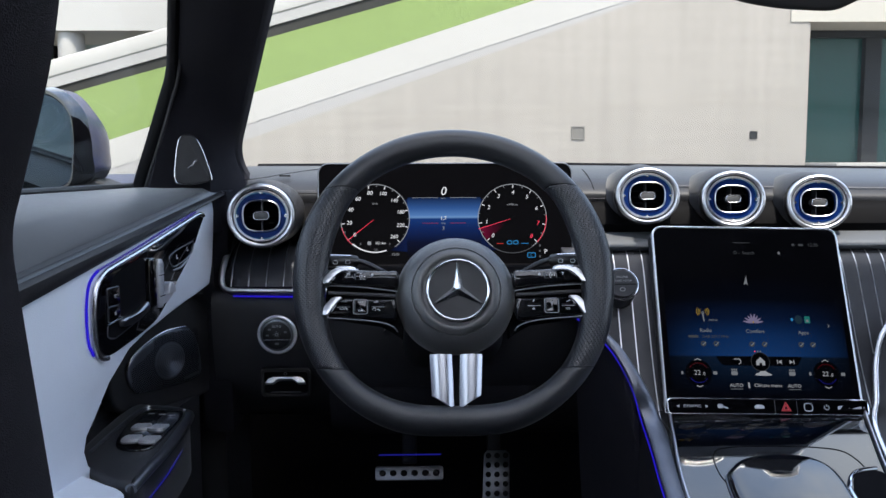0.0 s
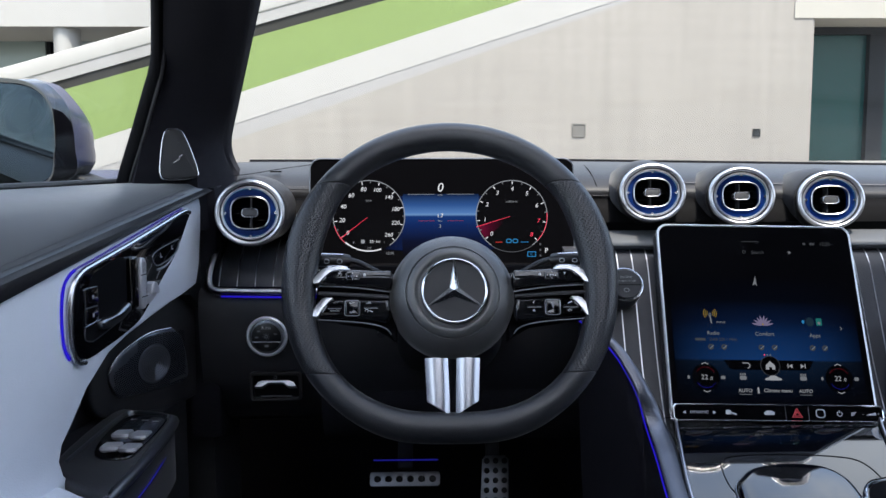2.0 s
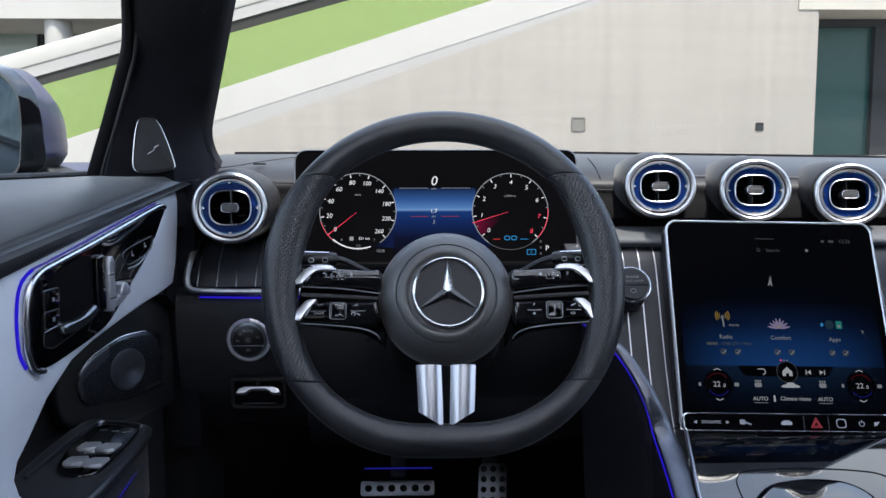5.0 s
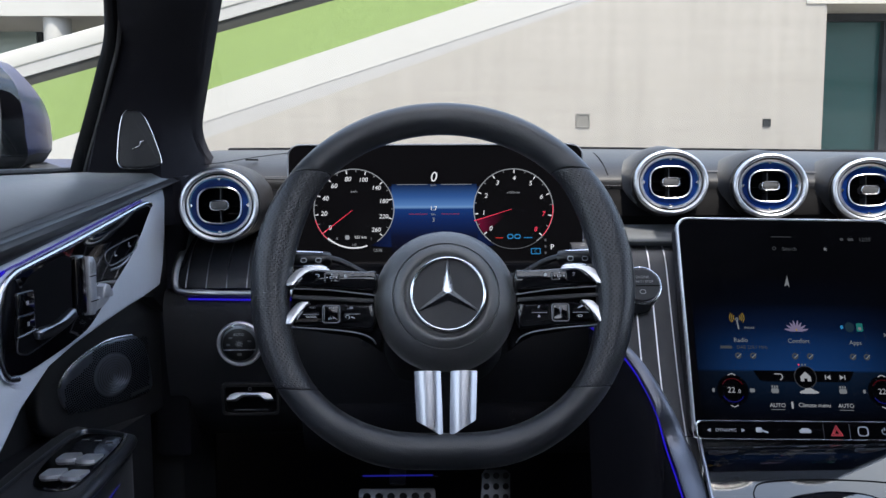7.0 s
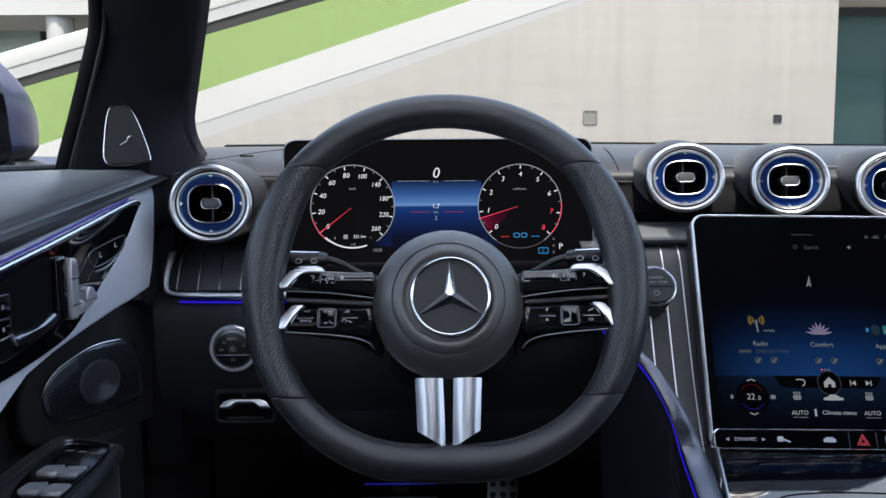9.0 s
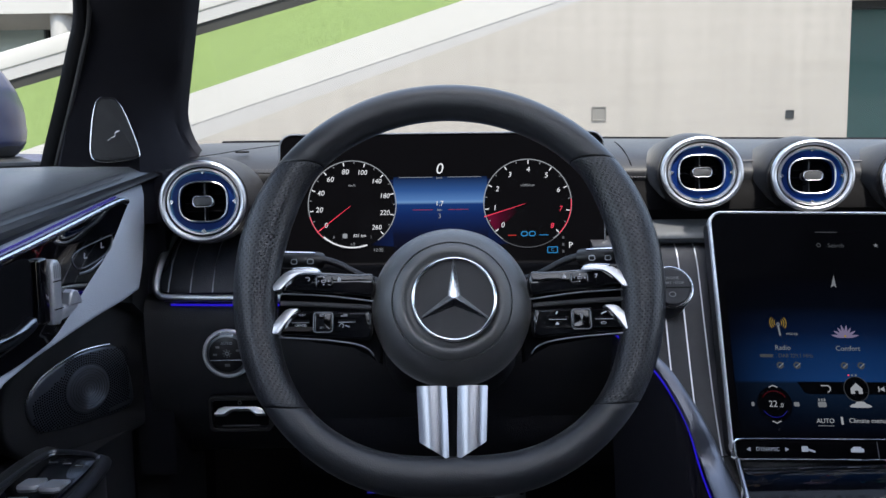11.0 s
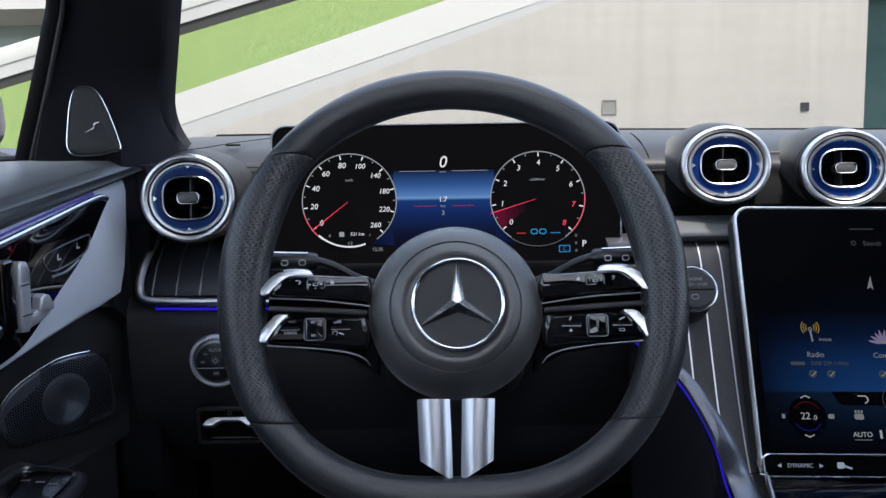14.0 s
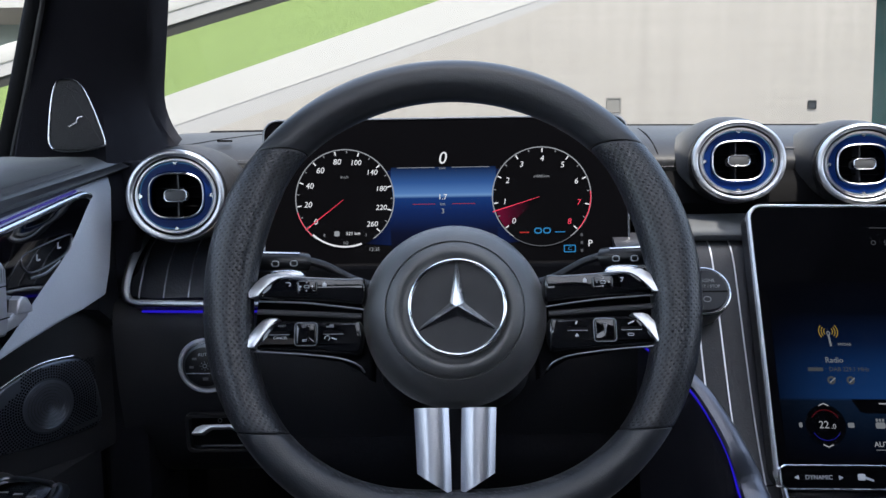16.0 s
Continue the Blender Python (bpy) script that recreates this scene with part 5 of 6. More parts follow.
words("ENGINE", 0.001, 0.0085, 0.0120, 0.0042, PRINTDIM, sb)
words("START / STOP", 0.001, 0.0032, 0.0120, 0.0038, PRINTDIM, sb)
part("restart_mark", band(oval(0.0036, 0.0028, 16, 0, -0.0085), oval(0.0028, 0.0020, 16, 0, -0.0085), 0.0116, 0.0121, 0.0001), PRINTDIM, sb)

# ---- centre console ----
TILT_C = 16.5
console = thing("centre_console", pose(0, 0.035, 0.66, TILT_C), "piano black centre console with silver side rails and lidded tray", "console")
top_line = [(0.267, 0.030), (0.256, -0.034), (0.240, -0.150), (0.235, -0.35), (0.235, -0.55), (0.45, -0.55), (0.452, -0.35), (0.466, -0.150), (0.494, -0.034), (0.512, 0.022)]
part("top_panel", plate(top_line, -0.02, 0.0), PIANO, console, "mirror-glossy black top panel", smooth=False)
lid_line = soft([(0.288, -0.086), (0.292, -0.073), (0.304, -0.0620), (0.342, -0.0580), (0.388, -0.0595), (0.420, -0.0630), (0.441, -0.069), (0.451, -0.083), (0.455, -0.108), (0.453, -0.152), (0.448, -0.30), (0.288, -0.30), (0.291, -0.149), (0.287, -0.112)], 6)
part("lid_gap", band(lid_line, inset(lid_line, 0.0011), -0.004, 0.0007, 0.0002), BLACKGAP, console, "dark joint round the tray lid")
cover = soft([(0.291, -0.124), (0.301, -0.106), (0.318, -0.0915), (0.342, -0.0850), (0.366, -0.0835), (0.394, -0.0890), (0.411, -0.106), (0.416, -0.132), (0.414, -0.18), (0.412, -0.30), (0.292, -0.30), (0.288, -0.18)], 6)
part("tray_cover", plate(cover, -0.002, 0.010, 0.008, 5), PIANO, console, "raised rounded glossy black cover")
part("cover_rim", tube([(x, y, 0.0014) for x, y in cover], 0.0010, 0.0010, 6, True), SATINDARK, console)
part("rail_left", tube(soft([(0.2675, 0.034, 0.003), (0.2560, -0.034, 0.002), (0.2400, -0.150, 0.002), (0.2350, -0.35, 0.002)], 6, False), 0.0020, 0.0028, 10), VENTMETAL, console, "bright silver side rail")
part("rail_right", tube(soft([(0.5125, 0.030, 0.003), (0.4940, -0.034, 0.002), (0.4680, -0.150, 0.002), (0.4520, -0.35, 0.002)], 6, False), 0.0020, 0.0028, 10), VENTMETAL, console, "bright silver side rail")
pocket = [(0.421, -0.160), (0.427, -0.133), (0.434, -0.119), (0.446, -0.1115), (0.463, -0.1085), (0.470, -0.118), (0.462, -0.16), (0.452, -0.28), (0.421, -0.28)]
part("side_pocket", plate(soft(pocket, 4), 0.0004, 0.0014), BLACKGAP, console)
part("pocket_rim", tube([(x, y, 0.0022) for x, y in soft([(0.417, -0.28), (0.4175, -0.160), (0.423, -0.132), (0.432, -0.117), (0.445, -0.1090), (0.465, -0.1055)], 6, False)], 0.0020, 0.0022, 8), CHROME, console)


def up_console(x, y, z=0.0):
    """From the console's own frame to the car's."""
    return tuple(pose(0, 0.035, 0.66, TILT_C) @ Vector((x, y, z)))


sweep = soft([(0.170, 0.115, 0.775), (0.192, 0.085, 0.757), (0.210, 0.060, 0.735), (0.226, 0.040, 0.702), (0.236, 0.030, 0.664), up_console(0.2340, -0.067, 0.001), up_console(0.2285, -0.140, 0.001), up_console(0.222, -0.3, 0.001)], 8, False)
def ribbon_width(i):
    """The silver trim widens from its tip down to the joint and runs on level beside the rail."""
    return np.interp(i, (0, 8, 24, 30, 36, 56), (0.009, 0.012, 0.017, 0.022, 0.026, 0.024))


ribbon = []
for i, (x, y, z) in enumerate(sweep):
    w = ribbon_width(i)
    y -= 0.006 * math.exp(-((i - 30) / 9) ** 2)
    ribbon.append([(x - 0.0115, y - 0.001, z - 0.004), (x - 0.0105, y - 0.001, z + 0.0005), (x - 0.0080, y, z + 0.0028), (x - 0.0115 + w * 0.5, y + 0.001, z + 0.0040), (x - 0.0115 + w * 0.8, y + 0.003, z + 0.0030), (x - 0.0115 + w, y + 0.005, z - 0.001)])
part("side_sweep", sheet(ribbon, (0.002, 0.004, -0.006)), SWEEP, console, "sweeping satin silver side trim", m=pose(0, 0.035, 0.66, TILT_C).inverted())
part("light_strip", tube([(x - 0.0115, y - 0.001, z - 0.0035) for x, y, z in sweep], 0.0010, 0.0010, 8), AMBIENT, console, "blue light strip along the console", m=pose(0, 0.035, 0.66, TILT_C).inverted())
flank = [[(x - 0.010, y, z - 0.004), (x - 0.013, y - 0.01, z - 0.05), (x - 0.004, y - 0.0, z - 0.20), (x + 0.02, y, 0.25)] for x, y, z in sweep]
part("flank", sheet(flank, (0.012, 0, 0)), CLOTH, console, "black leather console flank", m=pose(0, 0.035, 0.66, TILT_C).inverted())
part("joint", tube([up_console(0.229, 0.004, 0.005), up_console(0.258, 0.012, 0.003)], 0.0006, 0.0006, 6), BLACKGAP, console, m=pose(0, 0.035, 0.66, TILT_C).inverted())
arch = soft([(0.620, 0.13, 0.790), (0.575, 0.105, 0.772), (0.552, 0.095, 0.750), (0.540, 0.085, 0.715), (0.532, 0.065, 0.672), (0.520, 0.04, 0.640), (0.505, -0.07, 0.585)], 8, False)
part("passenger_sweep", tube(arch, 0.0045, 0.0045, 10), SATIN, console, "sweeping satin silver trim", m=pose(0, 0.035, 0.66, TILT_C).inverted())
part("passenger_flank", sheet([[(x + 0.003, y - 0.004, z - 0.002), (x + 0.10, y - 0.01, z - 0.02), (x + 0.12, y, 0.3)] for x, y, z in arch], (0, 0.01, -0.005)), DARK, console, "black passenger-side flank", m=pose(0, 0.035, 0.66, TILT_C).inverted())

# ---- pedals ----
bp = thing("brake_pedal", face_pose(-0.064, 0.39, 0.466, 25), "brushed steel brake pedal with black rubber studs", "pedal")
part("plate", plate(rrect(0.112, 0.023, 0.005, 4, 0, -0.002), -0.006, 0.0, 0.001), PEDAL, bp, "brushed steel plate")
for i in range(6):
    for j in range(1):
        part("stud", dome(oval(0.0056, 0.0052, 12, -0.044 + 0.0176 * i, -0.002), [(1, -0.001), (1, 0.002), (0.8, 0.003)], (-0.044 + 0.0176 * i, -0.002)), RUBBER, bp)
part("arm", box(-0.012, 0.015, -0.03, 0.012, 0.22, -0.012, 0.003), DARK, bp, "black pedal arm")
part("light_strip", tube([(-0.050, 0.0270, 0.004), (0.052, 0.0270, 0.004)], 0.0012, 0.0012, 6), AMBIENT_DIM, bp)
ap = thing("accelerator_pedal", face_pose(0.079, 0.41, 0.435, 25), "tall brushed steel accelerator pedal with black rubber studs", "pedal")
part("plate", plate([(-0.024, -0.055), (0.022, -0.055), (0.026, 0.050), (0.020, 0.056), (-0.012, 0.056), (-0.017, 0.050)], -0.006, 0.0, 0.001), PEDAL, ap, "brushed steel plate")
for i in range(3):
    for j in range(7):
        c = (-0.0135 + 0.0145 * i + 0.0006 * j, -0.046 + 0.0155 * j)
        part("stud", dome(oval(0.0047, 0.0047, 12, *c), [(1, -0.001), (1, 0.002), (0.8, 0.003)], c), RUBBER, ap)
part("arm", box(-0.010, 0.04, -0.03, 0.012, 0.20, -0.012, 0.003), DARK, ap, "black pedal arm")

# ---- driver's door ----
DOOR_U, DOOR_N = Vector((0.177, 0.984, 0)).normalized(), Vector((0.984, -0.177, 0)).normalized()
DOOR = Matrix(((DOOR_U.x, 0, DOOR_N.x, -0.322), (DOOR_U.y, 0, DOOR_N.y, 0.14), (0, 1, 0, 0), (0, 0, 0, 1)))  # x ahead along the door, y up, z into the cabin
door = thing("driver_door", DOOR, "closed front door with pale grey leather panel, glossy black trim and blue light line", "door")
waist = lambda s: 0.9290 + 0.148 * s
pale_top = lambda s: 0.9187 + 0.180 * s
ss = [-0.95 + 0.05 * k for k in range(21)] + [0.0785]
sp = [x for x in ss if x < 0.04] + [0.045]
rows = [[(s, 0.915, -0.150) for s in sp], [(s, 0.934, -0.132) for s in sp], [(s, 0.9405, -0.110) for s in sp], [(s, 0.9415, -0.080) for s in sp],
        [(s, 0.45 * 0.9415 + 0.55 * (waist(s) + 0.010), -0.040) for s in sp], [(s, waist(s) + 0.008, -0.012) for s in sp], [(s, waist(s) + 0.002, -0.003) for s in sp], [(s, waist(s) - 0.003, 0.0) for s in sp]]
part("top_pad", sheet(rows, (0, -0.012, -0.006)), DOORTOP, door, "soft dark grey leather door top")
part("waist_rail", tube([(s, 0.943, -0.112) for s in ss[1:]], 0.004, 0.008, 8), DARK, door, "black window seal")
ss2 = [s for s in ss if s < 0.06]
part("roll", sheet([[(s, waist(s) - 0.002, 0.0), (s, waist(s) - 0.005, 0.007), (s, 0.4 * waist(s) + 0.6 * pale_top(s), 0.008), (s, pale_top(s) + 0.002, 0.005), (s, pale_top(s) - 0.001, -0.002)] for s in ss], (0, 0, -0.02)), ROLL, door, "black leather roll below the door top")
thread = bmesh.new()
for dz, out in ((0.0060, -0.0045), (0.0022, -0.0012)):
    for k in range(150):
        a, b = -0.70 + 0.0046 * k, -0.70 + 0.0046 * k + 0.0030
        for q in range(2):  # two crossed slivers make one raised stitch
            o = Vector((0, 0.0005, 0)) if q else Vector((0, 0, 0.0005))
            p0, p1 = Vector((a, waist(a) + dz, out)), Vector((b, waist(b) + dz, out))
            thread.faces.new([thread.verts.new(v) for v in (p0 - o, p1 - o, p1 + o, p0 + o)])
tagged(part("stitching", thread, STITCH, door, "double row of grey stitches"), kind="stuff")
pale = [(0.023, 0.923), (0.029, 0.911), (0.026, 0.875), (0.019, 0.838), (0.009, 0.814), (-0.025, 0.807), (-0.062, 0.802), (-0.108, 0.794), (-0.164, 0.783), (-0.203, 0.772), (-0.245, 0.746), (-0.274, 0.718), (-0.291, 0.703),
        (-0.296, 0.690), (-0.290, 0.674), (-0.269, 0.656), (-0.232, 0.637), (-0.213, 0.618), (-0.205, 0.600), (-0.205, 0.50), (-0.95, 0.48), (-0.95, 0.748), (-0.383, 0.850), (-0.282, 0.869), (-0.114, 0.900)]
part("pale_panel", plate(pale, -0.03, 0.0, 0.004, 3), GREY_LEATHER, door, "pale blue-grey leather panel")
part("front_carrier", plate([(0.16, 0.93), (0.16, 0.30), (0.075, 0.30), (0.065, 0.76), (0.010, 0.80), (0.03, 0.90)], -0.05, -0.010), DARK, door, "black door front edge")
part("lower_carrier", plate([(0.05, 0.82), (0.05, 0.30), (-0.95, 0.30), (-0.95, 0.82)], -0.13, -0.100), DARK, door, "black recessed lower door")
part("pocket_wall", plate([(0.03, 0.66), (0.03, 0.30), (-0.95, 0.30), (-0.95, 0.64)], -0.10, -0.030), DARK, door, "black door bin")
# handle trim
black_line = [(-0.0105, 0.9045), (-0.019, 0.893), (-0.050, 0.860), (-0.091, 0.831), (-0.136, 0.799), (-0.170, 0.788), (-0.214, 0.780), (-0.243, 0.776), (-0.259, 0.7785), (-0.267, 0.790), (-0.2685, 0.821), (-0.264, 0.848), (-0.252, 0.8595), (-0.230, 0.8655), (-0.169, 0.8765), (-0.101, 0.891), (-0.032, 0.9055)]
trim = part("handle_trim", plate(soft(black_line, 4), -0.004, 0.0025, 0.001), PIANO, door, "glossy black handle trim")
rim_pts = soft([(-0.012, 0.9060), (-0.030, 0.9068), (-0.100, 0.8925), (-0.169, 0.8785), (-0.230, 0.8670), (-0.250, 0.8625), (-0.265, 0.8535), (-0.272, 0.8400), (-0.275, 0.818), (-0.274, 0.794), (-0.266, 0.778), (-0.252, 0.7745)], 6, False)
part("bezel", tube([(x, y, 0.0025) for x, y in rim_pts], 0.0032, 0.0030, 10), SATIN, trim, "satin silver bezel")
lit = soft([(-0.030, 0.9115), (-0.100, 0.8980), (-0.169, 0.8840), (-0.230, 0.8720), (-0.260, 0.8660), (-0.276, 0.8565), (-0.2825, 0.842), (-0.285, 0.819), (-0.283, 0.796), (-0.275, 0.782)], 6, False)
part("light_line", tube([(x, y, 0.0010) for x, y in lit[:25]], 0.0011, 0.0010, 8), AMBIENT_PALE, trim, "pale violet light line")
part("light_line", tube([(x, y, 0.0010) for x, y in lit[24:]], 0.0018, 0.0012, 8), AMBIENT, trim, "blue light line")
bowl = soft([(-0.172, 0.869), (-0.169, 0.840), (-0.170, 0.812), (-0.182, 0.803), (-0.230, 0.792), (-0.247, 0.793), (-0.254, 0.806), (-0.250, 0.832), (-0.238, 0.852), (-0.222, 0.861)], 5)
part("bowl", plate(bowl, 0.0018, 0.0030), BLACKGAP, trim, "dark handle bowl")
part("bowl_rim", tube([(x, y, 0.0030) for x, y in soft([(-0.250, 0.808), (-0.251, 0.797), (-0.240, 0.7925), (-0.228, 0.7935), (-0.190, 0.802), (-0.174, 0.808)], 6, False)], 0.0007, 0.0007, 6), SATINDARK, trim)
part("pull", plate(soft([(-0.226, 0.8115), (-0.200, 0.8125), (-0.176, 0.8205), (-0.171, 0.818), (-0.172, 0.811), (-0.195, 0.8030), (-0.222, 0.8015), (-0.228, 0.806)], 4), 0.002, 0.010, 0.004, 3), SATINDARK, trim, "dark satin pull handle")
part("pull_edge", tube(soft([(-0.252, 0.8085, 0.004), (-0.226, 0.8120, 0.005)], 3, False), 0.0009, 0.0009, 6), SATIN, trim)
for x, z, h in ((-0.238, 0.8365, 0.0185), (-0.2385, 0.8185, 0.0155)):
    part("lock_key", plate(rrect(0.0225, h, 0.002, 4, x, z), 0.002, 0.0048, 0.0008, 2), PIANO, trim, "glossy lock key")
    part("lock_frame", band(rrect(0.0235, h + 0.001, 0.0025, 4, x, z), rrect(0.0222, h - 0.0003, 0.002, 4, x, z), 0.002, 0.0042, 0.0002), SATINDARK, trim)
    part("lock_mark", bar(x + 0.001, z, 0.0030, 0.0036, 0.0048), PRINTDIM, trim)
part("lever_post", plate(rrect(0.014, 0.056, 0.003, 4, -0.1595, 0.840), 0.002, 0.0090, 0.003, 3), PIANO, trim, "glossy dark lever post")
part("lever", plate([(-0.1500, 0.861), (-0.1475, 0.8655), (-0.1395, 0.8645), (-0.1355, 0.858), (-0.1375, 0.813), (-0.1415, 0.8085), (-0.1490, 0.8095), (-0.1512, 0.816)], 0.002, 0.010, 0.0030, 3), ROCKER, trim, "satin silver door lever")
part("lever_foot", plate([(-0.1400, 0.8105), (-0.1380, 0.8215), (-0.1230, 0.8255), (-0.1110, 0.8235), (-0.1125, 0.8185), (-0.1250, 0.8130)], 0.002, 0.0080, 0.0015, 2), ROCKER, trim, "satin silver lever foot")
part("lever_tip", plate([(-0.1285, 0.8225), (-0.1260, 0.8335), (-0.1215, 0.8360), (-0.1150, 0.8340), (-0.1095, 0.8260), (-0.1105, 0.8215)], 0.002, 0.0110, 0.0022, 3), ROCKER, trim, "satin silver lever tip")
for k in range(4):
    part("lever_groove", bar(-0.1472 + 0.0026 * k, 0.8545, 0.0005, 0.0110, 0.0100, -2), SATINDARK, trim)
for z in (0.8465, 0.8225):
    part("lever_joint", bar(-0.1433, z, 0.0130, 0.0010, 0.0101), BLACKGAP, trim)
part("seat_key_outline", tube([(x, y, 0.0028) for x, y in soft([(-0.106, 0.865), (-0.055, 0.8745), (-0.042, 0.874), (-0.050, 0.861), (-0.080, 0.8525), (-0.102, 0.8515)], 6)], 0.0006, 0.0006, 6, True), SATINDARK, trim)
for x, z in ((-0.090, 0.8615), (-0.062, 0.8680)):
    part("seat_mark", bar(x, z, 0.0012, 0.0052, 0.0026, -8), PRINT, trim)
    part("seat_mark", bar(x + 0.0022, z - 0.0022, 0.0034, 0.0012, 0.0026, 8), PRINT, trim)
part("memory_line", tube(soft([(-0.100, 0.846, 0.0028), (-0.080, 0.8475, 0.0030), (-0.060, 0.855, 0.0028)], 5, False), 0.0012, 0.0009, 6), SATINDARK, trim)

# door loudspeaker, turned towards the seat
SPK = DOOR.inverted() @ face_pose(-0.372, 0.120, 0.714, 0, 57)
spk_line = soft([(-0.0615, 0.0010), (-0.0590, -0.0130), (-0.0530, -0.0225), (-0.0420, -0.0290), (0.0023, -0.0310), (0.0406, -0.0297), (0.0570, -0.0250), (0.0590, -0.0100), (0.0540, 0.0180), (0.0470, 0.0340), (0.0320, 0.0425), (-0.0030, 0.0415), (-0.0390, 0.0280), (-0.0560, 0.0145)], 4)
spk = part("speaker_grille", plate(spk_line, -0.010, 0.000, 0.003), mat("speaker_metal", (0.17, 0.185, 0.22), 0.34, 0.9, grain=0.3, scale=90), door, "dark perforated metal loudspeaker grille", SPK)
part("speaker_surround", plate(soft([(-0.085, 0.005), (-0.080, -0.040), (-0.04, -0.055), (0.075, -0.055), (0.090, 0.0), (0.085, 0.075), (0.02, 0.080), (-0.060, 0.040)], 5), -0.03, -0.004, 0.006), DARK, spk)
spot = bmesh.new()
for ring in range(0, 17):
    r = 0.0262 + 0.0024 * ring
    n = int(2 * math.pi * r / 0.0026)
    for k in range(n):
        a = 2 * math.pi * (k + 0.37 * ring) / n
        cx, cy = 0.0045 + r * math.cos(a), 0.0035 + r * math.sin(a)
        if -0.056 < cx < 0.053 and -0.028 < cy < 0.039 and (cx > -0.02 or cy < 0.036 + (cx + 0.0) * 0.6):
            spot.faces.new([spot.verts.new((cx + 0.00105 * math.cos(b), cy + 0.00105 * math.sin(b), 0.0003)) for b in (0, 1.05, 2.09, 3.14, 4.19, 5.24)])
tagged(part("grille_holes", spot, BLACKGAP, spk, "many small round holes"), kind="stuff")
part("speaker_cone", dome(oval(0.0245, 0.0235, 48, 0.0045, 0.0035), [(1.0, -0.002), (1.0, 0.0008), (0.6, 0.0020), (0.25, 0.0010), (0.05, 0.0008)], (0.0045, 0.0035)), mat("spun_metal", (0.30, 0.32, 0.37), 0.30, 0.9, grain=0.2, scale=120), spk, "spun metal centre disc")
for k in range(1, 8):
    part("disc_groove", tube([(0.0045 + 0.0030 * k * math.cos(radians(a)), 0.0035 + 0.0029 * k * math.sin(radians(a)), 0.0021) for a in range(0, 360, 12)], 0.00035, 0.0004, 5, True), SATINDARK, spk)
part("maker_plate", bar(0.040, -0.0235, 0.026, 0.0040, 0.0003, 8), SATINDARK, spk)
part("grille_edge", tube([(x, y, 0.0) for x, y in soft([(-0.0625, 0.004), (-0.0565, 0.0160), (-0.0395, 0.0295), (-0.0030, 0.0430), (0.0320, 0.0440)], 6, False)], 0.0012, 0.0012, 8), SATIN, spk)

# armrest with window switches
arm_m = DOOR.inverted()
arm_line = [(-0.405, 0.075), (-0.365, 0.069), (-0.336, 0.056), (-0.3215, 0.030), (-0.3150, -0.083), (-0.3160, -0.151), (-0.3180, -0.192), (-0.380, -0.140), (-0.405, -0.10)]
arm = part("armrest", plate(soft(arm_line, 4), 0.600, 0.672, 0.006), LEATHER, door, "black armrest", arm_m)
part("elbow_pad", plate(soft([(-0.3185, -0.205), (-0.3200, -0.30), (-0.40, -0.80), (-0.52, -0.80), (-0.46, -0.30), (-0.420, -0.150), (-0.385, -0.146), (-0.350, -0.170)], 4), 0.560, 0.668, 0.010, 4), GREY_LEATHER, door, "pale grey leather elbow pad", arm_m)
keys = part("switch_panel", plate(soft([(-0.376, 0.056), (-0.342, 0.047), (-0.328, 0.028), (-0.326, -0.060), (-0.332, -0.098), (-0.366, -0.090), (-0.380, -0.030), (-0.381, 0.030)], 4), 0.670, 0.6745, 0.0012), PIANO, arm, "glossy black window switch panel")
part("panel_rim", tube([(x, y, 0.6740) for x, y in soft([(-0.388, -0.105), (-0.388, -0.020), (-0.3855, 0.045), (-0.376, 0.0625), (-0.342, 0.0530), (-0.331, 0.044)], 6, False)], 0.0020, 0.0018, 8), SATINDARK, arm, "satin edge")
for cx, cy, turn in ((-0.3610, -0.022, 4), (-0.3405, -0.026, -4), (-0.3580, -0.064, 4), (-0.3375, -0.068, -4)):
    line = [(-0.0096, -0.0100), (-0.0060, -0.0128), (0.0060, -0.0128), (0.0096, -0.0100), (0.0098, 0.0080), (0.0080, 0.0118), (-0.0080, 0.0118), (-0.0098, 0.0080)]
    rings_ = [[(x * f, y * f, z - 0.0018 * (y > 0)) for x, y in line] for f, z in ((1.0, 0.6720), (1.0, 0.6762), (0.95, 0.6775), (0.84, 0.6772))]
    part("window_switch", stack(rings_), ROCKER, keys, "satin silver rocker", Matrix.Translation((cx, cy, 0)) @ pose(0, 0, 0, 0, 0, turn))
for x, y in ((-0.366, 0.030), (-0.352, 0.026), (-0.339, 0.021)):
    part("memory_mark", bar(x, y, 0.0075, 0.0030, 0.6746), PRINTDIM, keys)
part("arm_edge", tube(soft([(-0.334, 0.054, 0.668), (-0.3215, 0.030, 0.669), (-0.3150, -0.083, 0.669), (-0.3160, -0.151, 0.668), (-0.3180, -0.190, 0.666)], 6, False), 0.0060, 0.0050, 10), SATINDARK, arm, "dark satin grip edge")
part("light_strip", tube(soft([(-0.322, 0.020, 0.645), (-0.3135, -0.083, 0.643), (-0.3145, -0.20, 0.640)], 6, False), 0.0010, 0.0010, 6), AMBIENT_DIM, arm, "dim blue light strip")
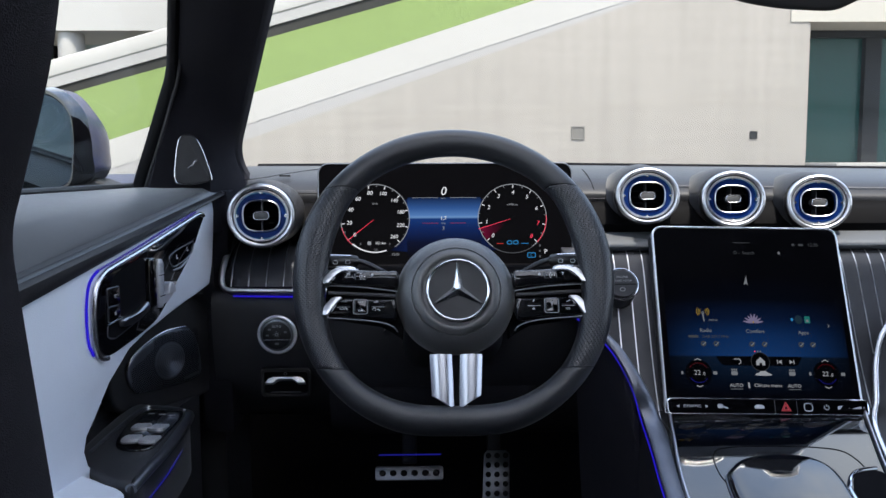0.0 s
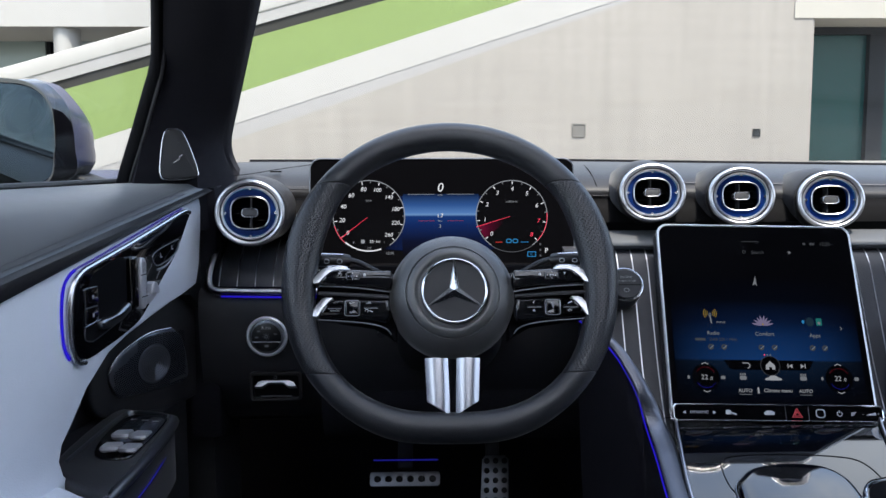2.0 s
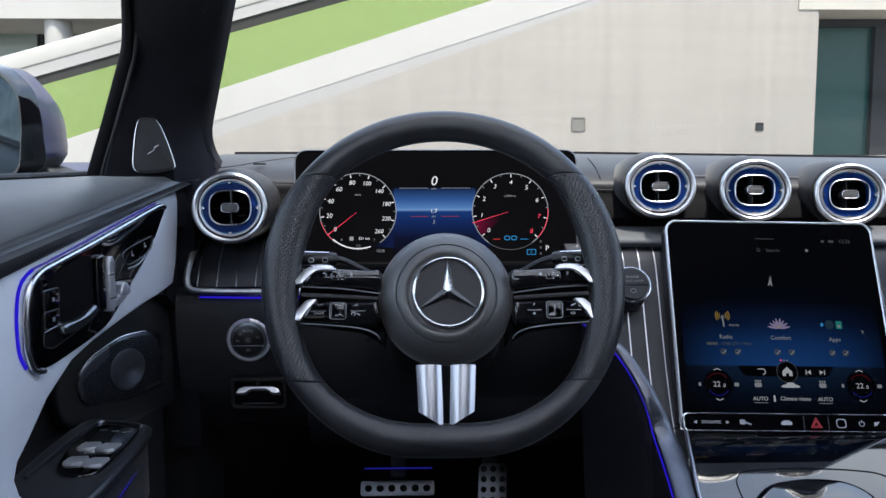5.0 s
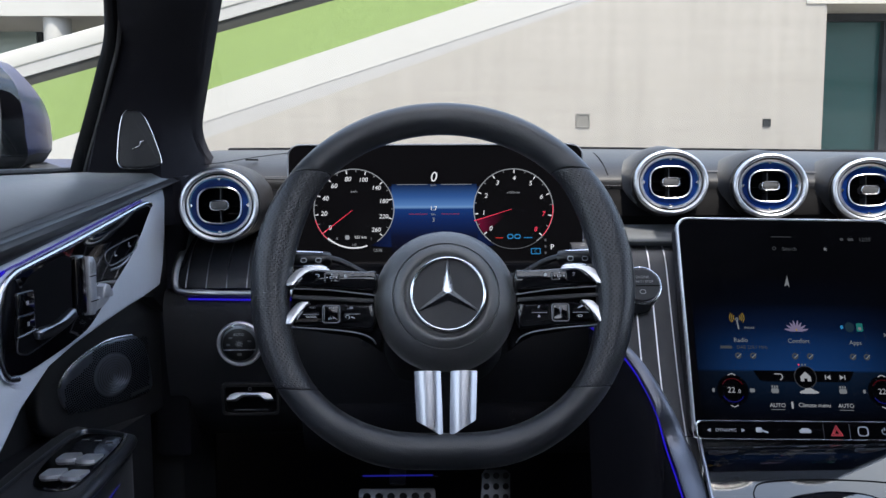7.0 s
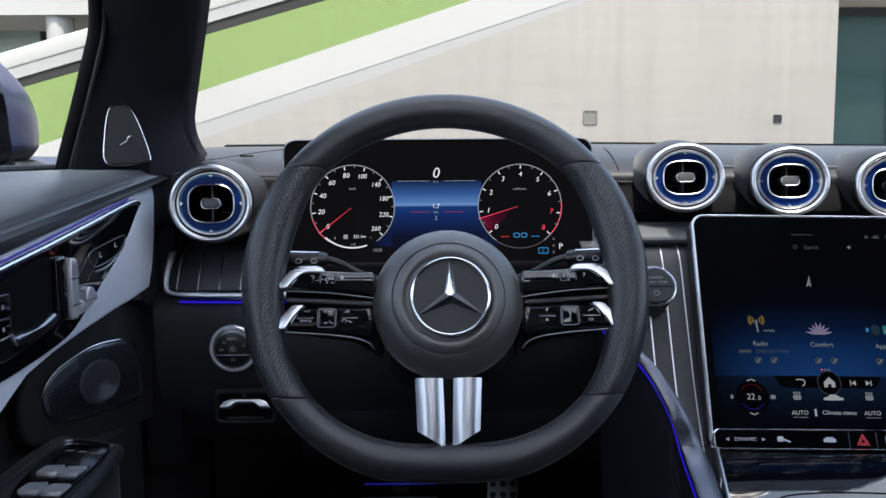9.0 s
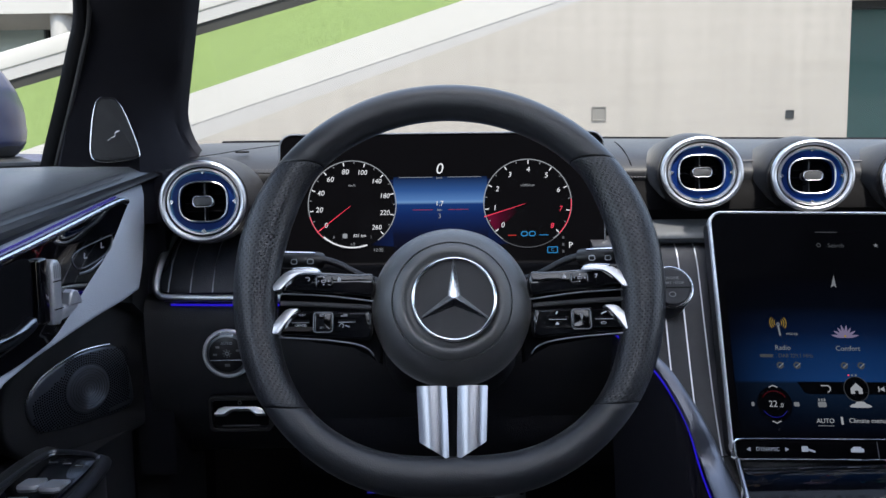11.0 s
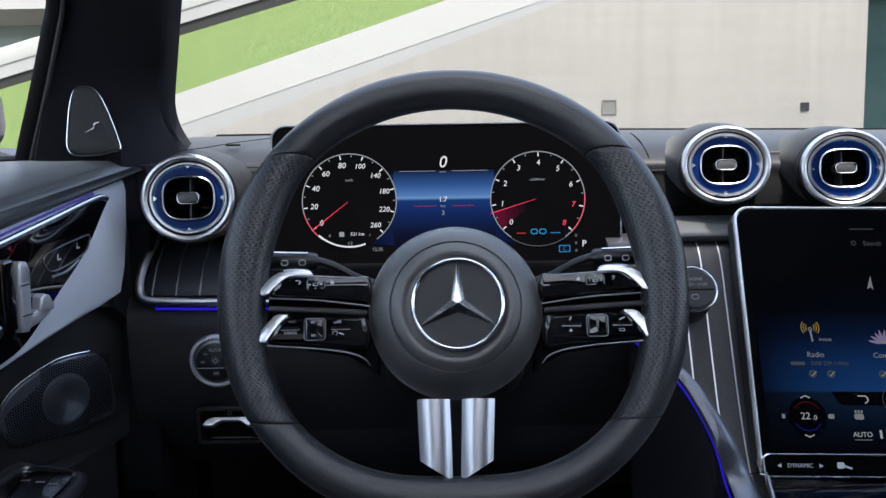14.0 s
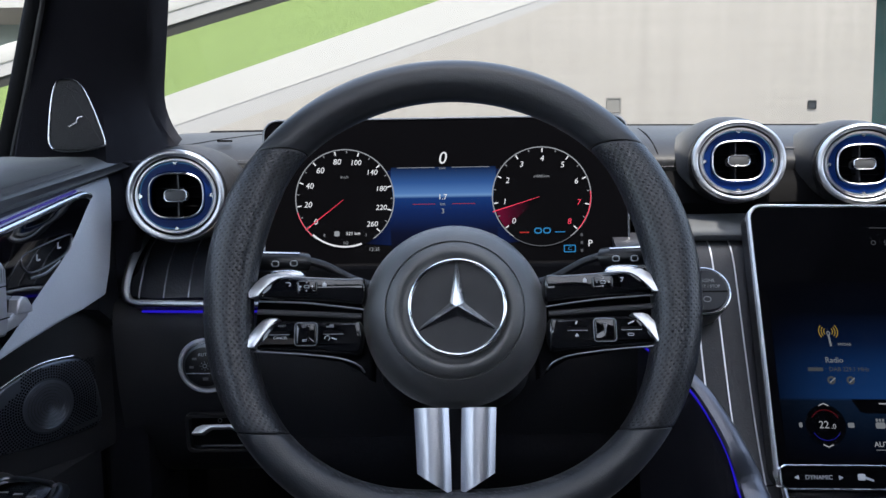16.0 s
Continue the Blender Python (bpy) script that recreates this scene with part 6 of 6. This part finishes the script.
# window frame of the door
frame_line = soft([(-0.421, 0.172, 0.915), (-0.409, 0.164, 0.950), (-0.387, 0.149, 1.000), (-0.366, 0.134, 1.050), (-0.355, 0.124, 1.076), (-0.345, 0.104, 1.105), (-0.327, 0.050, 1.153), (-0.291, -0.058, 1.250), (-0.256, -0.160, 1.345)], 6, False)
part("window_frame", tube(frame_line, 0.0085, 0.012, 12), WINDOWSEAL, door, "black window frame", arm_m)
part("frame_edge", tube([(x + 0.0105, y - 0.010, z) for x, y, z in frame_line], 0.0022, 0.0022, 8), DARK, door, m=arm_m)
glass_ob = part("window_pane", sheet([[(-0.422, 0.172, 0.930), (-0.56, -0.75, 0.945)], [(-0.366, 0.134, 1.050), (-0.52, -0.75, 1.06)], [(-0.270, -0.120, 1.310), (-0.45, -0.75, 1.34)]], (-0.003, 0, 0)), WINDOWPANE, door, "clear side window glass", arm_m)
glass_ob.visible_shadow = False

# ---- A-pillar ----
pillar = thing("a_pillar", Matrix(), "black cloth windscreen pillar with a small loudspeaker grille", "pillar")


def pillar_ring(z):
    """A level cut through the raked pillar: window side, cabin side, windscreen side, back."""
    if z >= 1.075:
        left = Vector((-0.345 + 0.373 * (z - 1.1), 0.100 - 1.107 * (z - 1.1)))
    else:
        left = Vector((-0.354 - 0.30 * (1.075 - z), 0.128 + 0.14 * (1.075 - z)))
    flare = 8.5 * max(0.0, 1.008 - z) ** 2
    right = Vector((-0.2955 + 0.530 * (z - 1.0) + flare, 0.227 - 1.29 * (z - 1.0)))
    up = min(max((z - 0.97) / 0.13, 0.0), 1.0)
    low_mid, high_mid = Vector((-0.320, 0.166)), (left + right) / 2 + Vector((0.004, -0.016))
    mid = low_mid.lerp(high_mid, up)
    pts = [left, left.lerp(mid, 0.3) + Vector((0, -0.003)), left.lerp(mid, 0.7) + Vector((0, -0.003)), mid, mid.lerp(right, 0.35) + Vector((0.004, -0.002)), mid.lerp(right, 0.75) + Vector((0.004, -0.002)),
           right + Vector((-0.003, -0.008)), right, right + Vector((-0.004, 0.05)), right + Vector((-0.05, 0.10)), left + Vector((-0.03, 0.10)), left + Vector((-0.014, 0.02))]
    return [(p.x, p.y, z) for p in pts]


part("pillar_trim", stack([pillar_ring(0.88 + 0.01 * k) for k in range(46)]), CLOTH, pillar, "black cloth pillar trim")
tw = part("speaker_grille", plate(soft([(-0.012, 0.0300), (-0.004, 0.0325), (0.006, 0.0290), (0.014, 0.0120), (0.0235, -0.0200), (0.0215, -0.0265), (0.006, -0.0300), (-0.014, -0.0300), (-0.0205, -0.0245), (-0.0195, -0.005), (-0.0160, 0.0180)], 4), -0.02, 0.002, 0.002), mat("fine_grille", (0.012, 0.012, 0.014), 0.5, bump=0.8, bump_scale=1400), pillar, "small triangular tweeter grille", face_pose(-0.3395, 0.1475, 0.9765, 6, 22))
part("grille_rim", tube([(x, y, 0.001) for x, y in soft([(-0.012, 0.0308), (-0.004, 0.0333), (0.006, 0.0298), (0.0148, 0.0120), (0.0243, -0.0200), (0.0223, -0.0273), (0.006, -0.0308), (-0.014, -0.0308), (-0.0213, -0.0245), (-0.0203, -0.005), (-0.0168, 0.0180)], 4)], 0.0007, 0.0012, 8, True), SATIN, tw, "satin silver rim")
part("maker_mark", tube(soft([(-0.005, -0.010, 0.0025), (-0.001, -0.0075, 0.003), (0.002, -0.006, 0.003), (0.003, -0.002, 0.003), (0.007, -0.0005, 0.0025)], 5, False), 0.0008, 0.0008, 6), SATIN, tw)

# ---- body shell ----
shell = thing("car_body", Matrix(), "black-lined car cabin shell with roof, floor and rear wall", "car body", kind="structure")
part("roof_lining", sheet([[(-0.56, y, z), (0.0, y, z + 0.02), (0.45, y, z + 0.025), (0.90, y, z + 0.02), (1.34, y, z)] for y, z in ((-0.06, 1.310), (-0.11, 1.332), (-0.17, 1.345))], (0, 0, 0.03)), CLOTH, shell, "black roof lining")
for x0, x1 in ((-0.56, -0.26), (0.66, 1.34)):
    part("roof_side", sheet([[(x0, y, z), (x1, y, z + 0.012)] for y, z in ((-0.17, 1.345), (-0.6, 1.375), (-1.85, 1.375))], (0, 0, 0.03)), CLOTH, shell, "black roof lining beside the added fill panel")
# unseen translucent panel, added to send soft daylight down into the cabin
part("roof_fill_panel", sheet([[(-0.30, y, z), (0.20, y, z + 0.005), (0.70, y, z)] for y, z in ((-0.15, 1.380), (-0.45, 1.395), (-0.85, 1.400), (-1.26, 1.400))], (0, 0, 0.002)), FILL_CLOTH, shell, "unseen pale panel added to light the cabin")
# unseen block above the door, added to keep the sun off the pillar
part("roof_sun_block", box(-0.62, -0.17, 1.305, -0.300, 0.03, 1.345, 0.008), CLOTH, shell, "unseen black roof block keeping sun off the pillar")
part("roof_middle", box(-0.28, -1.85, 1.375, 0.68, -1.25, 1.41), CLOTH, shell)
part("roof_rear", box(-0.60, -2.04, 1.37, 1.34, -1.80, 1.41), CLOTH, shell)
part("floor_carpet", box(-0.42, -2.0, 0.22, 1.30, 0.75, 0.26), CARPET, shell, "black floor carpet")
part("kick_panel", box(-0.43, 0.20, 0.22, -0.40, 0.74, 0.90), CARPET, shell)
part("fire_wall", box(-0.42, 0.70, 0.22, 1.30, 0.74, 0.93), CARPET, shell)
# unseen slanted wall, added to close the cabin at the back
part("rear_wall", sheet([[(-0.45, y, z), (0.45, y, z), (1.22, y, z)] for y, z in ((-1.05, 0.30), (-1.12, 0.42), (-1.20, 0.60), (-1.55, 1.10), (-2.0, 1.12))], (0, -0.04, -0.04)), DARK, shell, "unseen black wall closing the cabin at the rear")
# two unseen walls over rear and side windows, added to darken the dash
part("rear_shade_wall", box(0.30, -2.04, 1.08, 1.26, -1.98, 1.38), DARK, shell)
part("side_shade_wall", box(1.22, -2.0, 0.94, 1.26, -0.80, 1.37), DARK, shell)
part("passenger_door", box(1.22, -2.0, 0.22, 1.26, 0.70, 0.93), DARK, shell)
part("front_wing", sheet([[(-0.655, y, 0.42), (-0.660, y, z - 0.10), (-0.650, y, z - 0.03), (-0.620, y, z - 0.006), (-0.56, y, z), (-0.475, y, z - 0.004), (-0.44, y, z - 0.03)] for y, z in ((0.27, 0.946), (0.40, 0.955), (0.62, 0.953), (0.80, 0.945))], (0.02, 0, -0.02)), PAINT, shell, "blue front wing")
part("door_skin", box(-0.62, -2.0, 0.22, -0.59, 0.60, 0.90), PAINT, shell, "blue outer door skin")
part("passenger_pillar", stack([[(1.14 + dx, y + 0.0, z), (1.22 + dx, y, z), (1.22 + dx, y + 0.08, z), (1.14 + dx, y + 0.08, z)] for dx, y, z in ((0.04, 0.36, 0.9), (0.0, 0.14, 1.1), (-0.06, -0.16, 1.345))]), CLOTH, shell)
part("cowl", box(-0.5, 0.60, 0.86, 1.34, 0.82, 0.945, 0.01), DARK, shell, "black cowl below the windscreen")
ws = part("windscreen", sheet([[(-0.42, 0.66, 0.945), (0.45, 0.74, 0.945), (1.26, 0.66, 0.945)], [(-0.36, 0.24, 1.16), (0.45, 0.29, 1.17), (1.18, 0.24, 1.16)], [(-0.26, -0.10, 1.33), (0.45, -0.09, 1.345), (1.14, -0.10, 1.33)]], (0, 0.004, 0.003)), WINDOWPANE, shell, "clear windscreen glass")
ws.visible_shadow = False

# b-pillar edge near the camera
bpil = thing("b_pillar", Matrix(), "black trimmed door pillar with belt guide beside the seat", "pillar")
edge = soft([(-0.170, 1.12), (-0.182, 1.041), (-0.1885, 1.008), (-0.200, 0.968), (-0.2055, 0.945), (-0.2030, 0.914), (-0.1945, 0.837), (-0.186, 0.76)], 5, False)
part("pillar_trim", sheet([[(x, -0.640, z), (x - 0.006, -0.652, z), (x - 0.05, -0.67, z), (x - 0.20, -0.70, z)] for x, z in edge], (0, -0.03, 0)), CLOTH, bpil)

# rear-view mirror
rv = thing("rear_view_mirror", face_pose(0.404, 0.0, 1.1790, -10, -12) @ Matrix.Scale(0.909, 4), "black rear-view mirror under the roof", "mirror")
part("housing", plate(soft([(-0.110, 0.022), (-0.100, -0.018), (-0.050, -0.034), (0.000, -0.040), (0.030, -0.040), (0.060, -0.028), (0.110, -0.020), (0.118, 0.022), (0.0, 0.030)], 5), -0.03, 0.0, 0.008), DARK, rv, "black mirror housing")
part("stem", tube([(0, 0.0, -0.03), (0, 0.10, -0.06)], 0.015, 0.012, 10), DARK, rv)

# ---- outside mirror ----
om = thing("door_mirror", face_pose(-0.518, 0.1775, 0.996), "dark blue door mirror with glass facing the cabin", "mirror")
K = 0.000760
face_line = [(15, 64), (22, 24), (20, -20), (10, -68), (-40, -86), (-120, -88), (-160, -36), (-160, 44), (-120, 97), (-60, 102), (-15, 94)]
side_line = [(28, 66), (39, 27), (42, -14), (38, -60), (-36, -90), (-120, -90), (-160, -36), (-160, 44), (-120, 99), (-60, 105), (-8, 100)]
wide_line = [(28, 57), (40, 25), (44, -12), (40, -55), (-36, -84), (-120, -84), (-158, -36), (-158, 44), (-120, 96), (-60, 103), (-8, 98)]
back_line = [(18, 50), (30, 22), (33, -9), (28, -46), (-36, -70), (-110, -68), (-145, -30), (-145, 38), (-110, 84), (-55, 90), (-12, 84)]
ring = lambda line, z, f=1.0: [(x * K * f, y * K * f, z) for x, y in soft(line, 4)]
part("inner_shell", stack([ring(face_line, -0.010, 0.90), ring(face_line, 0.0, 0.93), ring(face_line, 0.0), ring([(0.5 * (a[0] + b[0]), 0.5 * (a[1] + b[1])) for a, b in zip(face_line, side_line)], -0.010), ring(side_line, -0.024)], None, False, False), PIANO, om, "black inner frame")
part("housing", stack([ring(side_line, -0.024), ring(wide_line, -0.045), ring(wide_line, -0.075), ring(back_line, -0.11), ring(back_line, -0.13, 0.7)], None, False, True), PAINT, om, "glossy dark blue shell")
low = [i for i, p in enumerate(soft(side_line, 4)) if p[1] < -42]
cap_rows = [[(x * K * 1.012, y * K * 1.012, z) for x, y in [soft(line, 4)[i] for i in low]] for line, z in ((side_line, -0.0235), (wide_line, -0.045), (wide_line, -0.075), (back_line, -0.110))]
part("lower_cap", sheet(cap_rows, (0, 0.002, 0)), DARK, om, "matt black lower cap of the mirror")
part("mirror_pane", plate([(x, y) for x, y, z in ring(face_line, 0, 0.905)], -0.016, -0.008), MIRROR, om, "mirror glass", pose(0, 0, 0, 4, 16, 0))
part("lamp", tube([(x * K, y * K, z) for x, y, z in soft([(27, 45, -0.018), (34, 27, -0.020), (38, 4, -0.022), (38, -22, -0.022)], 6, False)], 0.0016, 0.0012, 8), SATINDARK, om, "silver line of the turn signal")
part("foot", plate([(x * K, y * K) for x, y in ((-120, -100), (-30, -78), (5, -58), (35, -58), (125, -92), (125, -120), (-120, -120))], -0.09, -0.03, 0.006), DARK, om, "black mirror foot")

# ---- outside ----
OUTSIDE = Matrix.Translation((-0.02, -0.81, 0.96)) @ Matrix.Scale(1.144, 4) @ Matrix.Translation((0.02, 0.81, -0.96))
ground = part("ground", box(-40, -40, -0.25, 40, 40, 0.0), PAVING, None)
tagged(ground, "pale paved ground round the car", "ground", kind="structure")


def slope(x, x0, z0, k):
    return z0 + (x - x0) * k


wall = thing("retaining_wall", OUTSIDE, "pale board-marked concrete retaining wall with sloping top", "wall", kind="structure")
WY = 2.30
low_edge = lambda x: 1.2878 + 0.345 * x
white_edge = lambda x: 1.3241 + 0.318 * x
top_edge = lambda x: 1.4337 + 0.321 * x
joints = [-3.2, -2.2, -1.45, -0.70, -0.13, 0.42, 0.70, 1.066, 1.285, 1.404]
for a, b in zip(joints, joints[1:]):
    xa, xb = a, b
    za, zb = (max(0.3, low_edge(x)) for x in (xa, xb))
    part("wall_panel", plate([(xa, 0.0), (xb, 0.0), (xb, min(zb, 2.2)), (xa, min(za, 2.2))], 0.0, 0.15), CONCRETE, wall, m=pose(0, WY + 0.15, 0, 90))
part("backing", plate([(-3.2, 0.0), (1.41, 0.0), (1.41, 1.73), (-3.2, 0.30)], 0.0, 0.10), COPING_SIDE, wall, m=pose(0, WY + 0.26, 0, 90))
# flush with the coping; its shade comes from the greyer colour
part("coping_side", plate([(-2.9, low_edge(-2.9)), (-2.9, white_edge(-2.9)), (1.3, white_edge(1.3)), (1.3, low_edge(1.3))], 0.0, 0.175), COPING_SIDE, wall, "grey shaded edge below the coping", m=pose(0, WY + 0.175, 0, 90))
part("coping", plate([(-3.2, white_edge(-3.2)), (-3.2, top_edge(-3.2)), (1.5, top_edge(1.5)), (1.5, white_edge(1.5))], 0.0, 0.22), COPING, wall, "white sunlit sloping coping", m=pose(0, WY + 0.2185, 0, 90))
for x, z, s, lab in ((0.5465, 1.0705, 0.050, "square grey wall vent"), (1.2095, 1.0605, 0.029, "small dark square opening")):
    part("wall_vent", band(rrect(s, s, 0.002, 2), rrect(s * 0.80, s * 0.80, 0.002, 2), -0.01, 0.004, 0.001), VENTGREY if s > 0.04 else FRAME_METAL, wall, lab, face_pose(x, WY, z))
    part("wall_vent_core", plate(rrect(s * 0.80, s * 0.80, 0.002, 2), -0.01, 0.0015), VENTGREY if s > 0.04 else FRAME_METAL, wall, m=face_pose(x, WY, z))

# lawn bank behind the coping
def bank(u, v):
    """u across, v from the coping (0) up to the kerb (1)."""
    x0 = -3.4 + 5.0 * u
    z0 = top_edge(x0) - 0.03
    x1 = x0 * 1.08
    z1 = 1.6401 + 0.2725 * x1
    return Vector((x0 + (x1 - x0) * v, 2.33 + 0.272 * v, z0 + (z1 - z0) * v))


lawn = part("lawn", sheet([[bank(i / 60, j / 8) for i in range(61)] for j in range(9)], (0, 0.05, -0.25)), SOIL, None, m=OUTSIDE)
tagged(lawn, "sunlit green lawn bank behind the coping", "lawn", kind="stuff")
rng = random.Random(4)
gb = bmesh.new()
for k in range(120000):
    u, v = rng.uniform(0.26, 0.80), rng.random()
    p = bank(u, v)
    h, w, a = rng.uniform(0.0014, 0.0034), rng.uniform(0.0004, 0.0009), rng.random() * 6.28
    d = Vector((math.cos(a), math.sin(a), 0)) * w
    lean = Vector((rng.uniform(-0.5, 0.5), rng.uniform(-0.7, 0.2), 1)).normalized() * h
    gb.faces.new([gb.verts.new(p - d), gb.verts.new(p + d), gb.verts.new(p + lean)])
blades = part("grass", gb, GRASS, None, m=OUTSIDE, smooth=False)
tagged(blades, "short green grass blades on the bank", "grass", kind="stuff")

kerb = thing("upper_kerb", OUTSIDE, "white concrete slab on a shade-darkened stone kerb above the lawn", "kerb", kind="structure")
kerb_low = lambda x: 1.6451 + 0.2725 * x
kerb_high = lambda x: 1.6862 + 0.2770 * x
part("kerb_stone", plate([(-3.6, kerb_low(-3.6) - 0.06), (-3.6, kerb_high(-3.6)), (1.0, kerb_high(1.0)), (1.0, kerb_low(1.0) - 0.06)], 0.0, 0.08), SHADOWGAP, kerb, "rough kerb stone, coloured dark as the slab's shade", m=pose(0, 2.688, 0, 90))
part("slab_face", plate([(-3.6, kerb_high(-3.6)), (-3.6, kerb_high(-3.6) + 0.046), (1.0, kerb_high(1.0) + 0.040), (1.0, kerb_high(1.0))], 0.0, 0.16), COPING_SIDE, kerb, "grey shaded lower edge of the slab", m=pose(0, 2.762, 0, 90))
part("slab", plate([(-3.6, kerb_high(-3.6) + 0.046), (-3.6, kerb_high(-3.6) + 0.115), (1.0, kerb_high(1.0) + 0.105), (1.0, kerb_high(1.0) + 0.040)], 0.0, 0.16, 0.006), COPING, kerb, "white concrete slab", m=pose(0, 2.758, 0, 90))

house = thing("white_building", OUTSIDE, "white modern building with columns and teal windows", "building")
part("wall", box(-4.5, 4.2, 0.0, 1.3, 4.4, 3.0), COPING, house, "white rendered wall")
part("base_band", box(-4.5, 4.10, 0.8, 1.2, 4.2, 1.355), CREAM, house)
for k in range(4):
    x = -3.35 + 0.62 * k
    w = part("window", box(x, 4.12, 1.36, x + 0.60, 4.19, 1.76), FRAME_METAL, house, "low teal window band")
    part("pane", box(x + 0.02, 4.105, 1.38, x + 0.58, 4.125, 1.745), PALETEAL, w)
part("column", stack([[(-1.845 + 0.063 * math.cos(radians(a)), 3.65 + 0.085 * math.sin(radians(a)), z) for a in range(0, 360, 15)] for z in (0.9, 3.0)]), COPING, house, "round white column")
part("beam", box(-4.5, 3.55, 1.628, 1.0, 4.2, 2.3), COPING, house, "white roof beam")

entry = thing("entrance", OUTSIDE, "recessed entrance with dark teal glass under a cream canopy", "entrance")
part("reveal", box(1.4045, WY + 0.002, 0.0, 1.412, 3.05, 1.475), CONCRETE, entry, "concrete door reveal")
part("canopy", box(1.336, WY - 0.004, 1.478, 3.6, 3.10, 1.62), CREAM, entry, "cream canopy beam")
part("terrace", box(1.4125, WY - 0.25, 0.0, 3.6, 3.10, 0.955), COPING, entry, "pale terrace in front of the glass")
for k, (a, b) in enumerate(((1.413, 1.735), (1.800, 2.26), (2.30, 3.3))):
    g = part("glass_panel", box(a, 2.55, 0.95, b, 2.57, 1.476), TEALGLASS, entry, "dark teal glass panel")
part("mullion", box(1.735, 2.52, 0.95, 1.800, 2.58, 1.476), FRAME_METAL, entry, "dark mullion")
part("mullion", box(2.26, 2.52, 0.95, 2.30, 2.58, 1.476), FRAME_METAL, entry, "dark mullion")
part("head_rail", box(1.413, 2.515, 1.450, 3.3, 2.585, 1.477), FRAME_METAL, entry)
part("pull_bar", tube([(1.778, 2.49, 0.956), (1.778, 2.49, 1.13)], 0.009, 0.009, 10), SATIN, entry, "steel pull bar")
part("side_wall", box(3.4, WY, 0.0, 3.6, 4.4, 2.4), CREAM, entry)

# ---- lettering becomes mesh ----
deps = bpy.context.evaluated_depsgraph_get()
for ob in TEXTS:
    me = bpy.data.meshes.new_from_object(ob.evaluated_get(deps))
    made = new(ob.name, me)
    made.parent, made.matrix_basis = ob.parent, ob.matrix_basis.copy()
for ob in TEXTS:
    cu = ob.data
    bpy.data.objects.remove(ob)
    bpy.data.curves.remove(cu)
